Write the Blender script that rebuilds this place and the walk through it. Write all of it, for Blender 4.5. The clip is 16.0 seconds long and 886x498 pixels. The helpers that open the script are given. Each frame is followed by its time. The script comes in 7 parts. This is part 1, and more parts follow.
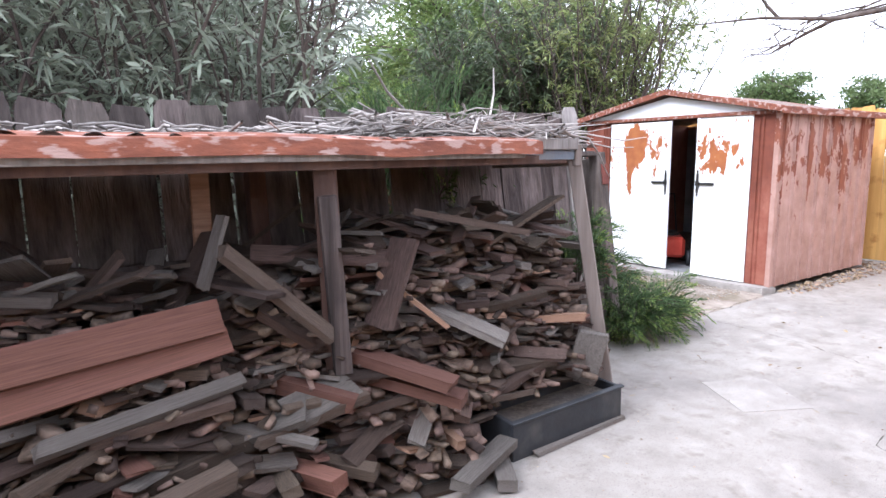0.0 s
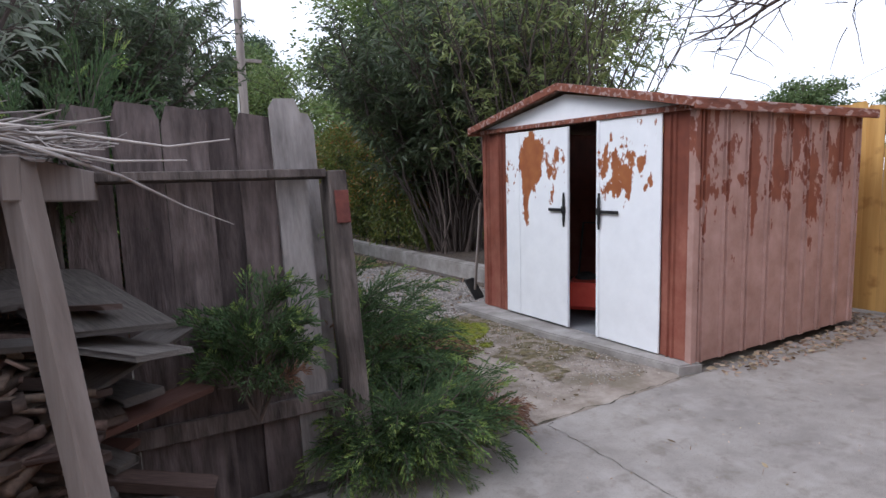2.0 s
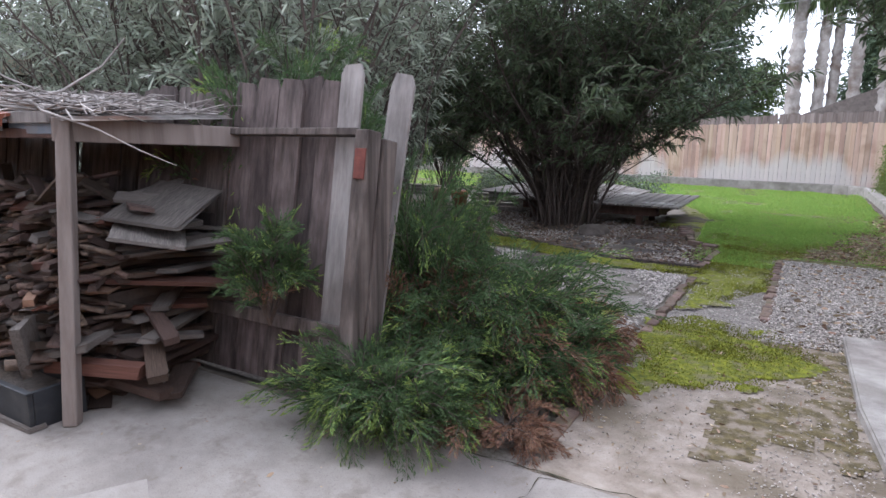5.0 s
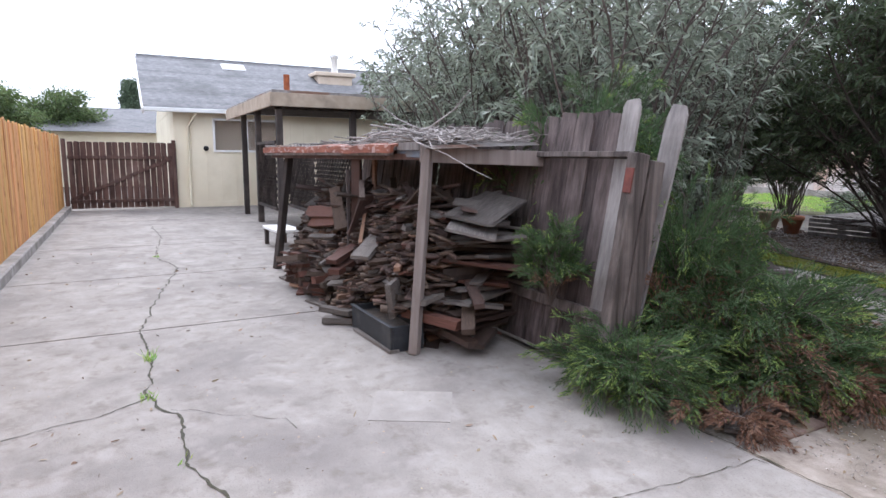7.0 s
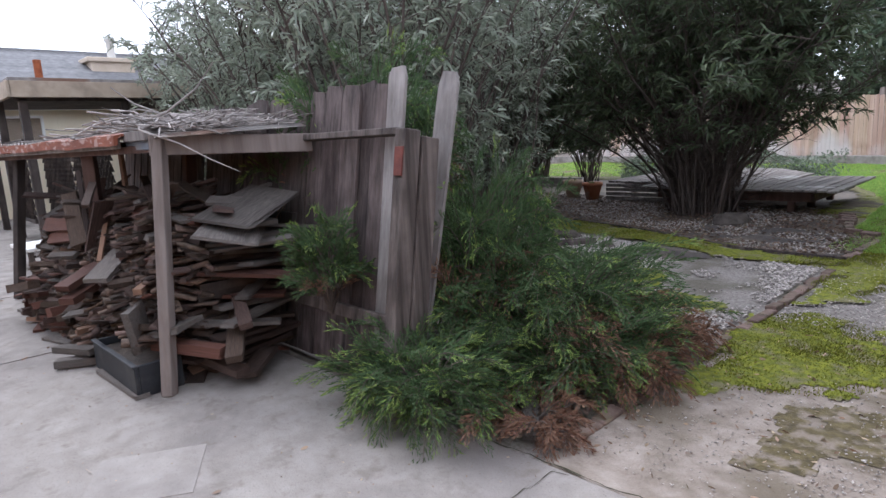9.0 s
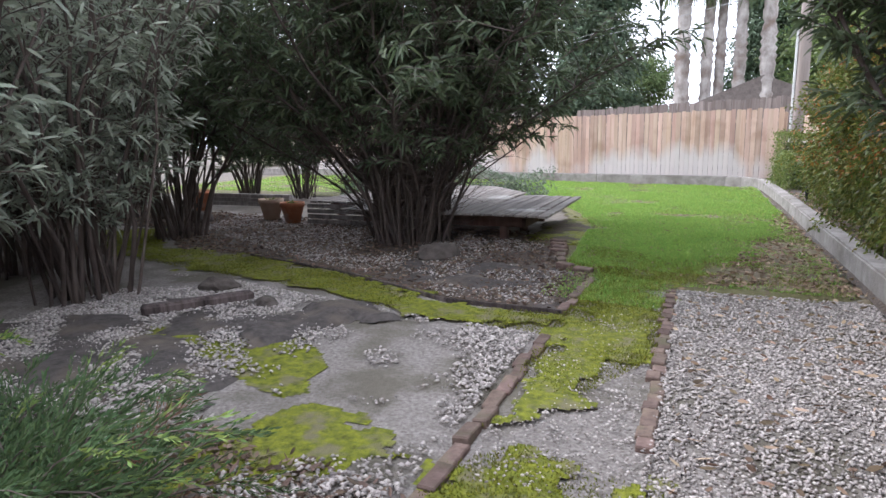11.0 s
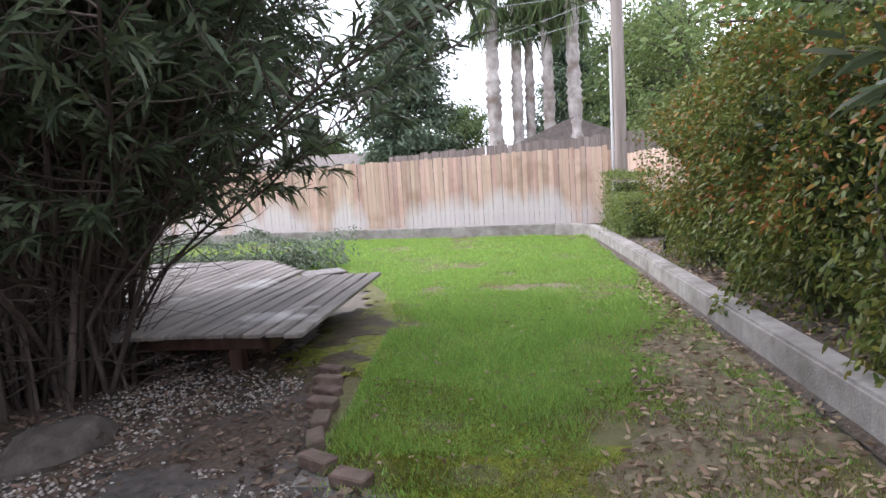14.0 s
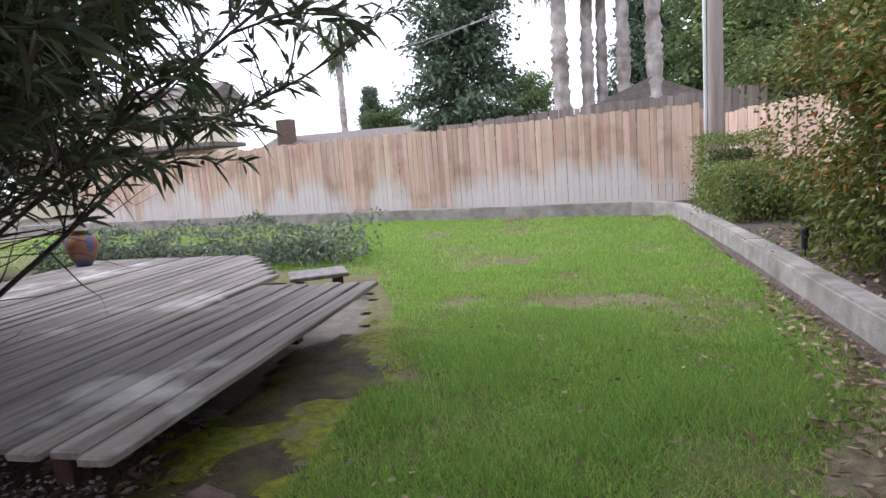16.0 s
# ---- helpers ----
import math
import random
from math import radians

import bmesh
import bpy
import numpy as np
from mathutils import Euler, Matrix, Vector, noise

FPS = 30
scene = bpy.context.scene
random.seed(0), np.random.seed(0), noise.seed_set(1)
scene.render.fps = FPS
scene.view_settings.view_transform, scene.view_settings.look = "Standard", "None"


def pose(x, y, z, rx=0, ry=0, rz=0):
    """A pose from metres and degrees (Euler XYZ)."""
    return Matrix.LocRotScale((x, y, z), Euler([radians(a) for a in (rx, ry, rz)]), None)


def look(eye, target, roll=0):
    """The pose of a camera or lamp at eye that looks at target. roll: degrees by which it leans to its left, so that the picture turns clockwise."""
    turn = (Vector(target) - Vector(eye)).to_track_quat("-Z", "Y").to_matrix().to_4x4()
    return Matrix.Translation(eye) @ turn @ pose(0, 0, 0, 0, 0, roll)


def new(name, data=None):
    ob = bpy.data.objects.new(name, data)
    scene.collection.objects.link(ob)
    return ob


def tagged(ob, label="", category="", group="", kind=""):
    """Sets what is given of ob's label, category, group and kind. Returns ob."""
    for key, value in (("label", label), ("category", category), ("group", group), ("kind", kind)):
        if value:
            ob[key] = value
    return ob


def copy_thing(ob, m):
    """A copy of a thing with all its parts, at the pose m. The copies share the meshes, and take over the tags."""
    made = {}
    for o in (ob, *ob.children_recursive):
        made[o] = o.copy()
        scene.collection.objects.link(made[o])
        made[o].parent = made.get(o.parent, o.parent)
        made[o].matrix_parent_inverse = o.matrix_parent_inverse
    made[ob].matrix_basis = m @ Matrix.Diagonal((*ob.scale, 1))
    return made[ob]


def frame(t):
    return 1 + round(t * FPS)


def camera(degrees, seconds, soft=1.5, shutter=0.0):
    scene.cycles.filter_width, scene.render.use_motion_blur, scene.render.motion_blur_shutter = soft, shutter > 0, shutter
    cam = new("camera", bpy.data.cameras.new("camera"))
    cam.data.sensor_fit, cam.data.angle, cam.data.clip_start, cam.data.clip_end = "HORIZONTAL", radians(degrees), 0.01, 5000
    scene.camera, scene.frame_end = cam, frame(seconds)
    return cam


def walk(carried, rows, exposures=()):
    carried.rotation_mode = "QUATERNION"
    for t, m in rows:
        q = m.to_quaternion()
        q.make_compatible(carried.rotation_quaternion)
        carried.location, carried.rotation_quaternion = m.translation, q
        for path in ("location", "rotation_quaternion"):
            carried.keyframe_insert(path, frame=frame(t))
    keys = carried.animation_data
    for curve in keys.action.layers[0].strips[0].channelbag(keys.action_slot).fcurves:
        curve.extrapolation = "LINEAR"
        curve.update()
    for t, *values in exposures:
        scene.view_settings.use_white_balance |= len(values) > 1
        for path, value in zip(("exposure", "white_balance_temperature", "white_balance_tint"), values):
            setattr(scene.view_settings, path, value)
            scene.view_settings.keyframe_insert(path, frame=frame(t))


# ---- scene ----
cam = camera(72.5, 16.0)
PATH = [
    (0, (-2.211, -1.351, 1.49), (-1.087, 0.274, 1.182), -0.7),
    (0.5, (-1.514, -1.25, 1.457), (-0.325, 0.335, 1.184), -0.5),
    (1, (-0.823, -1.128, 1.437), (0.432, 0.415, 1.234), -0.2),
    (1.5, (-0.153, -1.017, 1.478), (0.994, 0.607, 1.26), -0.6),
    (2, (0.503, -0.875, 1.459), (1.526, 0.826, 1.217), -1.5),
    (2.5, (1.146, -0.727, 1.472), (1.998, 1.064, 1.218), -1.2),
    (2.6, (1.276, -0.699, 1.459), (2.07, 1.121, 1.22), -1.1),
    (3, (1.757, -0.644, 1.506), (2.293, 1.254, 1.172), -0.6),
    (3.2, (1.972, -0.618, 1.463), (2.392, 1.315, 1.165), -0.8),
    (5.3, (3.789, -0.587, 1.443), (2.629, 1.007, 1.107), 0.3),
    (5.5, (3.882, -0.661, 1.437), (2.653, 0.887, 1.13), 0.1),
    (6, (4.122, -0.84, 1.442), (2.692, 0.524, 1.133), -0.2),
    (6.4, (4.295, -0.906, 1.453), (2.712, 0.275, 1.136), -0.1),
    (6.5, (4.334, -0.923, 1.45), (2.717, 0.209, 1.132), 0.5),
    (7, (4.477, -0.956, 1.458), (2.729, -0.033, 1.158), 0.4),
    (7.5, (4.526, -0.952, 1.453), (2.728, -0.124, 1.168), 0.4),
    (8, (4.486, -0.871, 1.44), (2.711, -0.006, 1.125), -1.3),
    (8.5, (4.339, -0.623, 1.432), (2.673, 0.419, 1.057), -2.1),
    (9, (4.179, -0.229, 1.433), (2.745, 1.118, 1.072), -3.0),
    (9.5, (4.051, 0.32, 1.426), (2.876, 1.896, 1.056), -1.3),
    (9.7, (3.965, 0.564, 1.423), (2.879, 2.202, 1.054), -1.2),
    (11.8, (3.501, 3.298, 1.336), (2.909, 5.18, 1.007), -2.2),
    (12, (3.499, 3.525, 1.341), (2.985, 5.432, 1.024), -2.8),
    (12.5, (3.503, 4.131, 1.347), (3.18, 6.089, 1.093), -2.6),
    (13, (3.48, 4.682, 1.342), (3.214, 6.647, 1.085), -1.5),
    (13.5, (3.358, 5.236, 1.348), (3.237, 7.213, 1.07), -2.3),
    (14, (3.327, 5.836, 1.348), (3.07, 7.808, 1.137), -3.4),
    (14.5, (3.283, 6.439, 1.348), (3.097, 8.419, 1.135), -3.0),
    (15, (3.279, 7.041, 1.33), (3.01, 9.007, 1.08), -3.2),
    (15.5, (3.279, 7.608, 1.324), (2.877, 9.548, 1.049), -2.7),
    (16, (3.386, 8.147, 1.279), (2.905, 10.068, 0.999), -4.3),
]
walk(cam, [(t, look(eye, target, roll)) for t, eye, target, roll in PATH],
     exposures=[(0.0, 1.2, 5750, 15), (0.5, 0.55, 5750, 15), (1.0, 0.18, 5750, 15), (1.8, -0.10, 5750, 15), (2.6, -0.15, 5750, 15), (3.2, -0.15, 5750, 15), (5.3, 0.72, 5750, 15), (6.0, 1.0, 5750, 15), (6.7, 0.82, 5750, 15), (7.5, 0.30, 5750, 15), (8.5, 0.00, 5750, 15), (9.0, 0.38, 5750, 15), (9.5, 0.85, 5750, 15), (12.0, 0.78, 5950, 16), (13.5, 0.82, 5950, 17), (14.5, 0.76, 5950, 17), (16.0, 0.45, 5950, 17)])

# ---------------------------------------------------------------- light
SUN_EL, SUN_AZ = 46.0, 270.0
world = bpy.data.worlds.new("sky")
scene.world = world
world.use_nodes = True
wn, wl = world.node_tree.nodes, world.node_tree.links
wn.clear()
sky = wn.new("ShaderNodeTexSky")
sky.sky_type, sky.sun_disc = "NISHITA", False
sky.sun_elevation, sky.sun_rotation = radians(SUN_EL), radians(SUN_AZ)
coord = wn.new("ShaderNodeTexCoord")
cmap = wn.new("ShaderNodeMapping")
cmap.inputs["Scale"].default_value = (1.0, 1.0, 2.2)
cloud = wn.new("ShaderNodeTexNoise")
cloud.inputs["Scale"].default_value, cloud.inputs["Detail"].default_value = 2.4, 7
ramp = wn.new("ShaderNodeMapRange")
ramp.inputs["From Min"].default_value, ramp.inputs["From Max"].default_value = 0.26, 0.42
mixc = wn.new("ShaderNodeMix")
mixc.data_type = "RGBA"
mixc.inputs["B"].default_value = (9.6, 9.8, 10.2, 1)
back = wn.new("ShaderNodeBackground")
back.inputs["Strength"].default_value = 0.15
wout = wn.new("ShaderNodeOutputWorld")
wl.new(coord.outputs["Generated"], cmap.inputs["Vector"])
wl.new(cmap.outputs["Vector"], cloud.inputs["Vector"])
wl.new(cloud.outputs["Fac"], ramp.inputs["Value"])
wl.new(ramp.outputs["Result"], mixc.inputs["Factor"])
wl.new(sky.outputs["Color"], mixc.inputs["A"])
wl.new(mixc.outputs["Result"], back.inputs["Color"])
wl.new(back.outputs["Background"], wout.inputs["Surface"])
sun_data = bpy.data.lights.new("sun", "SUN")
sun_data.energy, sun_data.angle, sun_data.color = 2.0, radians(25), (1.0, 0.97, 0.92)
sun = new("sun", sun_data)
sun_az = radians(SUN_AZ)
sun.matrix_world = look((math.sin(sun_az) * math.cos(radians(SUN_EL)) * 40, math.cos(sun_az) * math.cos(radians(SUN_EL)) * 40, math.sin(radians(SUN_EL)) * 40), (0, 0, 0))


# ---------------------------------------------------------------- materials
def mat(name, c1, c2, scale=8.0, rough=0.8, bump=0.3, stretch=(1, 1, 1), rand=0.0, island=0.0, space="world",
        stain=None, stain_scale=1.2, stain_lo=0.5, stain_hi=0.7, stain_amt=0.8, metal=0.0, fine=60.0, hue=0.0, spec=0.3):
    """Two-scale procedural surface: grain between c1 and c2, patches of the stain colour, relief; varied by piece."""
    m = bpy.data.materials.new(name)
    m.use_nodes = True
    n, l = m.node_tree.nodes, m.node_tree.links
    b = n["Principled BSDF"]
    if space == "world":
        src = n.new("ShaderNodeNewGeometry").outputs["Position"]
    else:
        src = n.new("ShaderNodeTexCoord").outputs["Object"]
    rnd = None
    if rand or hue:
        rnd = n.new("ShaderNodeObjectInfo").outputs["Random"]
    if island:
        rnd = n.new("ShaderNodeNewGeometry").outputs["Random Per Island"]
    mp = n.new("ShaderNodeMapping")
    mp.inputs["Scale"].default_value = stretch
    l.new(src, mp.inputs["Vector"])
    if rnd is not None:
        k = n.new("ShaderNodeMath")
        k.operation = "MULTIPLY"
        k.inputs[1].default_value = 37.0
        l.new(rnd, k.inputs[0])
        l.new(k.outputs[0], mp.inputs["Location"])
    t1 = n.new("ShaderNodeTexNoise")
    t1.inputs["Scale"].default_value, t1.inputs["Detail"].default_value, t1.inputs["Roughness"].default_value = scale, 6, 0.65
    l.new(mp.outputs["Vector"], t1.inputs["Vector"])
    r1 = n.new("ShaderNodeMapRange")
    r1.inputs["From Min"].default_value, r1.inputs["From Max"].default_value = 0.32, 0.68
    l.new(t1.outputs["Fac"], r1.inputs["Value"])
    mx = n.new("ShaderNodeMix")
    mx.data_type = "RGBA"
    mx.inputs["A"].default_value, mx.inputs["B"].default_value = (*c1, 1), (*c2, 1)
    l.new(r1.outputs["Result"], mx.inputs["Factor"])
    col = mx.outputs["Result"]
    if stain:
        t2 = n.new("ShaderNodeTexNoise")
        t2.inputs["Scale"].default_value, t2.inputs["Detail"].default_value = stain_scale, 5
        l.new(mp.outputs["Vector"] if space != "world" else src, t2.inputs["Vector"])
        r2 = n.new("ShaderNodeMapRange")
        r2.inputs["From Min"].default_value, r2.inputs["From Max"].default_value, r2.inputs["To Max"].default_value = stain_lo, stain_hi, stain_amt
        l.new(t2.outputs["Fac"], r2.inputs["Value"])
        m2 = n.new("ShaderNodeMix")
        m2.data_type = "RGBA"
        m2.inputs["B"].default_value = (*stain, 1)
        l.new(col, m2.inputs["A"])
        l.new(r2.outputs["Result"], m2.inputs["Factor"])
        col = m2.outputs["Result"]
    if rnd is not None:
        hs = n.new("ShaderNodeHueSaturation")
        v = n.new("ShaderNodeMapRange")
        amt = rand or island
        v.inputs["To Min"].default_value, v.inputs["To Max"].default_value = 1 - amt, 1 + amt
        l.new(rnd, v.inputs["Value"])
        l.new(v.outputs["Result"], hs.inputs["Value"])
        if hue:
            w = n.new("ShaderNodeMath")
            w.operation = "MULTIPLY"
            w.inputs[1].default_value = 7.31
            f = n.new("ShaderNodeMath")
            f.operation = "FRACT"
            h = n.new("ShaderNodeMapRange")
            h.inputs["To Min"].default_value, h.inputs["To Max"].default_value = 0.5 - hue, 0.5 + hue
            l.new(rnd, w.inputs[0])
            l.new(w.outputs[0], f.inputs[0])
            l.new(f.outputs[0], h.inputs["Value"])
            l.new(h.outputs["Result"], hs.inputs["Hue"])
        l.new(col, hs.inputs["Color"])
        col = hs.outputs["Color"]
    l.new(col, b.inputs["Base Color"])
    b.inputs["Roughness"].default_value, b.inputs["Metallic"].default_value = rough, metal
    b.inputs["Specular IOR Level"].default_value = spec
    if bump:
        t3 = n.new("ShaderNodeTexNoise")
        t3.inputs["Scale"].default_value, t3.inputs["Detail"].default_value = fine, 4
        l.new(mp.outputs["Vector"], t3.inputs["Vector"])
        add = n.new("ShaderNodeMath")
        add.operation = "ADD"
        l.new(t1.outputs["Fac"], add.inputs[0])
        l.new(t3.outputs["Fac"], add.inputs[1])
        bp = n.new("ShaderNodeBump")
        bp.inputs["Strength"].default_value, bp.inputs["Distance"].default_value = bump, 0.01
        l.new(add.outputs[0], bp.inputs["Height"])
        l.new(bp.outputs["Normal"], b.inputs["Normal"])
    return m


def leaf_mat(name, c1, c2, island=0.35, hue=0.02, rough=0.45, trans=0.35):
    m = mat(name, c1, c2, scale=1.3, rough=rough, bump=0.0, island=island, hue=hue, spec=0.4)
    n, l = m.node_tree.nodes, m.node_tree.links
    b, out = n["Principled BSDF"], n["Material Output"]
    tr = n.new("ShaderNodeBsdfTranslucent")
    src = b.inputs["Base Color"].links[0].from_socket
    l.new(src, tr.inputs["Color"])
    mix = n.new("ShaderNodeMixShader")
    mix.inputs[0].default_value = trans
    l.new(b.outputs[0], mix.inputs[1])
    l.new(tr.outputs[0], mix.inputs[2])
    l.new(mix.outputs[0], out.inputs["Surface"])
    return m


def speckle(m, colour, scale, lo, hi, amt):
    """Fine spots of a second colour over a finished surface."""
    n, l = m.node_tree.nodes, m.node_tree.links
    b = n["Principled BSDF"]
    t = n.new("ShaderNodeTexNoise")
    t.inputs["Scale"].default_value, t.inputs["Detail"].default_value, t.inputs["Roughness"].default_value = scale, 3, 0.7
    l.new(n.new("ShaderNodeNewGeometry").outputs["Position"], t.inputs["Vector"])
    r = n.new("ShaderNodeMapRange")
    r.inputs["From Min"].default_value, r.inputs["From Max"].default_value, r.inputs["To Max"].default_value = lo, hi, amt
    l.new(t.outputs["Fac"], r.inputs["Value"])
    x = n.new("ShaderNodeMix")
    x.data_type = "RGBA"
    x.inputs["B"].default_value = (*colour, 1)
    l.new(b.inputs["Base Color"].links[0].from_socket, x.inputs["A"])
    l.new(r.outputs["Result"], x.inputs["Factor"])
    l.new(x.outputs["Result"], b.inputs["Base Color"])
    return m


CONCRETE = mat("concrete", (0.224, 0.201, 0.18), (0.325, 0.297, 0.269), scale=4.5, rough=0.9, bump=0.35, stain=(0.15, 0.133, 0.125), stain_scale=0.9, stain_lo=0.44, stain_hi=0.72, stain_amt=0.7, fine=140)
speckle(CONCRETE, (0.12, 0.105, 0.095), 95, 0.56, 0.68, 0.55)
speckle(CONCRETE, (0.14, 0.115, 0.095), 5.5, 0.54, 0.68, 0.5)
speckle(CONCRETE, (0.37, 0.34, 0.315), 2.6, 0.55, 0.66, 0.35)
speckle(CONCRETE, (0.4, 0.375, 0.355), 160, 0.62, 0.7, 0.4)
KERB = mat("kerb_concrete", (0.23, 0.21, 0.195), (0.4, 0.375, 0.35), scale=6, rough=0.92, bump=0.6, stain=(0.15, 0.135, 0.115), stain_scale=2.2, stain_lo=0.45, stain_hi=0.7, stain_amt=0.7)
APRON = mat("worn_apron_concrete", (0.2, 0.162, 0.13), (0.36, 0.31, 0.265), scale=7, rough=0.92, bump=0.6, stain=(0.13, 0.105, 0.07), stain_scale=2.6, stain_lo=0.48, stain_hi=0.62, stain_amt=0.75, fine=90)
PALEPATCH = mat("pale_concrete_repair", (0.25, 0.226, 0.204), (0.345, 0.317, 0.29), scale=5, rough=0.9, bump=0.3, fine=140, stain=(0.2, 0.18, 0.168), stain_scale=2.2, stain_lo=0.45, stain_hi=0.7, stain_amt=0.7)
speckle(PALEPATCH, (0.15, 0.13, 0.12), 95, 0.58, 0.7, 0.5)
CRACK = mat("crack_soil", (0.03, 0.028, 0.02), (0.06, 0.055, 0.03), scale=20)
SOIL = mat("soil", (0.10, 0.085, 0.065), (0.2, 0.17, 0.14), scale=6, bump=0.7, stain=(0.07, 0.06, 0.045), stain_scale=1.1, fine=40)
DRYSOIL = mat("dry_lawn_soil", (0.1, 0.08, 0.048), (0.21, 0.17, 0.11), scale=14, bump=0.8, stain=(0.12, 0.13, 0.04), stain_scale=4, stain_amt=0.7, fine=60)
MULCH = mat("mulch", (0.035, 0.026, 0.02), (0.14, 0.108, 0.084), scale=30, bump=1.0, stain=(0.1, 0.09, 0.085), stain_scale=1.5, fine=50)
GRAVELBED = mat("gravel_bed", (0.14, 0.123, 0.107), (0.34, 0.31, 0.285), scale=45, bump=0.9, stain=(0.11, 0.098, 0.07), stain_scale=1.4, stain_lo=0.47, stain_hi=0.6, stain_amt=0.8, fine=80)
FABRIC = mat("weed_fabric", (0.045, 0.039, 0.036), (0.105, 0.092, 0.084), scale=16, bump=0.5, stain=(0.16, 0.13, 0.1), stain_scale=3, rough=0.95)
STONE = mat("gravel_stone", (0.28, 0.25, 0.228), (0.47, 0.43, 0.4), scale=14, bump=0.2, island=0.45, hue=0.015)
MOSS = mat("moss", (0.06, 0.072, 0.01), (0.23, 0.25, 0.018), scale=18, bump=0.9, stain=(0.17, 0.145, 0.1), stain_scale=5.5, stain_lo=0.52, stain_hi=0.64, stain_amt=0.75, fine=90)
SLATEPAINT = mat("blue_grey_paint", (0.1, 0.12, 0.15), (0.16, 0.18, 0.21), scale=6, rough=0.7, bump=0.2, stain=(0.2, 0.18, 0.16), stain_scale=5)
MOSSLEAF = leaf_mat("moss_shoot", (0.08, 0.092, 0.012), (0.22, 0.225, 0.024), island=0.4, hue=0.025, rough=0.8, trans=0.3)
DARKMOSS = mat("dark_moss", (0.06, 0.048, 0.025), (0.15, 0.12, 0.055), scale=16, bump=0.8, stain=(0.26, 0.215, 0.175), stain_scale=9, stain_lo=0.48, stain_hi=0.6)
LAWN = mat("lawn_soil", (0.075, 0.075, 0.027), (0.16, 0.15, 0.055), scale=12, bump=0.8, stain=(0.13, 0.105, 0.055), stain_scale=0.55, stain_lo=0.52, stain_hi=0.66, stain_amt=0.7)
GRASS = leaf_mat("grass_blade", (0.15, 0.33, 0.05), (0.43, 0.56, 0.15), island=0.42, hue=0.035, rough=0.5, trans=0.55)
DRYGRASS = leaf_mat("dry_grass_blade", (0.3, 0.25, 0.12), (0.4, 0.33, 0.18), island=0.3, hue=0.02, trans=0.3)
# brown soil with green patches, darkened to include the shade beside the deck
SHADESOIL = mat("shade_toned_soil", (0.032, 0.024, 0.015), (0.085, 0.064, 0.038), scale=14, bump=0.8, stain=(0.1, 0.1, 0.022), stain_scale=3.2, stain_lo=0.48, stain_hi=0.62, stain_amt=0.8, fine=60)
OLD = mat("weathered_fence_wood", (0.026, 0.02, 0.018), (0.145, 0.117, 0.107), scale=15, stretch=(1, 1, 0.04), rand=0.4, hue=0.015, rough=0.92, bump=0.8, stain=(0.035, 0.027, 0.025), stain_scale=2.4, stain_lo=0.48, stain_hi=0.66, stain_amt=0.8)
PALEWOOD = mat("silvered_wood", (0.14, 0.126, 0.119), (0.33, 0.303, 0.287), scale=13, stretch=(1, 1, 0.045), rand=0.15, rough=0.9, bump=0.5, stain=(0.13, 0.11, 0.1), stain_scale=3, stain_amt=0.7)
DARKWOOD = mat("dark_stained_wood", (0.045, 0.026, 0.023), (0.14, 0.08, 0.062), scale=9, stretch=(1, 1, 0.08), rand=0.25, rough=0.85, bump=0.4, stain=(0.15, 0.1, 0.085), stain_scale=2)
# wood under roofs and in recesses: shade is put into this near-black colour
SHADEWOOD = mat("shade_toned_wood", (0.028, 0.023, 0.021), (0.075, 0.062, 0.056), scale=9, stretch=(1, 1, 0.08), rand=0.25, rough=0.9, bump=0.4, stain=(0.11, 0.09, 0.08), stain_scale=2.5)
ORANGE = mat("new_cedar", (0.44, 0.21, 0.065), (0.64, 0.355, 0.13), scale=9, stretch=(1, 1, 0.05), rand=0.2, hue=0.014, rough=0.75, bump=0.3, stain=(0.3, 0.125, 0.04), stain_scale=5, stain_lo=0.58, stain_hi=0.72, stain_amt=0.8)
TAN = mat("faded_cedar", (0.44, 0.3, 0.225), (0.63, 0.475, 0.385), scale=8, stretch=(1, 1, 0.06), rand=0.17, hue=0.015, rough=0.85, bump=0.4, stain=(0.36, 0.23, 0.165), stain_scale=1.4, stain_lo=0.5, stain_hi=0.64, stain_amt=0.6)
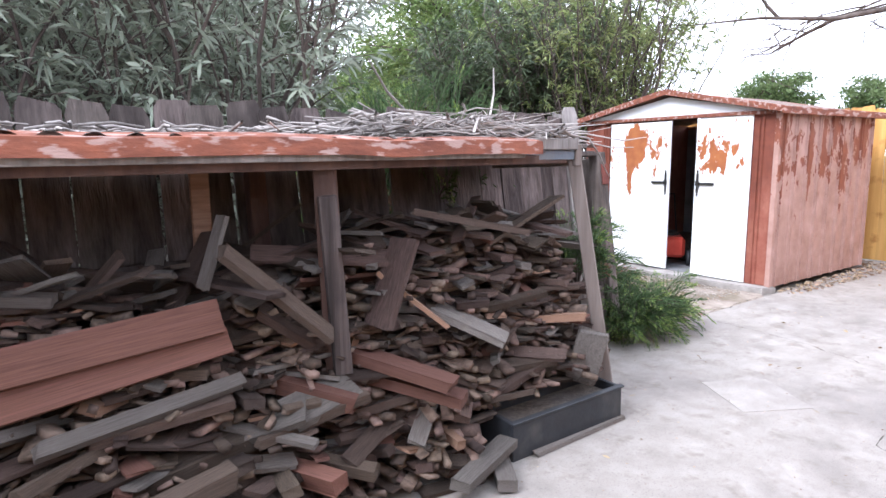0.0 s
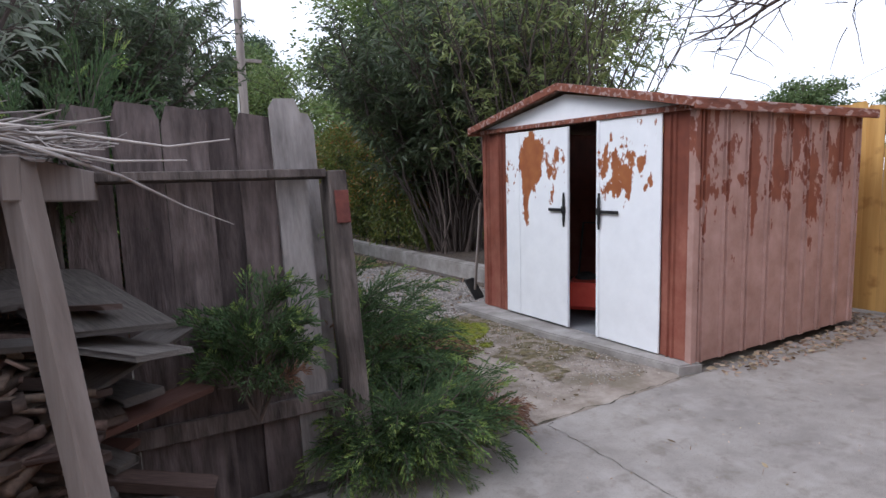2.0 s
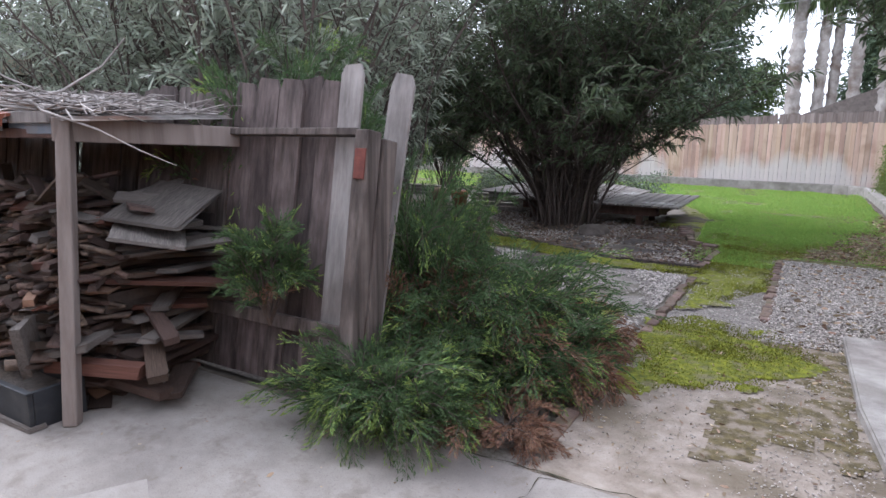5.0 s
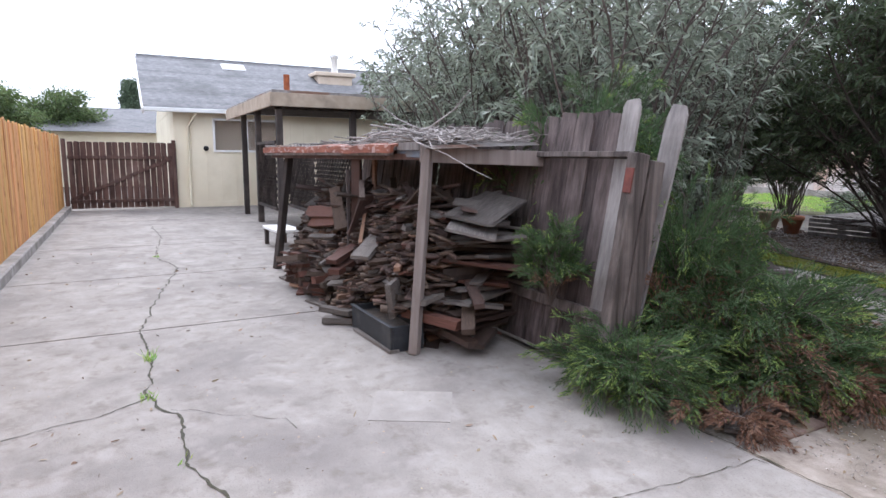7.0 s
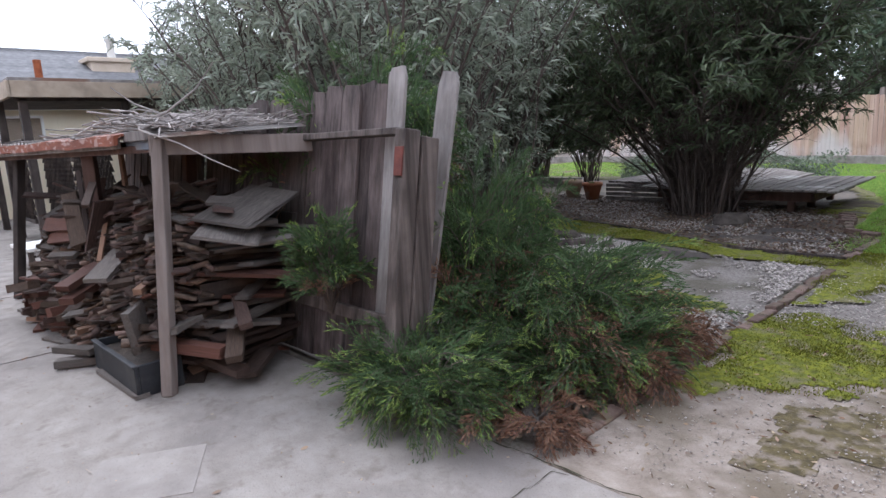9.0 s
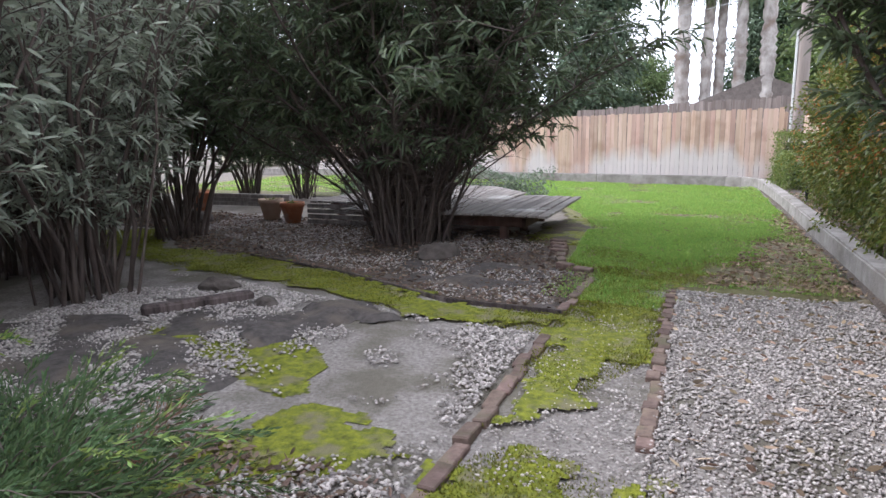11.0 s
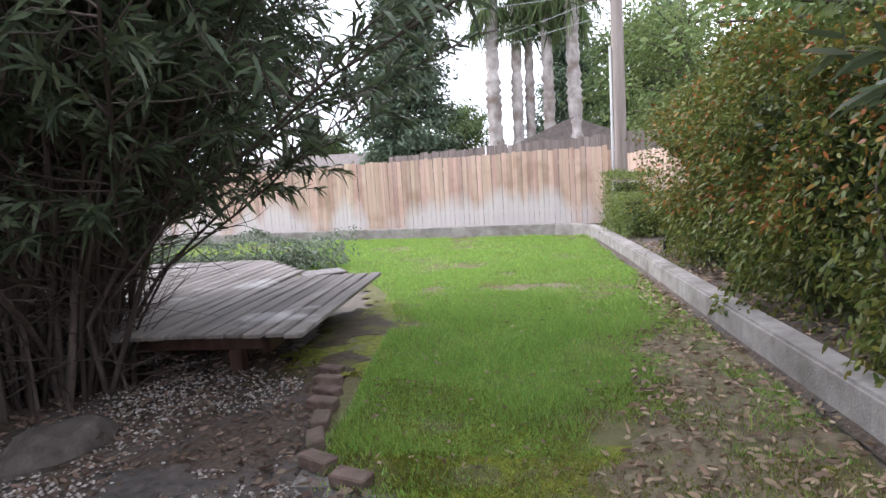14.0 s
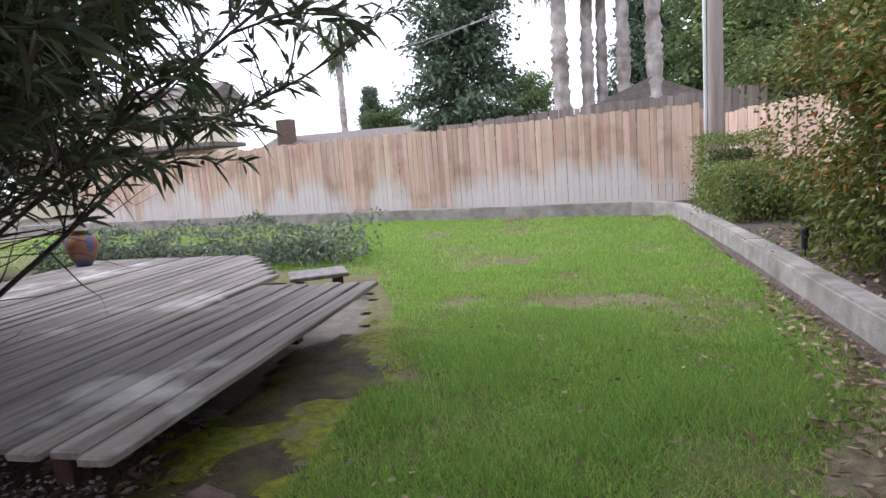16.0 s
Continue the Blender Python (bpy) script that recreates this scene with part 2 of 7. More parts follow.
def splash(m, colour, foot, reach, amt):
    """Pale mineral arcs left by sprinklers near the foot of a fence."""
    n, l = m.node_tree.nodes, m.node_tree.links
    b = n["Principled BSDF"]
    geo = n.new("ShaderNodeNewGeometry")
    mp = n.new("ShaderNodeMapping")
    mp.inputs["Scale"].default_value = (1, 1, 0.25)
    l.new(geo.outputs["Position"], mp.inputs["Vector"])
    t = n.new("ShaderNodeTexNoise")
    t.inputs["Scale"].default_value, t.inputs["Detail"].default_value = 0.9, 7
    l.new(mp.outputs["Vector"], t.inputs["Vector"])
    sep = n.new("ShaderNodeSeparateXYZ")
    l.new(geo.outputs["Position"], sep.inputs[0])
    z = n.new("ShaderNodeMapRange")
    z.inputs["From Min"].default_value, z.inputs["From Max"].default_value = foot, reach
    z.inputs["To Min"].default_value, z.inputs["To Max"].default_value = 0.16, -0.2
    l.new(sep.outputs["Z"], z.inputs["Value"])
    a = n.new("ShaderNodeMath")
    a.operation = "ADD"
    l.new(t.outputs["Fac"], a.inputs[0])
    l.new(z.outputs["Result"], a.inputs[1])
    r = n.new("ShaderNodeMapRange")
    r.inputs["From Min"].default_value, r.inputs["From Max"].default_value, r.inputs["To Max"].default_value = 0.52, 0.66, amt
    l.new(a.outputs[0], r.inputs["Value"])
    x = n.new("ShaderNodeMix")
    x.data_type = "RGBA"
    x.inputs["B"].default_value = (*colour, 1)
    l.new(b.inputs["Base Color"].links[0].from_socket, x.inputs["A"])
    l.new(r.outputs["Result"], x.inputs["Factor"])
    l.new(x.outputs["Result"], b.inputs["Base Color"])


splash(TAN, (0.64, 0.62, 0.61), 0.45, 1.75, 0.75)
GREYFENCE = mat("old_grey_fence", (0.15, 0.12, 0.105), (0.3, 0.255, 0.23), scale=8, stretch=(1, 1, 0.07), rand=0.2, rough=0.9)
DECKWOOD = mat("deck_wood", (0.1, 0.085, 0.075), (0.29, 0.26, 0.235), scale=14, stretch=(1, 0.05, 1), rand=0.24, rough=0.85, bump=0.5, stain=(0.5, 0.48, 0.46), stain_scale=1.4, stain_lo=0.58, stain_hi=0.68, stain_amt=0.7)
SCRAP = mat("scrap_wood", (0.038, 0.025, 0.02), (0.155, 0.108, 0.086), scale=6, space="object", stretch=(1.2, 9, 9), rand=0.5, hue=0.018, rough=0.92, bump=0.8, stain=(0.07, 0.05, 0.04), stain_scale=1.1, stain_amt=0.6)
SCRAPGREY = mat("grey_scrap_wood", (0.1, 0.087, 0.078), (0.25, 0.222, 0.2), scale=6, space="object", stretch=(1.2, 9, 9), rand=0.3, rough=0.92, bump=0.8, stain=(0.1, 0.085, 0.075), stain_scale=1.1, stain_amt=0.6)
SCRAPRED = mat("red_painted_wood", (0.066, 0.03, 0.022), (0.135, 0.062, 0.044), scale=5, space="object", stretch=(1, 6, 6), rand=0.3, rough=0.8, bump=0.3, stain=(0.13, 0.06, 0.05), stain_scale=1.2)
SCRAPTAN = mat("fresh_split_wood", (0.15, 0.085, 0.055), (0.26, 0.16, 0.11), scale=6, space="object", stretch=(1, 8, 8), rand=0.3, rough=0.85, bump=0.3)
KINDLING = mat("kindling_wood", (0.04, 0.027, 0.022), (0.165, 0.116, 0.092), scale=14, island=0.7, hue=0.02, rough=0.9, bump=0.3)
# core wood toned darker than the boards: painted shade between the pieces
PILEIN = mat("pile_gap_shade", (0.03, 0.023, 0.02), (0.075, 0.058, 0.05), scale=9, island=0.4)
RUSTPAINT = mat("rust_and_flaking_paint", (0.12, 0.042, 0.028), (0.26, 0.09, 0.052), space="object", stretch=(0.3, 1, 1), scale=16, rough=0.8, bump=0.4, stain=(0.42, 0.31, 0.28), stain_scale=26, stain_lo=0.54, stain_hi=0.6, stain_amt=0.7)
TIN = mat("corrugated_tin", (0.18, 0.16, 0.15), (0.34, 0.315, 0.295), scale=6, rough=0.55, metal=0.4, stain=(0.2, 0.1, 0.06), stain_scale=2, stain_lo=0.5, stain_hi=0.62)
TWIG = mat("dry_twig", (0.17, 0.15, 0.14), (0.4, 0.365, 0.34), scale=6, island=0.45, rough=0.9)
BARK = mat("stem_bark", (0.055, 0.041, 0.035), (0.14, 0.112, 0.097), scale=9, stretch=(1, 1, 0.2), rough=0.9, bump=0.5, island=0.3)
PALMBARK = mat("palm_bark", (0.22, 0.19, 0.17), (0.56, 0.52, 0.48), scale=2.6, stretch=(1, 1, 0.6), rough=0.95, bump=0.9, stain=(0.16, 0.11, 0.08), stain_scale=1.6, fine=12)
POLEWOOD = mat("pole_wood", (0.22, 0.18, 0.16), (0.36, 0.31, 0.28), scale=6, stretch=(1, 1, 0.08), rough=0.9)
OLEANDER = leaf_mat("oleander_leaf", (0.05, 0.073, 0.037), (0.12, 0.15, 0.078), island=0.4, hue=0.02)
# lighter copy of the oleander leaf: sunlight is put into the colour
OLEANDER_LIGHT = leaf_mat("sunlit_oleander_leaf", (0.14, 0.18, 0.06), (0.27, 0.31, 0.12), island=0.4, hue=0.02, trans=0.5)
OLEANDER_PALE = leaf_mat("grey_green_leaf", (0.17, 0.2, 0.145), (0.34, 0.37, 0.29), island=0.35, hue=0.02)
JUNIPER = leaf_mat("juniper_scale", (0.034, 0.068, 0.026), (0.088, 0.138, 0.05), island=0.3, hue=0.02, rough=0.85, trans=0.2)
JUNIPER_TIP = leaf_mat("juniper_shoot", (0.12, 0.19, 0.045), (0.24, 0.32, 0.08), island=0.3, hue=0.02, rough=0.6, trans=0.35)
JUNIPER_DRY = leaf_mat("dead_juniper", (0.13, 0.07, 0.045), (0.25, 0.14, 0.09), island=0.35, hue=0.01, rough=0.8, trans=0.2)
NANDINA = leaf_mat("hedge_leaf", (0.075, 0.105, 0.025), (0.2, 0.21, 0.045), island=0.4, hue=0.045)
# darker copy of the hedge leaf, with the hedge's inner shade in its colour
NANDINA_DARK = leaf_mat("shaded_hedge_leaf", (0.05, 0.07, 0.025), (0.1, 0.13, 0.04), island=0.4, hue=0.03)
NANDINA_RED = leaf_mat("reddish_hedge_leaf", (0.24, 0.1, 0.03), (0.4, 0.2, 0.05), island=0.4, hue=0.03)
TREELEAF = leaf_mat("garden_tree_leaf", (0.1, 0.15, 0.045), (0.21, 0.27, 0.09), island=0.4, hue=0.02)
BOXLEAF = leaf_mat("clipped_hedge_leaf", (0.1, 0.14, 0.035), (0.2, 0.24, 0.06), island=0.4, hue=0.025)
SAGE = leaf_mat("sage_leaf", (0.13, 0.17, 0.115), (0.23, 0.27, 0.19), island=0.35, hue=0.02)
CONIFER = leaf_mat("conifer_needle", (0.065, 0.1, 0.06), (0.13, 0.175, 0.105), island=0.4, hue=0.02, rough=0.7, trans=0.15)
FARLEAF = leaf_mat("far_tree_leaf", (0.07, 0.11, 0.04), (0.15, 0.2, 0.075), island=0.4, hue=0.02, rough=0.7)
# darker litter tone, used under the large shrub and the junipers
LITTER_DARK = leaf_mat("dark_leaf_litter", (0.09, 0.06, 0.045), (0.24, 0.175, 0.13), island=0.5, hue=0.02, rough=0.85, trans=0.1)
LITTER = leaf_mat("leaf_litter", (0.2, 0.13, 0.08), (0.4, 0.31, 0.22), island=0.5, hue=0.02, rough=0.8, trans=0.1)
PLASTIC = mat("black_plastic", (0.018, 0.02, 0.024), (0.035, 0.038, 0.043), scale=5, rough=0.55, bump=0.1, stain=(0.1, 0.095, 0.09), stain_scale=4, stain_lo=0.6, stain_hi=0.75, stain_amt=0.5)
CLAY = mat("terracotta", (0.36, 0.13, 0.065), (0.48, 0.2, 0.11), scale=7, rough=0.85, stain=(0.42, 0.33, 0.28), stain_scale=5, stain_lo=0.55)
PALECLAY = mat("pale_terracotta", (0.42, 0.3, 0.22), (0.52, 0.4, 0.31), scale=7, rough=0.9)
VASE = mat("glazed_clay", (0.2, 0.09, 0.05), (0.3, 0.15, 0.09), scale=5, rough=0.35, stain=(0.09, 0.1, 0.2), stain_scale=5, stain_lo=0.53, stain_hi=0.58, stain_amt=0.9)
BRICK = mat("old_brick", (0.1, 0.07, 0.057), (0.21, 0.15, 0.125), scale=12, rand=0.25, hue=0.012, rough=0.92, bump=0.5, stain=(0.13, 0.12, 0.07), stain_scale=6)
SIDING = mat("cream_siding", (0.72, 0.65, 0.49), (0.8, 0.73, 0.57), scale=2, rough=0.75, bump=0.15, stain=(0.55, 0.47, 0.32), stain_scale=1.0, stain_amt=0.5)
TRIMWHITE = mat("white_trim", (0.72, 0.71, 0.68), (0.8, 0.79, 0.77), scale=4, rough=0.6, bump=0.1)
BEIGE = mat("beige_paint", (0.5, 0.41, 0.31), (0.6, 0.5, 0.4), scale=3, rough=0.8, bump=0.2)
FASCIA = mat("dull_tan_paint", (0.33, 0.265, 0.2), (0.43, 0.355, 0.275), scale=4, rough=0.85, bump=0.25, stain=(0.22, 0.18, 0.14), stain_scale=3)
SHINGLE = mat("grey_shingle", (0.13, 0.13, 0.132), (0.22, 0.217, 0.22), scale=6, rough=0.95, bump=0.5, rand=0.15, stain=(0.1, 0.1, 0.1), stain_scale=0.8)
DARKROOF = mat("brown_roof", (0.12, 0.1, 0.09), (0.22, 0.19, 0.17), scale=5, rough=0.95, bump=0.5)
GUTTER = mat("gutter_metal", (0.62, 0.62, 0.6), (0.7, 0.7, 0.68), scale=3, rough=0.5, bump=0.05)
IRON = mat("black_iron", (0.02, 0.02, 0.022), (0.05, 0.048, 0.045), scale=10, rough=0.6, metal=0.5)
RUST = mat("rust", (0.2, 0.055, 0.025), (0.34, 0.11, 0.045), scale=9, rough=0.9, bump=0.4, stain=(0.14, 0.04, 0.025), stain_scale=2.2)
OLDRUST = mat("dull_red_steel", (0.09, 0.03, 0.025), (0.16, 0.05, 0.038), scale=14, rough=0.85, bump=0.3)
DARKIN = mat("dark_shed_inside", (0.16, 0.165, 0.175), (0.28, 0.285, 0.295), scale=4, rough=0.8)
REDPLASTIC = mat("red_machine_paint", (0.5, 0.045, 0.03), (0.6, 0.08, 0.05), scale=6, rough=0.4, bump=0.05)
ROCK = mat("grey_rock", (0.06, 0.05, 0.044), (0.14, 0.12, 0.105), scale=8, rough=0.95, bump=0.7)
CABLE = mat("cable_sheath", (0.3, 0.3, 0.31), (0.4, 0.4, 0.41), scale=4, rough=0.6, bump=0.0)
ROOFLITTER = mat("leaf_covered_roof", (0.12, 0.085, 0.07), (0.28, 0.21, 0.18), scale=14, rough=0.95, bump=0.9, stain=(0.24, 0.1, 0.06), stain_scale=2)


def rust_mat(name, paint1, paint2, lo, hi, band, streak=(1, 1, 0.35), scale=2.6, rust=((0.2, 0.055, 0.025), (0.42, 0.16, 0.055)), crest=9.0, spots=(), across="y"):
    """Painted sheet steel with rust eaten through in blotches that run downwards, mostly within a band of heights."""
    m = mat(name, paint1, paint2, scale=5, rough=0.55, bump=0.12, fine=30)
    n, l = m.node_tree.nodes, m.node_tree.links
    b = n["Principled BSDF"]
    geo = n.new("ShaderNodeNewGeometry")
    mp = n.new("ShaderNodeMapping")
    mp.inputs["Scale"].default_value = streak
    l.new(geo.outputs["Position"], mp.inputs["Vector"])
    t = n.new("ShaderNodeTexNoise")
    t.inputs["Scale"].default_value, t.inputs["Detail"].default_value, t.inputs["Roughness"].default_value = scale, 9, 0.62
    l.new(mp.outputs["Vector"], t.inputs["Vector"])
    sep = n.new("ShaderNodeSeparateXYZ")
    l.new(geo.outputs["Position"], sep.inputs[0])
    up = n.new("ShaderNodeMapRange")
    up.inputs["From Min"].default_value, up.inputs["From Max"].default_value = band[0], band[1]
    up.inputs["To Min"].default_value, up.inputs["To Max"].default_value = -0.22, 0.08
    l.new(sep.outputs["Z"], up.inputs["Value"])
    over = n.new("ShaderNodeMapRange")
    over.inputs["From Min"].default_value, over.inputs["From Max"].default_value = crest - 0.3, crest
    over.inputs["To Max"].default_value = -0.16
    l.new(sep.outputs["Z"], over.inputs["Value"])
    band_ = n.new("ShaderNodeMath")
    band_.operation = "ADD"
    l.new(up.outputs["Result"], band_.inputs[0])
    l.new(over.outputs["Result"], band_.inputs[1])
    add = n.new("ShaderNodeMath")
    add.operation = "ADD"
    l.new(t.outputs["Fac"], add.inputs[0])
    l.new(band_.outputs[0], add.inputs[1])
    for spot, size, gain in spots:
        vm = n.new("ShaderNodeMapping")
        flat = across == "x"
        vm.inputs["Location"].default_value = (-spot[0] / size[0] if flat else 0, 0 if flat else -spot[0] / size[0], -spot[1] / size[1])
        vm.inputs["Scale"].default_value = (1 / size[0] if flat else 0, 0 if flat else 1 / size[0], 1 / size[1])
        l.new(geo.outputs["Position"], vm.inputs["Vector"])
        ln = n.new("ShaderNodeVectorMath")
        ln.operation = "LENGTH"
        l.new(vm.outputs["Vector"], ln.inputs[0])
        fall = n.new("ShaderNodeMapRange")
        fall.inputs["From Min"].default_value, fall.inputs["From Max"].default_value = 0.2, 1.2
        fall.inputs["To Min"].default_value, fall.inputs["To Max"].default_value = gain, 0.0
        l.new(ln.outputs["Value"], fall.inputs["Value"])
        more = n.new("ShaderNodeMath")
        more.operation = "ADD"
        l.new(add.outputs[0], more.inputs[0])
        l.new(fall.outputs["Result"], more.inputs[1])
        add = more
    mask = n.new("ShaderNodeMapRange")
    mask.inputs["From Min"].default_value, mask.inputs["From Max"].default_value = lo, hi
    l.new(add.outputs[0], mask.inputs["Value"])
    r = n.new("ShaderNodeTexNoise")
    r.inputs["Scale"].default_value = 9
    l.new(geo.outputs["Position"], r.inputs["Vector"])
    rc = n.new("ShaderNodeMix")
    rc.data_type = "RGBA"
    rc.inputs["A"].default_value, rc.inputs["B"].default_value = (*rust[0], 1), (*rust[1], 1)
    l.new(r.outputs["Fac"], rc.inputs["Factor"])
    mx = n.new("ShaderNodeMix")
    mx.data_type = "RGBA"
    l.new(b.inputs["Base Color"].links[0].from_socket, mx.inputs["A"])
    l.new(rc.outputs["Result"], mx.inputs["B"])
    l.new(mask.outputs["Result"], mx.inputs["Factor"])
    l.new(mx.outputs["Result"], b.inputs["Base Color"])
    return m


WHITEDOOR = rust_mat("white_door_paint", (0.78, 0.79, 0.8), (0.84, 0.85, 0.86), 0.64, 0.66, (0.75, 1.35), streak=(1, 1.2, 0.7), scale=9.0, crest=1.95, spots=(((3.61, 1.62), (0.16, 0.3), 0.5), ((3.68, 1.2), (0.06, 0.5), 0.4), ((3.3, 1.45), (0.15, 0.36), 0.1), ((2.55, 1.45), (0.22, 0.34), 0.1)))
PINKWALL = rust_mat("faded_pink_sheet", (0.3, 0.175, 0.14), (0.43, 0.27, 0.23), 0.635, 0.66, (-0.3, 1.3), streak=(1.3, 1.3, 0.7), scale=8.5, rust=((0.13, 0.04, 0.028), (0.26, 0.085, 0.045)), crest=9.0, across="x",
                    spots=(((4.31, 1.68), (0.11, 0.25), 0.34), ((4.33, 1.25), (0.09, 0.4), 0.14), ((4.93, 1.4), (0.085, 0.5), 0.34), ((5.24, 1.5), (0.1, 0.34), 0.3), ((5.5, 1.6), (0.16, 0.3), 0.16), ((5.75, 1.2), (0.1, 0.5), 0.22), ((6.2, 1.6), (0.25, 0.3), 0.2)))
GABLE = rust_mat("white_gable_paint", (0.78, 0.79, 0.8), (0.84, 0.85, 0.86), 0.6, 0.63, (1.4, 2.6), scale=6)
REDWALL = rust_mat("red_rusted_sheet", (0.22, 0.065, 0.045), (0.32, 0.13, 0.09), 0.42, 0.6, (0.2, 1.4), rust=((0.1, 0.032, 0.024), (0.23, 0.07, 0.04)))

GLASS = bpy.data.materials.new("window_glass")
GLASS.use_nodes = True
gb = GLASS.node_tree.nodes["Principled BSDF"]
gb.inputs["Base Color"].default_value, gb.inputs["Roughness"].default_value, gb.inputs["Transmission Weight"].default_value = (0.95, 0.96, 0.97, 1), 0.03, 1.0


# ---------------------------------------------------------------- building blocks
def part(name, data, material, parent=None, label="", m=None):
    """Link a bmesh or mesh as one object under its thing."""
    if isinstance(data, bmesh.types.BMesh):
        me = bpy.data.meshes.new(name)
        data.to_mesh(me)
        data.free()
    else:
        me = data
    if material is not None and not me.materials:
        me.materials.append(material)
    ob = new(name, me)
    if parent is not None:
        ob.parent = parent
    if m is not None:
        ob.matrix_basis = m
    if label:
        ob["label"] = label
    return ob


def thing(name, label, category, m=None, group="", kind=""):
    ob = new(name)
    ob.empty_display_size = 0.1
    if m is not None:
        ob.matrix_basis = m
    return tagged(ob, label, category, group, kind)


def arrays(name, verts, faces, material=None, smooth=False):
    me = bpy.data.meshes.new(name)
    verts = np.asarray(verts, dtype=np.float32)
    if isinstance(faces, np.ndarray):
        k = faces.shape[1]
        me.vertices.add(len(verts))
        me.vertices.foreach_set("co", verts.ravel())
        me.loops.add(faces.size)
        me.loops.foreach_set("vertex_index", faces.ravel().astype(np.int32))
        me.polygons.add(len(faces))
        me.polygons.foreach_set("loop_start", np.arange(0, faces.size, k, dtype=np.int32))
        me.update(calc_edges=True)
    else:
        me.from_pydata(verts.tolist(), [], faces)
    if material is not None:
        me.materials.append(material)
    if smooth:
        me.polygons.foreach_set("use_smooth", [True] * len(me.polygons))
    return me


def box(x0, y0, z0, x1, y1, z1, bevel=0.0, bm=None):
    own = bmesh.new()
    bmesh.ops.create_cube(own, size=1, matrix=Matrix.Translation(((x0 + x1) / 2, (y0 + y1) / 2, (z0 + z1) / 2)) @ Matrix.Diagonal((x1 - x0, y1 - y0, z1 - z0, 1)))
    if bevel:
        bmesh.ops.bevel(own, geom=own.edges[:], offset=bevel, segments=1, affect="EDGES")
    if bm is None:
        return own
    me = bpy.data.meshes.new("tmp")
    own.to_mesh(me)
    own.free()
    bm.from_mesh(me)
    bpy.data.meshes.remove(me)
    return bm


def prism(poly, z0, z1, bevel=0.0):
    """Upright block over a plan outline (counter-clockwise)."""
    bm = bmesh.new()
    f = bm.faces.new([bm.verts.new((x, y, z0)) for x, y in poly])
    r = bmesh.ops.extrude_face_region(bm, geom=[f])
    bmesh.ops.translate(bm, vec=(0, 0, z1 - z0), verts=[v for v in r["geom"] if isinstance(v, bmesh.types.BMVert)])
    bmesh.ops.recalc_face_normals(bm, faces=bm.faces[:])
    if bevel:
        bmesh.ops.bevel(bm, geom=[e for e in bm.edges if all(abs(v.co.z - z1) < 1e-5 for v in e.verts)], offset=bevel, segments=2, affect="EDGES")
    return bm


def ragged(poly, step=0.12, rough=0.06, seed=0):
    """The outline with its sides broken up and pushed in and out."""
    out = []
    for i, a in enumerate(poly):
        b = poly[(i + 1) % len(poly)]
        d = math.hypot(b[0] - a[0], b[1] - a[1])
        for k in range(max(1, int(d / step))):
            f = k / max(1, int(d / step))
            x, y = a[0] + (b[0] - a[0]) * f, a[1] + (b[1] - a[1]) * f
            v = noise.noise_vector((x * 1.6 + seed, y * 1.6, seed)) * rough + noise.noise_vector((x * 5 + seed, y * 5, seed)) * rough * 0.6 + noise.noise_vector((x * 14 + seed, y * 14, seed)) * rough * 0.35
            out.append((x + v.x, y + v.y))
    return out


def inside(x, y, poly):
    n, c = len(poly), np.zeros(np.shape(x), bool)
    for i in range(n):
        (x0, y0), (x1, y1) = poly[i], poly[i - 1]
        cond = ((y0 > y) != (y1 > y)) & (x < (x1 - x0) * (y - y0) / ((y1 - y0) if y1 != y0 else 1e-9) + x0)
        c ^= cond
    return c


def patch(name, poly, z, material, label, category="ground", rough=0.06, seed=0, step=0.06, dip=0.035, bumpy=0.008):
    """Sheet of ground with a broken outline: cells of a fine grid kept where a noise-bent outline holds them; its rim dips under."""
    xs, ys = [p[0] for p in poly], [p[1] for p in poly]
    gx, gy = np.arange(min(xs) - 0.3, max(xs) + 0.3, step), np.arange(min(ys) - 0.3, max(ys) + 0.3, step)
    nx_, ny_ = len(gx), len(gy)
    cx, cy = np.meshgrid(gx[:-1] + step / 2, gy[:-1] + step / 2, indexing="ij")
    wx, wy = cx.copy(), cy.copy()
    if rough:
        for a in range(nx_ - 1):
            for b in range(ny_ - 1):
                x, y = cx[a, b], cy[a, b]
                v = noise.noise_vector((x * 1.7 + seed, y * 1.7, seed)) * rough + noise.noise_vector((x * 6 + seed, y * 6, seed)) * rough * 0.7
                wx[a, b] += v.x
                wy[a, b] += v.y
    keep = inside(wx, wy, poly)
    full = np.zeros((nx_, ny_), int)
    for da, db in ((0, 0), (1, 0), (0, 1), (1, 1)):
        full[da:nx_ - 1 + da, db:ny_ - 1 + db] += keep
    ids = -np.ones((nx_, ny_), int)
    used = np.argwhere(full > 0)
    V = []
    for k, (a, b) in enumerate(used):
        ids[a, b] = k
        x, y = gx[a], gy[b]
        V.append((x, y, z + bumpy * noise.noise((x * 2.3, y * 2.3, seed)) - (dip if full[a, b] < 4 else 0)))
    A = np.argwhere(keep)
    F = np.stack([ids[A[:, 0], A[:, 1]], ids[A[:, 0] + 1, A[:, 1]], ids[A[:, 0] + 1, A[:, 1] + 1], ids[A[:, 0], A[:, 1] + 1]], 1)
    return tagged(part(name, arrays(name, V, F, material, smooth=True), material), label, category, kind="structure")


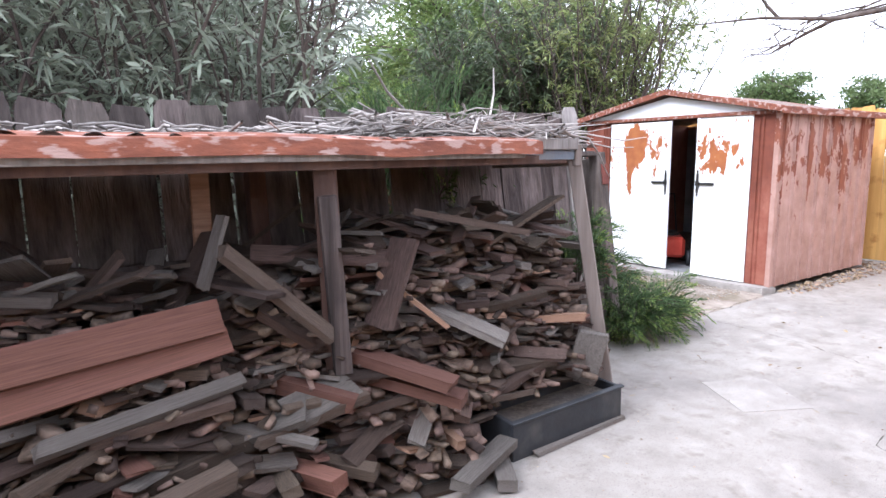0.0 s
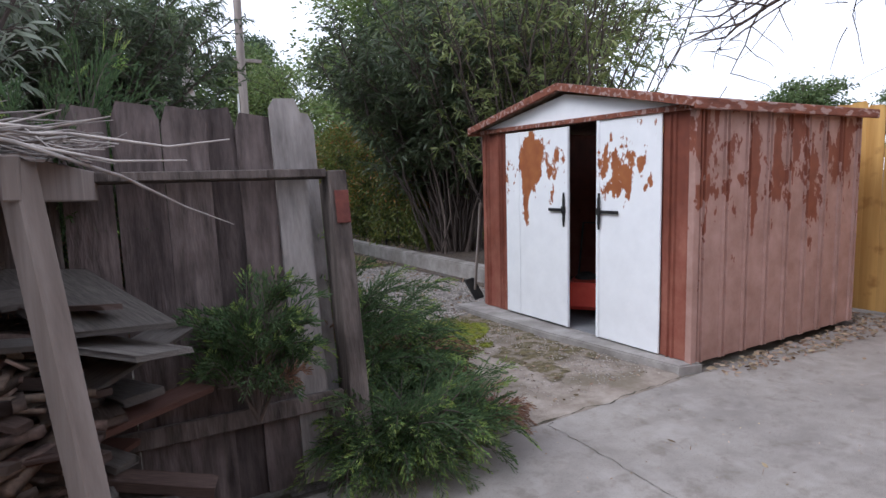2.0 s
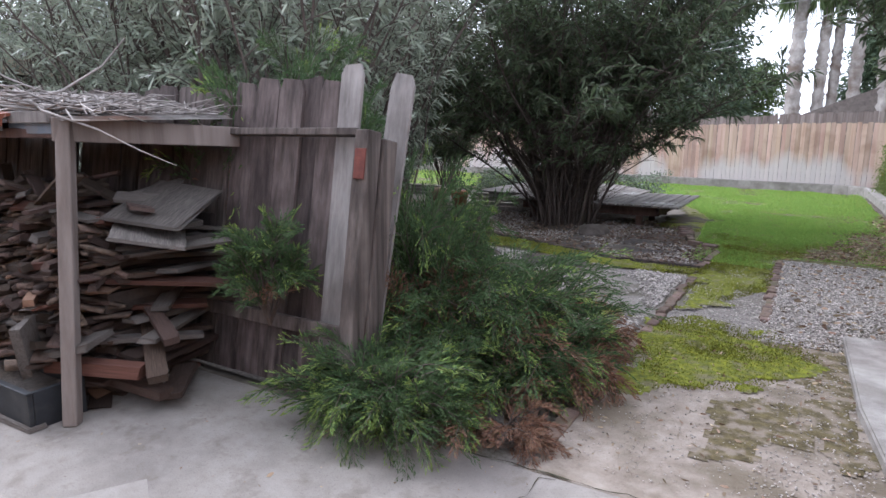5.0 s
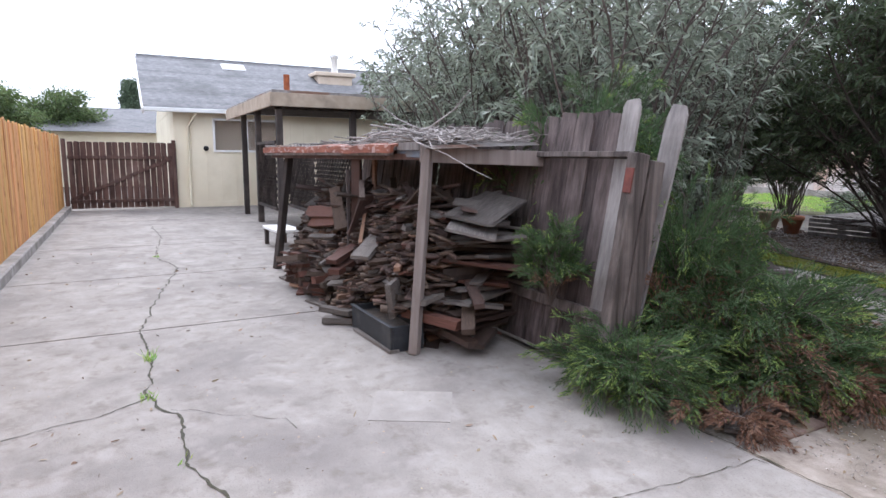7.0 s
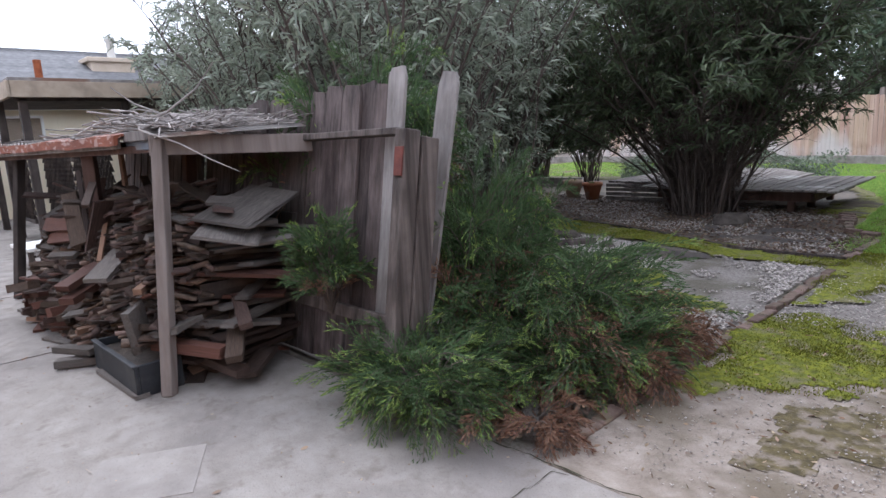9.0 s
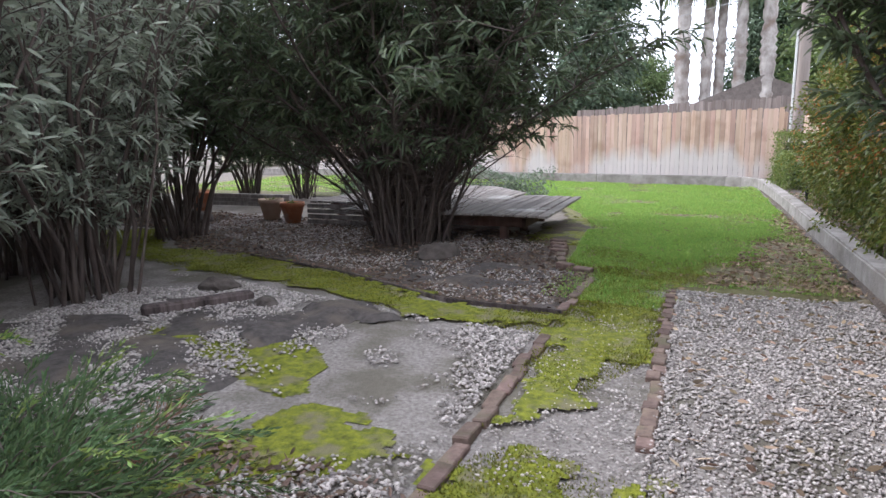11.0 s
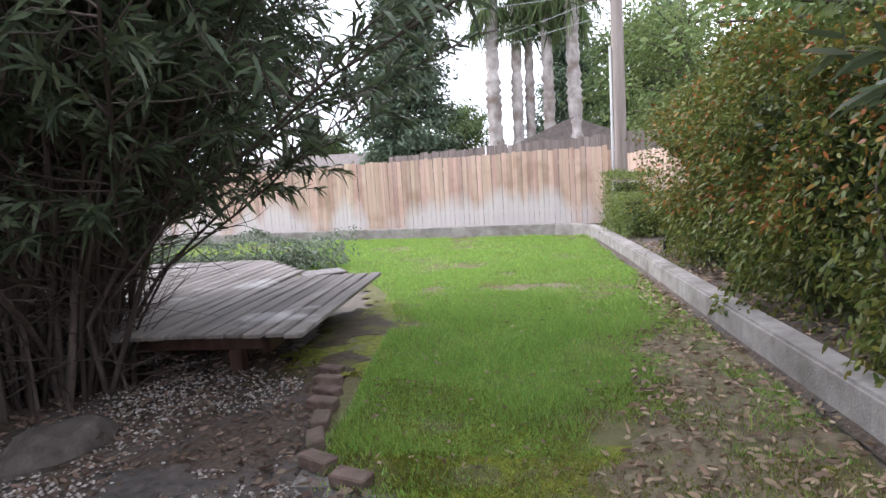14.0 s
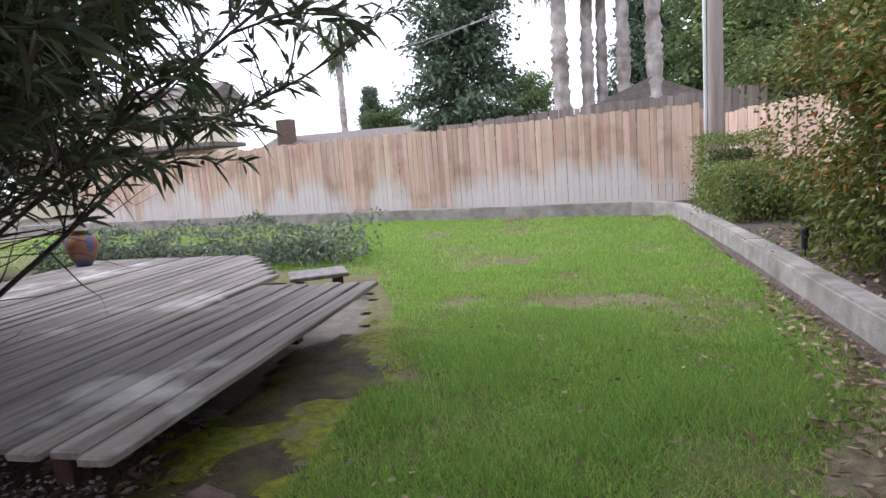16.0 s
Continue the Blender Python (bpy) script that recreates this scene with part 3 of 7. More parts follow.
def spread(poly, count, rng):
    xs, ys = [p[0] for p in poly], [p[1] for p in poly]
    x, y = rng.uniform(min(xs), max(xs), count * 3), rng.uniform(min(ys), max(ys), count * 3)
    ok = inside(x, y, poly)
    return x[ok][:count], y[ok][:count]


def tubes(paths, sides=5):
    """Tapered tubes through lists of (point, radius); returns vertices and quads."""
    V, F = [], []
    for path in paths:
        start = len(V)
        for i, (p, r) in enumerate(path):
            a, b = Vector(path[max(i - 1, 0)][0]), Vector(path[min(i + 1, len(path) - 1)][0])
            d = (b - a).normalized() if (b - a).length > 1e-9 else Vector((0, 0, 1))
            u = d.cross(Vector((0.31, 0.52, 0.8))).normalized()
            w = d.cross(u)
            for k in range(sides):
                t = 2 * math.pi * k / sides
                V.append(Vector(p) + u * (math.cos(t) * r) + w * (math.sin(t) * r))
        for i in range(len(path) - 1):
            for k in range(sides):
                F.append((start + i * sides + k, start + i * sides + (k + 1) % sides, start + (i + 1) * sides + (k + 1) % sides, start + (i + 1) * sides + k))
    return np.array([tuple(v) for v in V]), np.array(F)


def leaves(base, way, length, width, droop, rng, material, name="crown", kite=False):
    """One mesh of many folded, drooping leaves: base points, directions, lengths and widths."""
    n = len(base)
    way = way / np.linalg.norm(way, axis=1, keepdims=True)
    side = np.cross(way, rng.normal(size=(n, 3)))
    side /= np.linalg.norm(side, axis=1, keepdims=True) + 1e-9
    L, W = length.reshape(-1, 1), width.reshape(-1, 1)
    down = np.array([[0, 0, -1.0]])
    d = np.reshape(droop, (-1, 1)) * L
    p1 = base + way * L * 0.33 + down * d * 0.15
    p2 = base + way * L * 0.7 + down * d * 0.5
    tip = base + way * L + down * d
    if kite:
        mid = base + way * L * 0.45 + down * d * 0.2
        V = np.stack([base, mid + side * W * 0.5, tip, mid - side * W * 0.5], 1).reshape(-1, 3)
        i = np.arange(n)[:, None] * 4
        return arrays(name, V, np.concatenate([i + np.array([[0, 1, 2]]), i + np.array([[0, 2, 3]])], 1).reshape(-1, 3), material)
    V = np.stack([base, p1 + side * W * 0.5, p1 - side * W * 0.5, p2 + side * W * 0.42, p2 - side * W * 0.42, tip], 1).reshape(-1, 3)
    i = np.arange(n)[:, None] * 6
    tri = np.concatenate([i + np.array([[0, 1, 2]]), i + np.array([[1, 3, 4]]), i + np.array([[1, 4, 2]]), i + np.array([[3, 5, 4]])], 1).reshape(-1, 3)
    return arrays(name, V, tri, material)


def lathe(profile, sides=20):
    V, F = [], []
    for r, z in profile:
        for k in range(sides):
            t = 2 * math.pi * k / sides
            V.append((r * math.cos(t), r * math.sin(t), z))
    for i in range(len(profile) - 1):
        for k in range(sides):
            F.append((i * sides + k, i * sides + (k + 1) % sides, (i + 1) * sides + (k + 1) % sides, (i + 1) * sides + k))
    F.append(tuple(range(sides))[::-1])
    me = arrays("lathe", V, F, smooth=True)
    return me


# unit boards, worn differently, shared by all loose pieces
def unit_board(seed):
    r = random.Random(seed)
    bm = bmesh.new()
    bmesh.ops.create_cube(bm, size=1)
    bmesh.ops.bevel(bm, geom=bm.edges[:], offset=0.014, segments=1, affect="EDGES")
    for v in bm.verts:
        if abs(v.co.x) > 0.4:
            v.co.x += r.uniform(-0.03, 0.03)
        v.co.y += r.uniform(-0.05, 0.05)
        v.co.z += r.uniform(-0.06, 0.06)
    return bm


BOARDS = {}
for key, material in (("plain", SCRAP), ("grey", SCRAPGREY), ("red", SCRAPRED), ("tan", SCRAPTAN)):
    BOARDS[key] = []
    for s in range(4):
        me = bpy.data.meshes.new("board")
        b_ = unit_board(s)
        b_.to_mesh(me)
        b_.free()
        me.materials.append(material)
        BOARDS[key].append(me)


def board(parent, kind, x, y, z, l, w, t, rx=0, ry=0, rz=0, name="board", pick=0):
    m = pose(x, y, z, rx, ry, rz) @ Matrix.Diagonal((l, w, t, 1))
    ob = new(name, BOARDS[kind][pick % 4])
    ob.parent = parent
    ob.matrix_basis = m
    return ob


# ---------------------------------------------------------------- ground
GROUND_POLY = [(-160, -160), (160, -160), (160, 160), (-160, 160)]
tagged(part("ground", prism(GROUND_POLY, -1.0, -0.05), SOIL), "bare brown soil and dry litter", "ground", kind="structure")

# driveway slabs with real joints between them
driveway = thing("driveway", "pale grey concrete driveway with cracks and joints", "driveway", kind="structure")
SOUTH, EAST = -2.28, 7.08
joints = [-14.2, -10.6, -6.4, -3.6, -1.04, EAST]
rg = random.Random(4)
for i in range(len(joints) - 1):
    xa, xb = joints[i] + 0.008, joints[i + 1] - 0.008
    ya, yb = SOUTH, (3.4 if xb < -6 else 1.72)
    for y0, y1 in ((ya, yb),):
        if i == 4:
            poly = [(xa, y0), (xb, y0), (xb, 2.4), (6.6, 2.4), (6.6, 1.85), (2.3, 1.73), (xa, y1)]
        else:
            poly = [(xa, y0), (xb, y0), (xb, y1), (xa, y1)]
        part("slab", prism(poly, -0.1, 0.0, bevel=0.006), CONCRETE, driveway)
for pts, w in (([(-9.6, -0.5), (-7.43, -0.41), (-5.11, -0.61), (-4.0, -0.39), (-1.98, -0.77), (-0.97, -0.91), (-0.16, -0.85), (0.56, -0.91), (0.91, -0.76), (1.51, -0.77), (1.91, -0.66), (2.9, -0.75), (4.4, -0.6)], 0.0065),
               ([(0.56, -0.91), (0.7, -1.1), (0.83, -1.6), (0.9, -2.27)], 0.003), ([(-4.0, -0.39), (-3.8, 0.1), (-3.9, 0.7)], 0.003),
               ([(2.8, 1.73), (2.73, 1.7), (2.72, 1.25), (2.67, 0.74), (2.5, 0.3)], 0.0018), ([(0.79, -0.77), (1.05, -0.5), (1.2, -0.25), (1.42, -0.19)], 0.0016), ([(2.25, 1.735), (3.2, 1.765), (4.1, 1.795)], 0.004)):
    line = []
    for a, b in zip(pts, pts[1:]):
        k = max(2, int(math.hypot(b[0] - a[0], b[1] - a[1]) / 0.035))
        for j in range(k):
            f = j / k
            x, y = a[0] + (b[0] - a[0]) * f, a[1] + (b[1] - a[1]) * f
            v = noise.noise_vector((x * 6, y * 6, 3)) * 0.04 + noise.noise_vector((x * 17, y * 17, 7)) * 0.022
            line.append((x + v.x, y + v.y))
    V, F = [], []
    for j, (x, y) in enumerate(line):
        q = line[min(j + 1, len(line) - 1)]
        p = line[max(j - 1, 0)]
        dx, dy = q[0] - p[0], q[1] - p[1]
        d = math.hypot(dx, dy) or 1
        ww = w * (0.25 + 1.5 * rg.random())
        V += [(x - dy / d * ww, y + dx / d * ww, 0.003), (x + dy / d * ww, y - dx / d * ww, 0.003)]
    F = [(2 * j, 2 * j + 1, 2 * j + 3, 2 * j + 2) for j in range(len(line) - 1)]
    part("crack", arrays("crack", V, F, CRACK), CRACK, driveway, "dark ragged crack")

part("repair_patch", prism([(1.08, 0.38), (1.46, 0.17), (1.69, 0.57), (1.31, 0.79)], 0.0, 0.003), PALEPATCH, driveway, "pale square concrete repair")

# garden areas
GRAV_L = [(-6, 2.4), (2.62, 1.78), (2.64, 3.5), (2.6, 6.35), (1.4, 6.5), (0.14, 6.92), (-2.2, 7.38), (-6, 7.6)]
MOSS_STRIP = [(2.57, 6.36), (2.6, 6.9), (1.6, 6.93), (0.2, 7.56), (-1.55, 8.08), (-3.0, 8.1), (-4.6, 9.6), (-5.4, 9.0), (-3.4, 7.6), (-2.2, 7.4), (0.14, 6.95), (1.39, 6.53)]
BED = [(2.6, 6.95), (2.62, 8.3), (2.2, 8.55), (2.05, 9.3), (1.9, 10.1), (1.3, 10.9), (-3, 11.4), (-9, 12), (-9, 9.6), (-4.4, 9.7), (-2.9, 8.2), (-1.5, 8.12), (0.2, 7.6), (1.6, 6.97)]
CONC = [(2.6, 1.7), (4.15, 1.8), (4.0, 4.45), (3.4, 4.5), (2.66, 4.3)]
PATH_ = [(2.62, 1.9), (4.9, 1.9), (4.9, 8.0), (3.38, 8.0), (2.66, 8.35), (2.62, 6.5)]
GRAV_R = [(3.42, 4.3), (4.9, 4.3), (4.9, 7.95), (3.42, 7.95)]
LAWN_P = [(2.64, 8.25), (3.36, 7.95), (4.92, 7.98), (4.92, 19.9), (4.5, 20.5), (-2.2, 22.0), (-13, 23.9), (-13, 15.6), (-4, 15.6), (0.8, 14.6), (1.6, 12.6), (1.75, 10.2), (2.05, 9.4), (2.2, 8.6)]
MOSS_A = [(2.75, 2.9), (3.4, 3.3), (3.75, 4.0), (3.45, 4.5), (2.95, 4.7), (2.68, 4.4), (2.66, 3.3)]
MOSS_B = [(2.72, 4.9), (3.05, 5.3), (3.32, 6.2), (3.3, 7.9), (3.6, 8.5), (4.6, 8.4), (4.5, 8.9), (2.3, 9.2), (2.3, 8.6), (2.68, 8.3), (2.68, 6.0)]
MOSS_C = [(1.5, 10.2), (2.1, 10.0), (2.3, 10.9), (2.05, 12.6), (1.6, 12.8), (1.5, 11.4)]
patch("garden_underlay", [(-9, 2.2), (1.4, 1.74), (5.0, 1.74), (5.0, 9.4), (1.5, 11), (-9, 12.5)], -0.022, GRAVELBED, "thin gritty soil under the garden beds", rough=0, step=0.2, dip=0.0, seed=50)
patch("gravel_bed_ground", GRAV_L, -0.012, GRAVELBED, "pale chip gravel bed with thin moss", seed=1, step=0.09)
patch("path_ground", PATH_, -0.016, GRAVELBED, "gravelly worn garden path", seed=2, step=0.09)
patch("mulch_ground", BED, 0.0, MULCH, "brown mulch bed under a large shrub", seed=3, step=0.09)
patch("concrete_patch_ground", CONC, -0.004, APRON, "worn pale concrete apron with moss", rough=0.05, seed=4)
patch("gravel_pad_ground", GRAV_R, 0.0, GRAVELBED, "pad of grey chip gravel", rough=0.03, seed=5)
patch("lawn_ground", LAWN_P, 0.004, LAWN, "patchy green lawn", seed=6, step=0.14, rough=0.2, bumpy=0.02)
for i, (p, z, mm) in enumerate(((MOSS_STRIP, 0.004, MOSS), (MOSS_A, 0.006, MOSS), (MOSS_B, 0.008, MOSS), (MOSS_C, 0.014, MOSS),
                                ([(3.2, 4.3), (3.95, 4.6), (4.0, 3.3), (3.95, 2.3), (3.7, 2.5), (3.72, 3.3), (3.5, 3.7), (3.6, 4.1)], 0.004, DARKMOSS),
                                ([(3.25, 2.4), (3.75, 2.6), (3.7, 3.1), (3.3, 2.9)], 0.004, DARKMOSS),
                                ([(-0.5, 5.2), (0.6, 4.8), (1.6, 5.0), (1.3, 5.5), (0.2, 5.8)], -0.004, MOSS),
                                ([(1.2, 4.1), (1.9, 3.9), (2.3, 4.5), (1.7, 4.7)], -0.004, MOSS))):
    patch("moss_patch", p, z, mm, "yellow-green moss cushion on the ground" if mm is MOSS else "dark dry moss on concrete", rough=0.3, seed=20 + i, step=0.03, dip=0.004, bumpy=0.005)
patch("bare_lawn_patch", [(2.3, 13.1), (2.9, 12.6), (3.9, 12.3), (4.5, 12.7), (4.2, 13.6), (3.2, 13.9)], 0.016, DRYSOIL, "bare brown patch in the lawn", rough=0.45, seed=33, step=0.05, dip=0.03)
patch("bare_lawn_patch", [(3.5, 8.2), (4.85, 8.1), (4.85, 11.9), (4.4, 11.2), (4.1, 10.0)], 0.02, DRYSOIL, "bare littered soil along the wall", rough=0.4, seed=34, step=0.05, dip=0.03)
# soil strip along the deck with the deck's shade painted in
patch("bare_lawn_patch", [(1.3, 9.7), (2.05, 10.0), (2.1, 11.4), (1.85, 12.4), (1.3, 12.5)], 0.016, SHADESOIL, "dark greenish-brown soil beside the deck, deck shade put into its colour", rough=0.3, seed=35, step=0.05, dip=0.03)
patch("weed_cloth", [(-1.5, 4.3), (0.2, 4.0), (1.3, 4.7), (0.6, 5.4), (-0.8, 5.6), (-2, 5)], 0.012, FABRIC, "torn grey weed fabric on the bed", seed=40, rough=0.3, step=0.05, bumpy=0.035)
patch("weed_cloth", [(0.2, 5.3), (1.0, 5.6), (0.8, 6.2), (-0.6, 6.5), (-0.9, 6.0)], 0.012, FABRIC, "torn grey weed fabric on the bed", seed=43, rough=0.3, step=0.05, bumpy=0.035)
patch("weed_cloth", [(0.4, 7.9), (1.5, 7.2), (2.2, 7.5), (2.4, 8.1), (1.5, 8.6), (0.6, 8.5)], 0.006, FABRIC, "torn grey weed fabric under the shrub", seed=41, rough=0.3, step=0.05, bumpy=0.05)
patch("weed_cloth", [(0.83, 5.3), (0.45, 5.7), (0.55, 6.4), (0.85, 6.78), (1.55, 6.3), (1.2, 6.12), (1.0, 5.75)], 0.03, FABRIC, "crumpled grey weed fabric on the gravel", seed=44, rough=0.15, step=0.05, bumpy=0.05)
# raised ground behind the low walls
BANK_N = [(5.2, 20.5), (5.6, 30), (-16, 30), (-16, 24.45), (-13, 24.0), (-2.2, 22.05), (4.2, 20.6)]
patch("raised_ground_north", BANK_N, 0.2, SOIL, "bare raised soil strip behind a low wall", rough=0, step=0.25, dip=0.2)
patch("raised_ground_east", [(4.98, 3.0), (9.5, 3.0), (9.5, 30), (5.5, 30), (4.98, 20.6)], 0.22, MULCH, "raised planting bed with fallen leaves", rough=0, seed=9, step=0.2, dip=0.2)


# low concrete retaining wall: straight run, quarter bend, long back run
def ribbon(pts, width, z0, z1, bevel=0.012):
    left, right = [], []
    for i, p in enumerate(pts):
        a, b = pts[max(i - 1, 0)], pts[min(i + 1, len(pts) - 1)]
        dx, dy = b[0] - a[0], b[1] - a[1]
        d = math.hypot(dx, dy)
        left.append((p[0] - dy / d * width / 2, p[1] + dx / d * width / 2))
        right.append((p[0] + dy / d * width / 2, p[1] - dx / d * width / 2))
    return prism(right + left[::-1], z0, z1, bevel)


retaining = thing("retaining_wall", "low pale concrete retaining wall curving round the lawn", "wall", kind="structure")
runs = [[(5.02, 4.3), (5.02, 7.4)], [(5.02, 7.41), (5.02, 11.2)], [(5.02, 11.21), (5.03, 15.0)], [(5.03, 15.01), (5.0, 18.9)],
        [(5.0, 18.91), (4.97, 19.5), (4.85, 20.0), (4.6, 20.38), (4.2, 20.62)], [(4.19, 20.63), (0.6, 21.42)], [(0.59, 21.42), (-3.4, 22.3)], [(-3.41, 22.3), (-8, 23.1)], [(-8.01, 23.1), (-15, 24.3)]]
for r in runs:
    part("wall_section", ribbon(r, 0.2, -0.1, 0.26, 0.02), KERB, retaining)


# kerb along the south fence
skerb = thing("fence_kerb", "low rough concrete kerb along the cedar fence", "kerb", kind="structure")
for a, b in ((-14.2, -9.0), (-8.99, -4.2), (-4.19, 0.4), (0.41, 4.0), (4.01, 7.05)):
    part("kerb_section", box(a, -2.42, -0.1, b, -2.2, 0.13, 0.015), KERB, skerb)


# ---------------------------------------------------------------- fences
def picket_mesh(w, h, t, ear, material, seed):
    r = random.Random(seed)
    bm = bmesh.new()
    pr = [(-w / 2, 0), (w / 2, 0), (w / 2, h - ear), (w / 2 - ear * 0.8, h), (-w / 2 + ear * 0.8, h), (-w / 2, h - ear)]
    if ear == 0:
        pr = [(-w / 2, 0), (w / 2, 0), (w / 2, h), (-w / 2, h)]
    f = bm.faces.new([bm.verts.new((x + r.uniform(-0.003, 0.003), 0, z + (r.uniform(-0.012, 0.012) if z > 0 else 0))) for x, z in pr])
    e = bmesh.ops.extrude_face_region(bm, geom=[f])
    bmesh.ops.translate(bm, vec=(0, t, 0), verts=[v for v in e["geom"] if isinstance(v, bmesh.types.BMVert)])
    bmesh.ops.recalc_face_normals(bm, faces=bm.faces[:])
    me = bpy.data.meshes.new("picket")
    bm.to_mesh(me)
    bm.free()
    me.materials.append(material)
    return me


def fence(name, label, a, b, z, h, material, w=0.14, gap=0.006, ear=0.025, rails=(0.35, 1.5), rail_side=1, jitter=0.015, lap=False, top_drop=0.0, group=""):
    """Run of pickets from a to b; the boards face the local -y side, the rails lie behind them or, with -1, in front."""
    dx, dy = b[0] - a[0], b[1] - a[1]
    length = math.hypot(dx, dy)
    root = thing(name, label, "fence", pose(a[0], a[1], z, 0, 0, math.degrees(math.atan2(dy, dx))), kind="structure")
    r = random.Random(len(name) + int(length * 10))
    ms = [picket_mesh(w, h, 0.018, ear, material, s) for s in range(5)]
    n = int(length / (w + gap))
    for i in range(n):
        ob = new("picket", r.choice(ms))
        ob.parent = root
        s = 1 + r.uniform(-jitter, jitter) - top_drop * i / n
        off = r.uniform(-0.003, 0.003) + (0.014 * (i % 2) if lap else 0)
        ob.matrix_basis = pose((i + 0.5) * (w + gap), off, 0, r.uniform(-0.4, 0.4), r.uniform(-0.5, 0.5), 0) @ Matrix.Diagonal((1, 1, s, 1))
    for q in rails:
        part("rail", box(0, 0.024 if rail_side > 0 else -0.045, q, length, 0.062 if rail_side > 0 else -0.006, q + 0.085, 0.003), material, root)
    k = max(1, round(length / 2.4))
    for i in range(k + 1):
        x = length * i / k
        part("post", box(x - 0.045, 0.064, -0.15, x + 0.045, 0.154, h - 0.1, 0.004), material, root)
    return root


fence("fence_south", "new orange cedar dog-ear board fence on a concrete kerb", (EAST, -2.34), (-14.15, -2.34), 0.13, 1.8, ORANGE)
fence("fence_east", "new orange cedar dog-ear board fence", (7.14, 5.2), (7.14, -2.32), 0.02, 2.02, ORANGE, w=0.154, gap=0.0015)
FN = lambda x: 20.95 - 0.19 * (x - 5.0)
fence("fence_north", "weathered tan cedar board fence with pale sprinkler stains", (-13.0, FN(-13.0) + 0.25), (5.5, FN(5.5)), 0.2, 1.85, TAN, w=0.122, gap=0.009, ear=0.018)
fence("fence_northeast", "sunlit tan cedar fence behind clipped hedges", (5.95, 20.9), (7.3, 12.0), 0.22, 1.62, TAN, w=0.14)
fence("far_fence", "old grey board fence on higher ground", (-1.0, 26.2), (7.5, 23.6), 0.35, 2.05, GREYFENCE, w=0.14, ear=0.0, top_drop=-0.08)


# gate across the drive
gate = thing("driveway_gate", "dark brown wooden board gate with a diagonal brace", "gate", pose(-14.05, -2.2, 0.05, 0, 0, 90))
gm = [picket_mesh(0.135, 1.75, 0.018, 0.02, DARKWOOD, s) for s in range(4)]
for i in range(17):
    ob = new("picket", gm[i % 4])
    ob.parent = gate
    ob.matrix_basis = pose(0.08 + i * 0.148, 0, 0, 0, random.uniform(-0.4, 0.4), 0)
for z in (0.14, 1.3):
    part("rail", box(0, -0.045, z, 2.5, -0.004, z + 0.09, 0.004), DARKWOOD, gate)
brace = part("brace", box(-1.3, -0.02, -0.045, 1.3, 0.02, 0.045, 0.004), DARKWOOD, gate, m=pose(1.25, -0.024, 0.78, 0, -24, 0) @ Matrix.Diagonal((1.02, 0.9, 1, 1)))
for x in (-0.06, 2.55):
    part("post", box(x - 0.05, -0.05, -0.05, x + 0.05, 0.05, 1.82, 0.006), DARKWOOD, gate)


# old leaning fence behind the wood
LEAN_F = -9.0
oldf = thing("old_fence", "grey weathered dog-ear fence, leaning, with missing and loose boards", "fence", pose(-7.0, 1.8, 0, LEAN_F, 0, 0.0), kind="structure")
op = [picket_mesh(0.187, 1.0, 0.02, 0.03, OLD, s) for s in range(6)]
opp = [picket_mesh(0.15, 1.0, 0.02, 0.03, PALEWOOD, s) for s in range(3)]
ro = random.Random(11)
x = 3.54
while x < 7.85:
    ob = new("picket", ro.choice(op))
    ob.parent = oldf
    ob.matrix_basis = pose(x, ro.uniform(-0.01, 0.01), 0.02, ro.uniform(-0.6, 0.6), ro.uniform(-0.8, 0.8), 0) @ Matrix.Diagonal((1, 1, 1.78 + ro.uniform(-0.035, 0.03), 1))
    x += 0.191
for x, h, ry, yy, me_ in ((7.93, 1.79, 0.4, 0.012, op[1]), (8.09, 1.8, -0.5, 0.035, op[2]), (8.25, 1.77, 0.3, 0.02, op[4]), (8.395, 1.86, 0.3, 0.0, opp[0])):
    ob = new("picket", me_)
    ob.parent = oldf
    ob.matrix_basis = pose(x, yy, 0.02, 0, ry, 0) @ Matrix.Diagonal((1, 1, h, 1))
ob = new("picket", opp[1])
ob.parent = oldf
ob["label"] = "loose silver-grey board leaning outward"
ob.matrix_basis = pose(8.51, 0.17, 0.02, -3.0, 1.5, 0) @ Matrix.Diagonal((1.05, 1, 1.86, 1))
part("rail", box(3.4, -0.1, 1.47, 8.545, -0.022, 1.51, 0.004), OLD, oldf, "flat top rail")
part("rail", box(7.0, -0.06, 0.36, 8.535, -0.022, 0.44, 0.005), OLD, oldf)
part("rail", box(3.4, -0.06, 0.9, 7.4, -0.022, 0.98, 0.005), OLD, oldf)
part("cleat", box(8.46, -0.07, 0.0, 8.525, -0.024, 0.36, 0.004), OLD, oldf)
part("post", box(8.55, -0.11, -0.02, 8.645, 0.0, 1.5, 0.006), OLD, oldf, "weathered end post")
part("post", box(8.585, 0.004, -0.02, 8.66, 0.13, 1.47, 0.006), OLD, oldf)
part("hinge_plate", box(8.57, -0.122, 1.24, 8.64, -0.112, 1.4, 0.002), OLDRUST, oldf, "red rusted steel plate")


# ---------------------------------------------------------------- metal shed
SX, SY0, SY1, SX1, EV, RZ = 4.22, 1.87, 4.44, 6.55, 1.88, 2.16
shed = thing("metal_shed", "rusty pink sheet-metal garden shed with white sliding doors ajar", "shed", pose(0, 0, 0))
RY = (SY0 + SY1) / 2


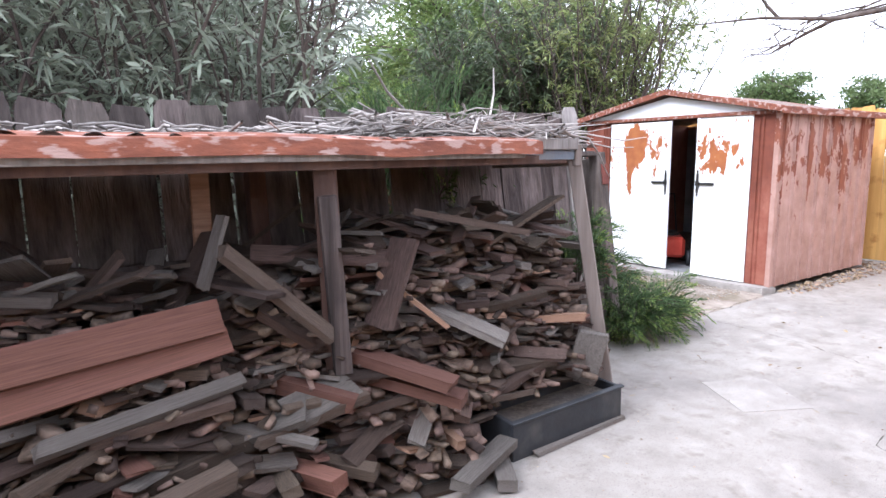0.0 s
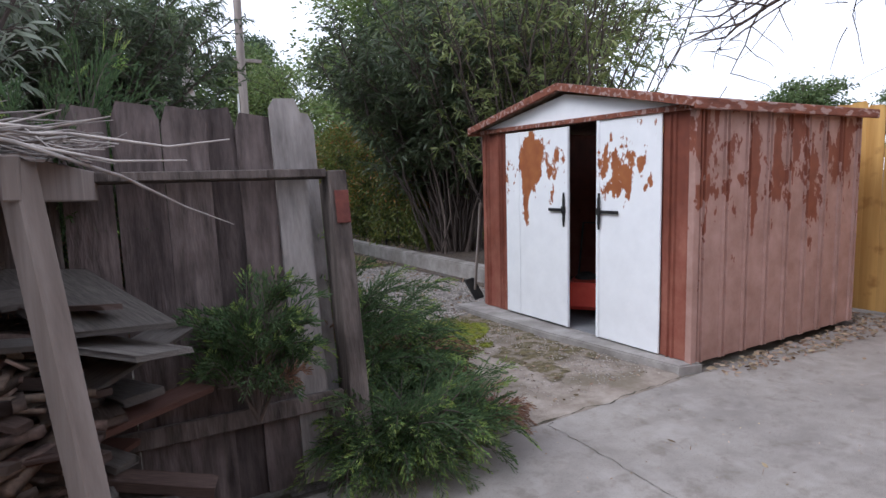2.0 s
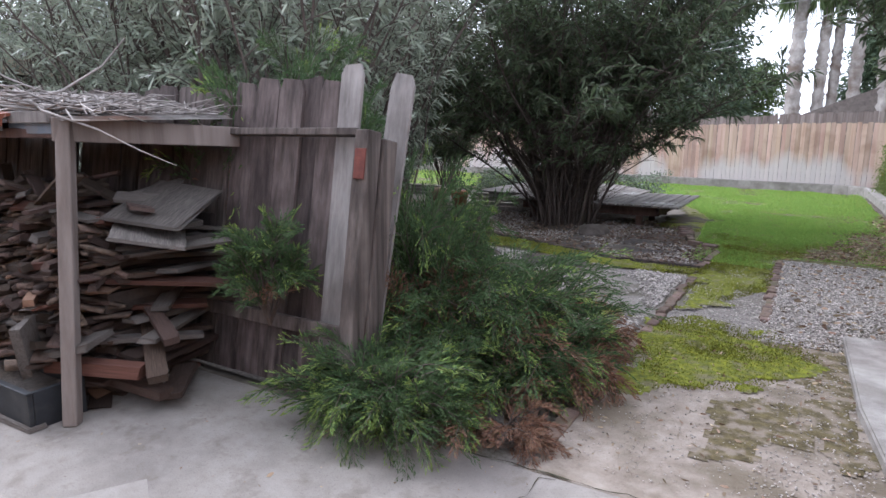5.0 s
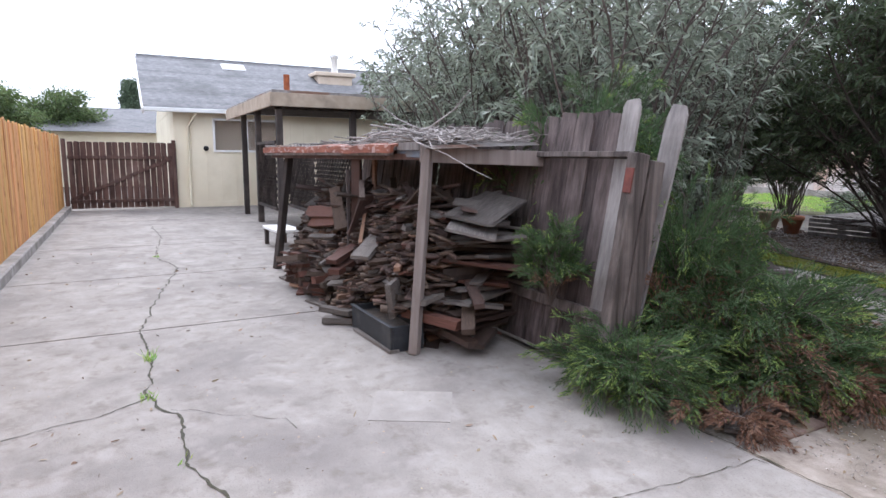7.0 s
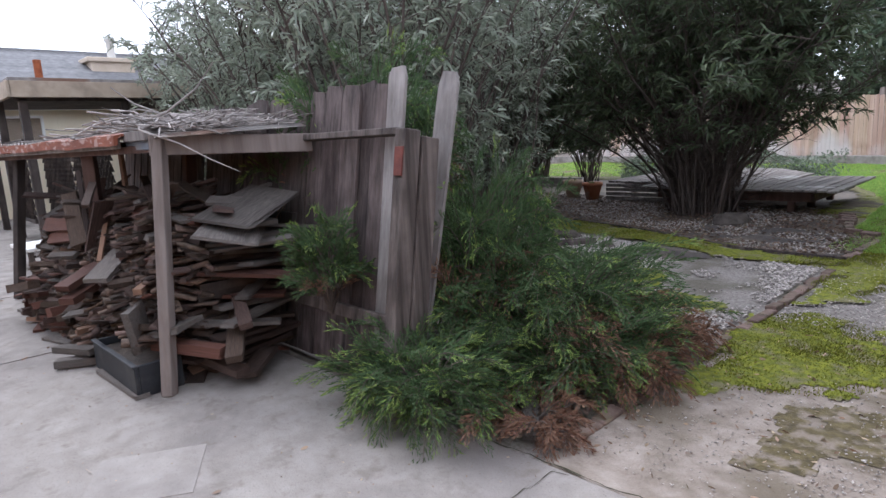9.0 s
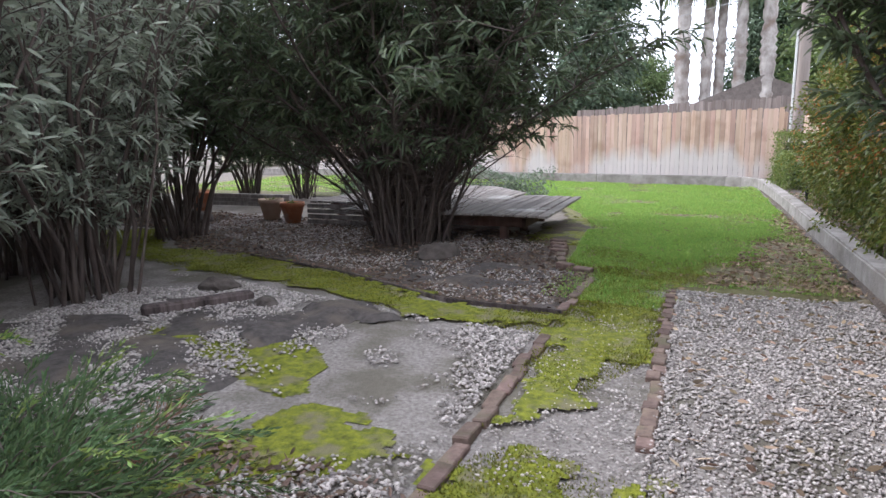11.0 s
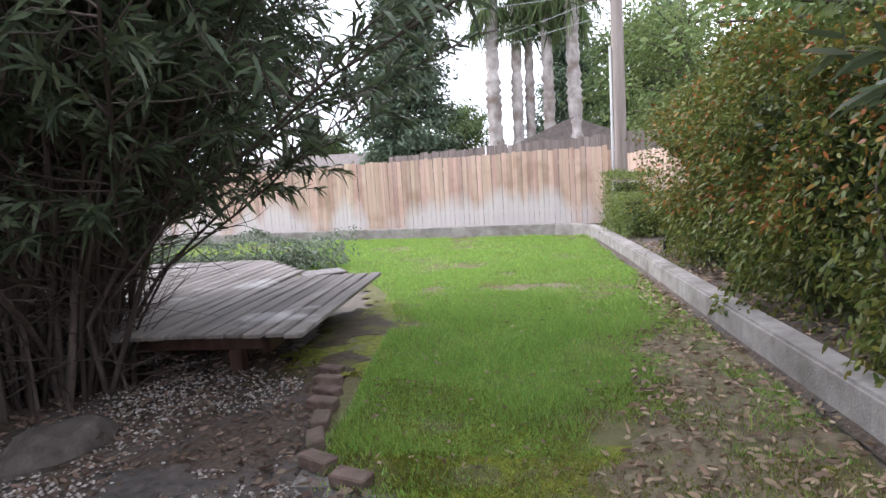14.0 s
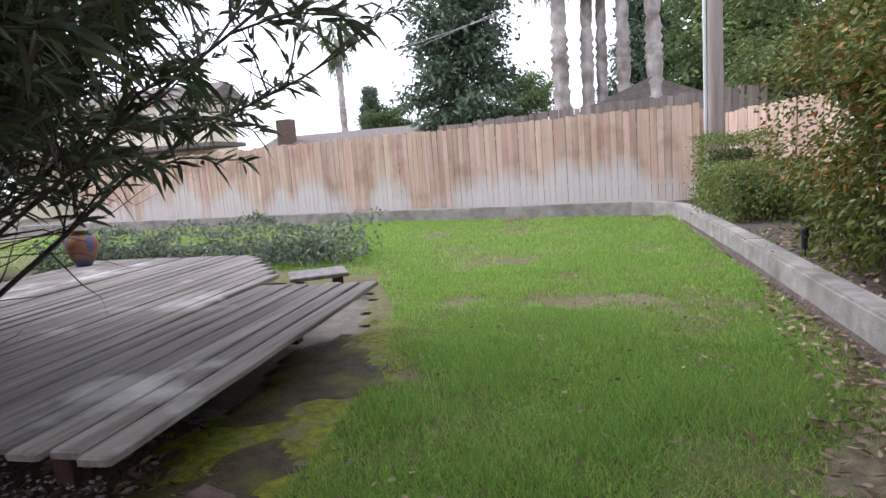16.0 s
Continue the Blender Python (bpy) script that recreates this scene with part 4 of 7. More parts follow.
def ribbed(length, height, pitch=0.2, depth=0.018, t=0.0):
    """Upright sheet along local x, facing -y, with paired ribs."""
    prof, x = [], 0.0
    while x < length - 0.001:
        for dx_, d in ((0, 0), (0.055, 0), (0.062, -depth), (0.075, -depth), (0.082, 0), (0.1, 0), (0.107, -depth), (0.12, -depth), (0.127, 0)):
            if x + dx_ < length:
                prof.append((x + dx_, d))
        x += pitch * 1.35
    prof.append((length, 0))
    bm = bmesh.new()
    lo = [bm.verts.new((x, d, 0)) for x, d in prof]
    hi = [bm.verts.new((x, d, height)) for x, d in prof]
    lob = [bm.verts.new((x, 0.012, 0)) for x in (0, length)]
    hib = [bm.verts.new((x, 0.012, height)) for x in (0, length)]
    for i in range(len(prof) - 1):
        bm.faces.new((lo[i], lo[i + 1], hi[i + 1], hi[i]))
    bm.faces.new((lob[1], lob[0], hib[0], hib[1]))
    bm.faces.new((lo[0], hi[0], hib[0], lob[0]))
    bm.faces.new((lo[-1], lob[1], hib[1], hi[-1]))
    return bm


part("side_wall", ribbed(SX1 - SX - 0.02, EV - 0.04), PINKWALL, shed, "faded pink ribbed steel with rust stains", pose(SX + 0.01, SY0, 0.04))
part("side_wall", ribbed(SX1 - SX - 0.02, EV - 0.04), REDWALL, shed, m=pose(SX1 - 0.01, SY1, 0.04, 0, 0, 180))
part("back_wall", ribbed(SY1 - SY0, EV - 0.04), PINKWALL, shed, m=pose(SX1, SY0, 0.04, 0, 0, 90))
part("front_panel", ribbed(0.26, EV - 0.06, pitch=0.15), REDWALL, shed, "rust-red corner panel", pose(SX, 2.13, 0.06, 0, 0, -90))
part("front_panel", ribbed(0.4, EV - 0.06, pitch=0.17), REDWALL, shed, "rust-red corner panel", pose(SX, SY1, 0.06, 0, 0, -90))
part("corner_trim", box(SX - 0.012, SY0 - 0.022, 0.04, SX + 0.05, SY0 + 0.03, EV, 0.004), PINKWALL, shed)
left_door = part("sliding_door", box(SX - 0.03, 3.1, 0.075, SX - 0.012, 4.0, EV - 0.03, 0.004), WHITEDOOR, shed, "white painted steel door, flaking to rust")
part("edge_fold", box(SX - 0.04, 3.1, 0.075, SX - 0.031, 3.135, EV - 0.03, 0.003), WHITEDOOR, left_door)
part("edge_fold", box(SX - 0.038, 3.775, 0.075, SX - 0.031, 3.8, EV - 0.03, 0.003), WHITEDOOR, left_door)
right_door = part("sliding_door", box(SX - 0.032, 2.12, 0.065, SX - 0.014, 2.76, EV - 0.01, 0.004), WHITEDOOR, shed, "white painted steel door, flaking to rust")
part("edge_fold", box(SX - 0.042, 2.725, 0.065, SX - 0.033, 2.76, EV - 0.01, 0.003), WHITEDOOR, right_door)
for y, s, d_ in ((3.14, 1, left_door), (2.72, -1, right_door)):
    bm = box(SX - 0.062, y - 0.012, 1.02, SX - 0.043, y + 0.012, 1.24, 0.004)
    box(SX - 0.07, y - 0.02, 1.1, SX - 0.043, y + 0.02, 1.16, 0.005, bm)
    box(SX - 0.058, min(y, y + s * 0.2), 1.115, SX - 0.033, max(y, y + s * 0.2), 1.14, 0.004, bm)
    box(SX - 0.06, y - 0.007, 0.98, SX - 0.044, y + 0.007, 1.28, 0.003, bm)
    part("handle", bm, IRON, d_, "black iron pull handle")
bm = bmesh.new()
f = bm.faces.new([bm.verts.new(v) for v in ((SX - 0.02, SY0 - 0.02, EV + 0.02), (SX - 0.02, RY, RZ - 0.03), (SX - 0.02, SY1 + 0.02, EV + 0.02))])
e = bmesh.ops.extrude_face_region(bm, geom=[f])
bmesh.ops.translate(bm, vec=(0.03, 0, 0), verts=[v for v in e["geom"] if isinstance(v, bmesh.types.BMVert)])
bmesh.ops.recalc_face_normals(bm, faces=bm.faces[:])
part("gable", bm, GABLE, shed, "white triangular gable panel")
part("door_track", box(SX - 0.05, SY0 - 0.01, EV - 0.012, SX + 0.02, SY1 + 0.03, EV + 0.03, 0.005), RUSTPAINT, shed, "rust-streaked door track")
run = math.hypot(RY - SY0 + 0.09, RZ - EV)
slope = math.degrees(math.atan2(RZ - EV, RY - SY0 + 0.09))
for s in (-1, 1):
    yo = SY0 - 0.09 if s < 0 else SY1 + 0.09
    roof = part("roof_sheet", box(SX - 0.09, 0, -0.012, SX1 + 0.06, run, 0.012, 0.003), ROOFLITTER, shed, "rusted roof covered in leaf litter",
                pose(0, yo, EV + 0.02, slope, 0, 0) if s < 0 else pose(2 * SX + SX1 - SX - 0.03, yo, EV + 0.02, slope, 0, 180))
    part("verge_trim", box(0, -0.005, -0.035, 0.035, run, 0.03, 0.004), RUSTPAINT, shed, "rusty roof edge trim",
         pose(SX - 0.125, yo, EV + 0.03, slope, 0, 0) if s < 0 else pose(SX - 0.09, yo, EV + 0.03, slope, 0, 180))
    part("eave_trim", box(SX - 0.12, yo - 0.02, EV - 0.02, SX1 + 0.06, yo + 0.012, EV + 0.055, 0.006), RUSTPAINT, shed, "rusty eave trim")
part("floor", box(SX + 0.02, SY0 + 0.02, 0.03, SX1 - 0.02, SY1 - 0.02, 0.06), DARKIN, shed)
part("lining", box(SX1 - 0.05, SY0 + 0.03, 0.06, SX1 - 0.02, SY1 - 0.03, EV - 0.05), DARKIN, shed)
tagged(part("shed_kerb", prism([(3.93, 4.62), (3.96, 3.2), (4.1, 1.86), (4.3, 1.82), (4.3, 4.62)], -0.1, 0.055, 0.012), KERB), "mossy concrete kerb under the shed door", "kerb", kind="structure")

mower = thing("garden_machine", "red and black garden machine on the shed floor", "machine", pose(4.72, 3.42, 0.06, 0, 0, 40))
part("body", box(-0.3, -0.16, 0.1, 0.24, 0.16, 0.36, 0.04), REDPLASTIC, mower, "red cowling")
part("motor", lathe([(0.0, 0.28), (0.11, 0.28), (0.11, 0.38), (0.05, 0.42), (0.0, 0.42)]), IRON, mower)
for x in (-0.26, 0.18):
    for y in (-0.2, 0.2):
        part("wheel", lathe([(0.02, -0.02), (0.1, -0.02), (0.1, 0.02), (0.02, 0.02)]), PLASTIC, mower, m=pose(x, y, 0.1, 90, 0, 0))
v, f = tubes([[((0.15, -0.1, 0.25), 0.012), ((0.7, -0.1, 0.85), 0.012), ((0.7, 0.1, 0.85), 0.012), ((0.15, 0.1, 0.25), 0.012)]])
part("handlebar", arrays("handlebar", v, f, IRON), IRON, mower)
v, f = tubes([[((4.42, 4.93, 0.12), 0.016), ((4.28, 4.62, 0.9), 0.015), ((4.24, 4.53, 1.15), 0.017)]])
shovel = thing("shovel", "rusty shovel with a wooden handle leaning on the shed", "shovel", pose(0, 0, 0))
part("shaft", arrays("shaft", v, f, POLEWOOD), POLEWOOD, shovel)
part("blade", box(-0.1, -0.012, -0.14, 0.1, 0.012, 0.14, 0.01), IRON, shovel, "dark steel blade", pose(4.43, 4.96, 0.12, -35, 0, 24))
tagged(part("leaning_post", box(-0.045, -0.03, 0, 0.045, 0.03, 1.35, 0.008), PALEWOOD, m=pose(4.34, 4.56, 0.0, 1, 2, 0)), "grey timber post standing against the shed", "post")


# ---------------------------------------------------------------- firewood shelter
shelter = thing("wood_shelter", "low lean-to over firewood with a rusty tin roof", "shelter", pose(0, 0, 0))


def stick(parent, name, material, a, b, w, d, label=""):
    """Squared timber from a to b."""
    a, b = Vector(a), Vector(b)
    q = (b - a).to_track_quat("Z", "Y").to_matrix().to_4x4()
    h = (b - a).length
    return part(name, box(-w / 2, -d / 2, 0, w / 2, d / 2, h, 0.005), material, parent, label, Matrix.Translation(a) @ q)


stick(shelter, "post", GREYFENCE, (0.53, 0.89, 0.0), (0.37, 1.08, 1.53), 0.07, 0.075, "leaning weathered front post")
stick(shelter, "post", DARKWOOD, (-1.12, 1.04, 0.0), (-1.15, 1.06, 1.44), 0.09, 0.09, "dark front post")
stick(shelter, "post", OLD, (-1.14, 0.97, 0.55), (-1.18, 0.98, 1.33), 0.035, 0.08)
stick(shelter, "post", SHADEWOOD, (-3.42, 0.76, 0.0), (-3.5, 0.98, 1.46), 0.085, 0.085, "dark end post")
stick(shelter, "post", DARKWOOD, (-1.2, 1.72, 0.0), (-1.2, 1.86, 1.5), 0.09, 0.09)
stick(shelter, "beam", GREYFENCE, (0.36, 1.02, 1.48), (0.56, 2.0, 1.45), 0.045, 0.12, "weathered end beam")
stick(shelter, "beam", DARKWOOD, (-3.7, 0.84, 1.46), (0.3, 1.1, 1.46), 0.1, 0.05)
for x in (-3.4, -2.6, -1.8, -1.0, -0.3):
    stick(shelter, "rafter", DARKWOOD, (x, 1.0, 1.485), (x, 1.98, 1.51), 0.045, 0.06)
part("hanger", box(-1.62, 1.4, 1.08, -1.54, 1.43, 1.5, 0.004), SCRAPTAN, shelter, "short hanging board")
# corrugated roof, its front edge running slightly outwards
skew = lambda x: 0.067 * min(0.0, x)
bm = bmesh.new()
nx = 150
rows_ = []
for j, yy in enumerate((0.96, 1.5, 1.98)):
    row = []
    for i in range(nx + 1):
        x = -3.7 + 4.25 * i / nx
        zz = 1.54 + 0.018 * j - 0.012 * x + 0.012 * math.sin(i * 1.5) + 0.02 * noise.noise((x * 0.8, yy, 2))
        row.append(bm.verts.new((x, yy + ((0.08 if x > -0.1 else skew(x)) if j == 0 else 0), zz)))
    rows_.append(row)
for j in range(2):
    for i in range(nx):
        bm.faces.new((rows_[j][i], rows_[j][i + 1], rows_[j + 1][i + 1], rows_[j + 1][i]))
bmesh.ops.solidify(bm, geom=bm.faces[:], thickness=0.006)
part("roof_sheet", bm, TIN, shelter, "corrugated tin sheet")
bm = bmesh.new()
sec = []
for i in range(61):
    x = -3.72 + 3.72 * i / 60
    w = 0.012 * noise.noise((x * 1.7, 0, 5)) - 0.004 * x
    k0 = skew(x)
    lip = ((0.93 + w, 1.488 + w + 0.01 * noise.noise((x * 4, 3, 5))), (0.935 + w, 1.552 + w), (1.04 + w, 1.572 + w), (1.04, 1.565), (0.96 + w, 1.535), (0.955 + w, 1.495))
    sec.append([bm.verts.new((x, yy + k0, zz)) for yy, zz in lip])
for a, b in zip(sec, sec[1:]):
    for k in range(6):
        bm.faces.new((a[k], b[k], b[(k + 1) % 6], a[(k + 1) % 6]))
bm.faces.new(sec[0])
bm.faces.new(sec[-1][::-1])
bmesh.ops.recalc_face_normals(bm, faces=bm.faces[:])
part("edge_flashing", bm, RUSTPAINT, shelter, "peeling rust-red edge flashing")
part("fascia", box(-3.68, 0.97, 1.47, -0.02, 1.0, 1.53, 0.004), PALEWOOD, shelter, m=pose(0, 0, 0, 0, 0, 3.83))
part("fascia", box(-0.02, 1.0, 1.51, 0.36, 1.03, 1.57, 0.004), PALEWOOD, shelter, "pale grey end boards", pose(0, 0, 0, 0, 0, 1))
part("fascia", box(-0.12, 1.035, 1.455, 0.36, 1.06, 1.51, 0.004), SLATEPAINT, shelter, "blue-grey painted board")

# twigs and litter heaped on the roof
rr = random.Random(5)
paths = []
for i in range(620):
    x, y = rr.gauss(-0.22, 0.45), rr.uniform(1.05, 1.95)
    if not -3.6 < x < 0.42:
        continue
    a = rr.gauss(0.0, 0.6) if i % 3 else rr.uniform(-1.6, 1.6)
    L = rr.uniform(0.2, 0.7)
    z = 1.58 + rr.random() * 0.11 * math.exp(-((x + 0.35) ** 2) / 0.5)
    p0 = Vector((x, y, z))
    d = Vector((math.cos(a), math.sin(a), rr.gauss(0, 0.1)))
    pts = []
    for k in range(5):
        f = k / 4
        pts.append((p0 + d * L * (f - 0.5) + Vector((rr.gauss(0, 0.02), rr.gauss(0, 0.02), rr.gauss(0.0, 0.014))), 0.0058 * (1 - f * 0.7) * rr.uniform(0.4, 1.8)))
    paths.append(pts)
for i in range(150):
    x, y = rr.uniform(-3.6, -0.8), rr.uniform(1.05, 1.95)
    a = rr.uniform(0, 6.3)
    paths.append([((x, y, 1.6), 0.006), ((x + 0.1 * math.cos(a), y + 0.1 * math.sin(a), 1.615), 0.007), ((x + 0.22 * math.cos(a), y + 0.2 * math.sin(a), 1.605), 0.004)])
v, f = tubes(paths, 4)
tagged(part("twig_heap", arrays("twig_heap", v, f, TWIG), TWIG), "tangled heap of dry grey twigs on the tin roof", "twigs", kind="stuff")
v, f = tubes([[((-0.3, 1.2, 1.64), 0.01), ((-0.05, 1.3, 1.7), 0.008), ((0.1, 1.45, 1.84), 0.006), ((0.18, 1.55, 2.0), 0.004)],
              [((0.0, 1.1, 1.64), 0.008), ((0.38, 0.97, 1.57), 0.006), ((0.62, 1.1, 1.48), 0.005), ((0.8, 1.2, 1.38), 0.0035), ((0.96, 1.28, 1.31), 0.0015)],
              [((0.2, 1.2, 1.6), 0.006), ((0.5, 1.1, 1.6), 0.005), ((0.74, 1.02, 1.56), 0.004), ((0.9, 0.98, 1.58), 0.002)],
              [((0.35, 1.1, 1.58), 0.005), ((0.6, 1.0, 1.52), 0.004), ((0.78, 0.98, 1.52), 0.002)],
              [((-0.4, 1.5, 1.66), 0.009), ((-0.7, 1.3, 1.8), 0.007), ((-0.85, 1.2, 1.93), 0.004)]])
tagged(part("dead_branch", arrays("dead_branch", v, f, TWIG), TWIG), "long bare grey branches over the roof edge", "branch")


# ---------------------------------------------------------------- firewood piles
def pile(label, x0, x1, top, seed, n_near, niche=9.0):
    root = thing("wood_pile", label, "wood pile", pose(0, 0, 0), group="stacked firewood under the shelter")
    r = random.Random(seed)
    # rough core behind the boards; its dark colour stands in for shade in gaps
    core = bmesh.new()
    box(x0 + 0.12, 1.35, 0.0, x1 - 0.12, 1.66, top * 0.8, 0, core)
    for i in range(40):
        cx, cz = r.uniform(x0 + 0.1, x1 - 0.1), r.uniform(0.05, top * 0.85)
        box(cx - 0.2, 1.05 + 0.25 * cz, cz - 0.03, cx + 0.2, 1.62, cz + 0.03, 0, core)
    part("packed_wood", core, PILEIN, root, "packed inner wood, shade of the gaps put into its dark colour")["kind"] = "stuff"
    V, F = [], []
    cube = [(sx, sy, sz) for sx in (-0.5, 0.5) for sy in (-0.5, 0.5) for sz in (-0.5, 0.5)]
    slump = lambda x, z: 15 * noise.noise((x * 1.5 + seed, z * 2.2, 1.0))
    front = lambda x, z: 0.74 + 0.46 * max(0.0, z / top) ** 1.2 + 0.09 * noise.noise((x * 2.3, z * 3.1, seed)) + (0.32 if x > niche and z < 0.26 else 0.0)
    crest = lambda x: top * (0.93 + 0.16 * noise.noise((x * 1.9, seed, 4.0)))
    for i in range(900):
        x = r.uniform(x0, x1)
        z = r.uniform(0.02, crest(x))
        L = r.uniform(0.1, 0.42)
        m_ = pose(x, front(x, z) + r.uniform(-0.02, 0.16) + L * 0.35, z, r.gauss(0, 16), slump(x, z) + r.gauss(0, 9), r.choice((90, 90, 0, 45)) + r.gauss(0, 28)) @ Matrix.Diagonal((L, r.uniform(0.02, 0.065), r.uniform(0.009, 0.03), 1))
        k = len(V)
        V += [tuple(m_ @ Vector(c)) for c in cube]
        F += [(k, k + 1, k + 3, k + 2), (k + 4, k + 6, k + 7, k + 5), (k, k + 4, k + 5, k + 1), (k + 2, k + 3, k + 7, k + 6), (k, k + 2, k + 6, k + 4), (k + 1, k + 5, k + 7, k + 3)]
    part("kindling", arrays("kindling", V, np.array(F), KINDLING), KINDLING, root, "small split kindling")["kind"] = "stuff"
    for i in range(n_near):
        x = r.uniform(x0, x1)
        z = 0.03 + (crest(x) - 0.03) * i / n_near
        kind = r.choices(("plain", "grey", "red", "tan"), (0.68, 0.2, 0.08, 0.04))[0]
        along = r.random()
        t, w = r.choice(((0.014, 0.06), (0.018, 0.08), (0.036, 0.08), (0.022, 0.045), (0.038, 0.05), (0.012, 0.11), (0.012, 0.09)))
        if along < 0.6:
            L, rz = r.uniform(0.25, 0.6), 90 + r.gauss(0, 30)
        else:
            L, rz = r.uniform(0.15, 0.5), r.gauss(0, 28)
        y = front(x, z) + (L / 2 if along < 0.6 else w) * 0.9 + r.uniform(-0.07, 0.1)
        board(root, kind, min(max(x, x0 + 0.05), x1 - 0.05), y, z, L, w, t, r.gauss(0, 14), slump(x, z) + r.gauss(0, 6), rz, pick=r.randrange(4))
    for i in range(55):
        x = r.uniform(x0, x1)
        board(root, r.choice(("plain", "plain", "plain", "grey")), x, r.uniform(1.12, 1.6), crest(x) + r.uniform(-0.05, 0.07), r.uniform(0.25, 0.75), r.uniform(0.05, 0.13), 0.018, r.gauss(0, 12), r.gauss(0, 18), r.uniform(0, 180), pick=i)
    return root


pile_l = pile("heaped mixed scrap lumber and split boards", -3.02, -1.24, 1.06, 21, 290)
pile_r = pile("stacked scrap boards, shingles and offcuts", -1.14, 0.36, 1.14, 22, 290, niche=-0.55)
# end of the right pile: shingles and boards laid flat
re = random.Random(8)
for i in range(37):
    z = 0.05 + i * 0.024
    L = re.uniform(0.35, 0.75)
    board(pile_r, re.choices(("plain", "grey", "red"), (0.7, 0.24, 0.06))[0], 0.4 + re.uniform(-0.14, 0.13), 1.5 + re.uniform(-0.18, 0.22), z, L, re.uniform(0.08, 0.16), 0.024, re.gauss(0, 4), re.gauss(0, 5), 90 + re.gauss(0, 22), pick=i)
for k, a in (("grey", (0.46, 1.55, 1.07, 0.6, 0.4, 0.018, -8, 15, -62)), ("grey", (0.48, 1.42, 0.94, 0.58, 0.36, 0.018, -12, 8, -35)), ("grey", (0.26, 1.5, 0.98, 0.75, 0.2, 0.03, 0, 3, 10)),
             ("red", (0.62, 1.42, 0.66, 0.62, 0.12, 0.025, 2, 3, 40)), ("grey", (0.36, 0.98, 0.36, 0.42, 0.2, 0.035, 8, -14, 20)), ("red", (0.5, 1.05, 0.25, 0.5, 0.09, 0.07, 0, 4, 30)), ("plain", (0.62, 1.3, 0.3, 0.5, 0.1, 0.05, 4, 20, -30)), ("plain", (0.68, 1.4, 0.1, 0.36, 0.12, 0.035, 4, 6, -50)), ("plain", (0.6, 1.2, 0.12, 0.4, 0.1, 0.05, 0, 5, 10)), ("plain", (0.62, 1.35, 0.44, 0.45, 0.08, 0.04, 6, 12, -20)), ("grey", (0.6, 1.5, 0.84, 0.6, 0.16, 0.02, 4, -6, 50)),
             ("grey", (0.27, 0.84, 0.38, 0.05, 0.16, 0.28, 14, 0, 40)),
             ("red", (-0.93, 0.873, 0.57, 0.529, 0.116, 0.047, 0, 12, -52)), ("red", (-0.877, 0.873, 0.474, 0.529, 0.116, 0.047, 0, 10, -50)), ("grey", (-0.484, 0.926, 0.675, 0.381, 0.169, 0.032, 0, 22, -48)),
             ("plain", (-0.877, 0.989, 0.918, 0.423, 0.148, 0.026, 0, -62, 20)), ("tan", (-0.771, 0.978, 0.823, 0.423, 0.032, 0.021, 0, 40, -30)), ("plain", (-0.5, 0.871, 1.178, 0.567, 0.047, 0.028, 0, 12, -20)),
             ("grey", (-0.6, 0.66, 0.1, 0.42, 0.1, 0.045, 0, -4, 20)), ("grey", (-0.5, 0.66, 0.04, 0.3, 0.09, 0.05, 0, 0, 60))):
    board(pile_r, k, *a[:6], *a[6:], pick=int(a[0] * 10) % 4)
for k, a in (("red", (-2.087, 0.969, 0.852, 0.896, 0.129, 0.034, 68, -5, 3)), ("red", (-2.031, 0.969, 0.74, 0.84, 0.101, 0.034, 66, -7, 3)), ("grey", (-1.919, 0.924, 0.594, 0.672, 0.056, 0.034, 40, -6, 6)),
             ("grey", (-1.471, 0.901, 0.448, 0.246, 0.134, 0.034, 20, -18, -30)), ("grey", (-1.28, 0.901, 0.493, 0.314, 0.157, 0.034, 25, -10, 10)), ("plain", (-1.639, 0.946, 0.381, 1.008, 0.112, 0.056, 10, -8, 4)),
             ("grey", (-1.62, 1.1, 1.12, 0.3, 0.06, 0.02, 0, -68, 20)), ("plain", (-1.42, 0.95, 0.95, 0.55, 0.12, 0.03, 20, 44, -10)), ("plain", (-1.258, 1.114, 0.717, 0.47, 0.134, 0.034, 20, 38, -10)),
             ("red", (-1.303, 0.946, 0.516, 0.392, 0.067, 0.067, 0, 14, -40)), ("plain", (-2.1, 0.62, 0.35, 0.8, 0.09, 0.07, 0, -10, 4)), ("red", (-2.1, 0.7, 0.26, 0.6, 0.08, 0.04, 0, -9, 3)),
             ("tan", (-1.101, 1.058, 0.516, 0.336, 0.056, 0.034, 0, -70, 10))):
    board(pile_l, k, *a[:6], *a[6:], pick=int(-a[0] * 10) % 4)
for i in range(26):
    xx = -2.45 + i % 13 * 0.095
    board(pile_l, "plain" if i % 4 else "red", xx + re.uniform(-0.03, 0.03), 0.86, 0.1 + 0.13 * (i // 13) + re.uniform(-0.02, 0.02), re.uniform(0.4, 0.5), re.uniform(0.04, 0.08), re.uniform(0.035, 0.07), re.gauss(0, 12), re.gauss(0, 6), 90 + re.gauss(0, 14), pick=i)

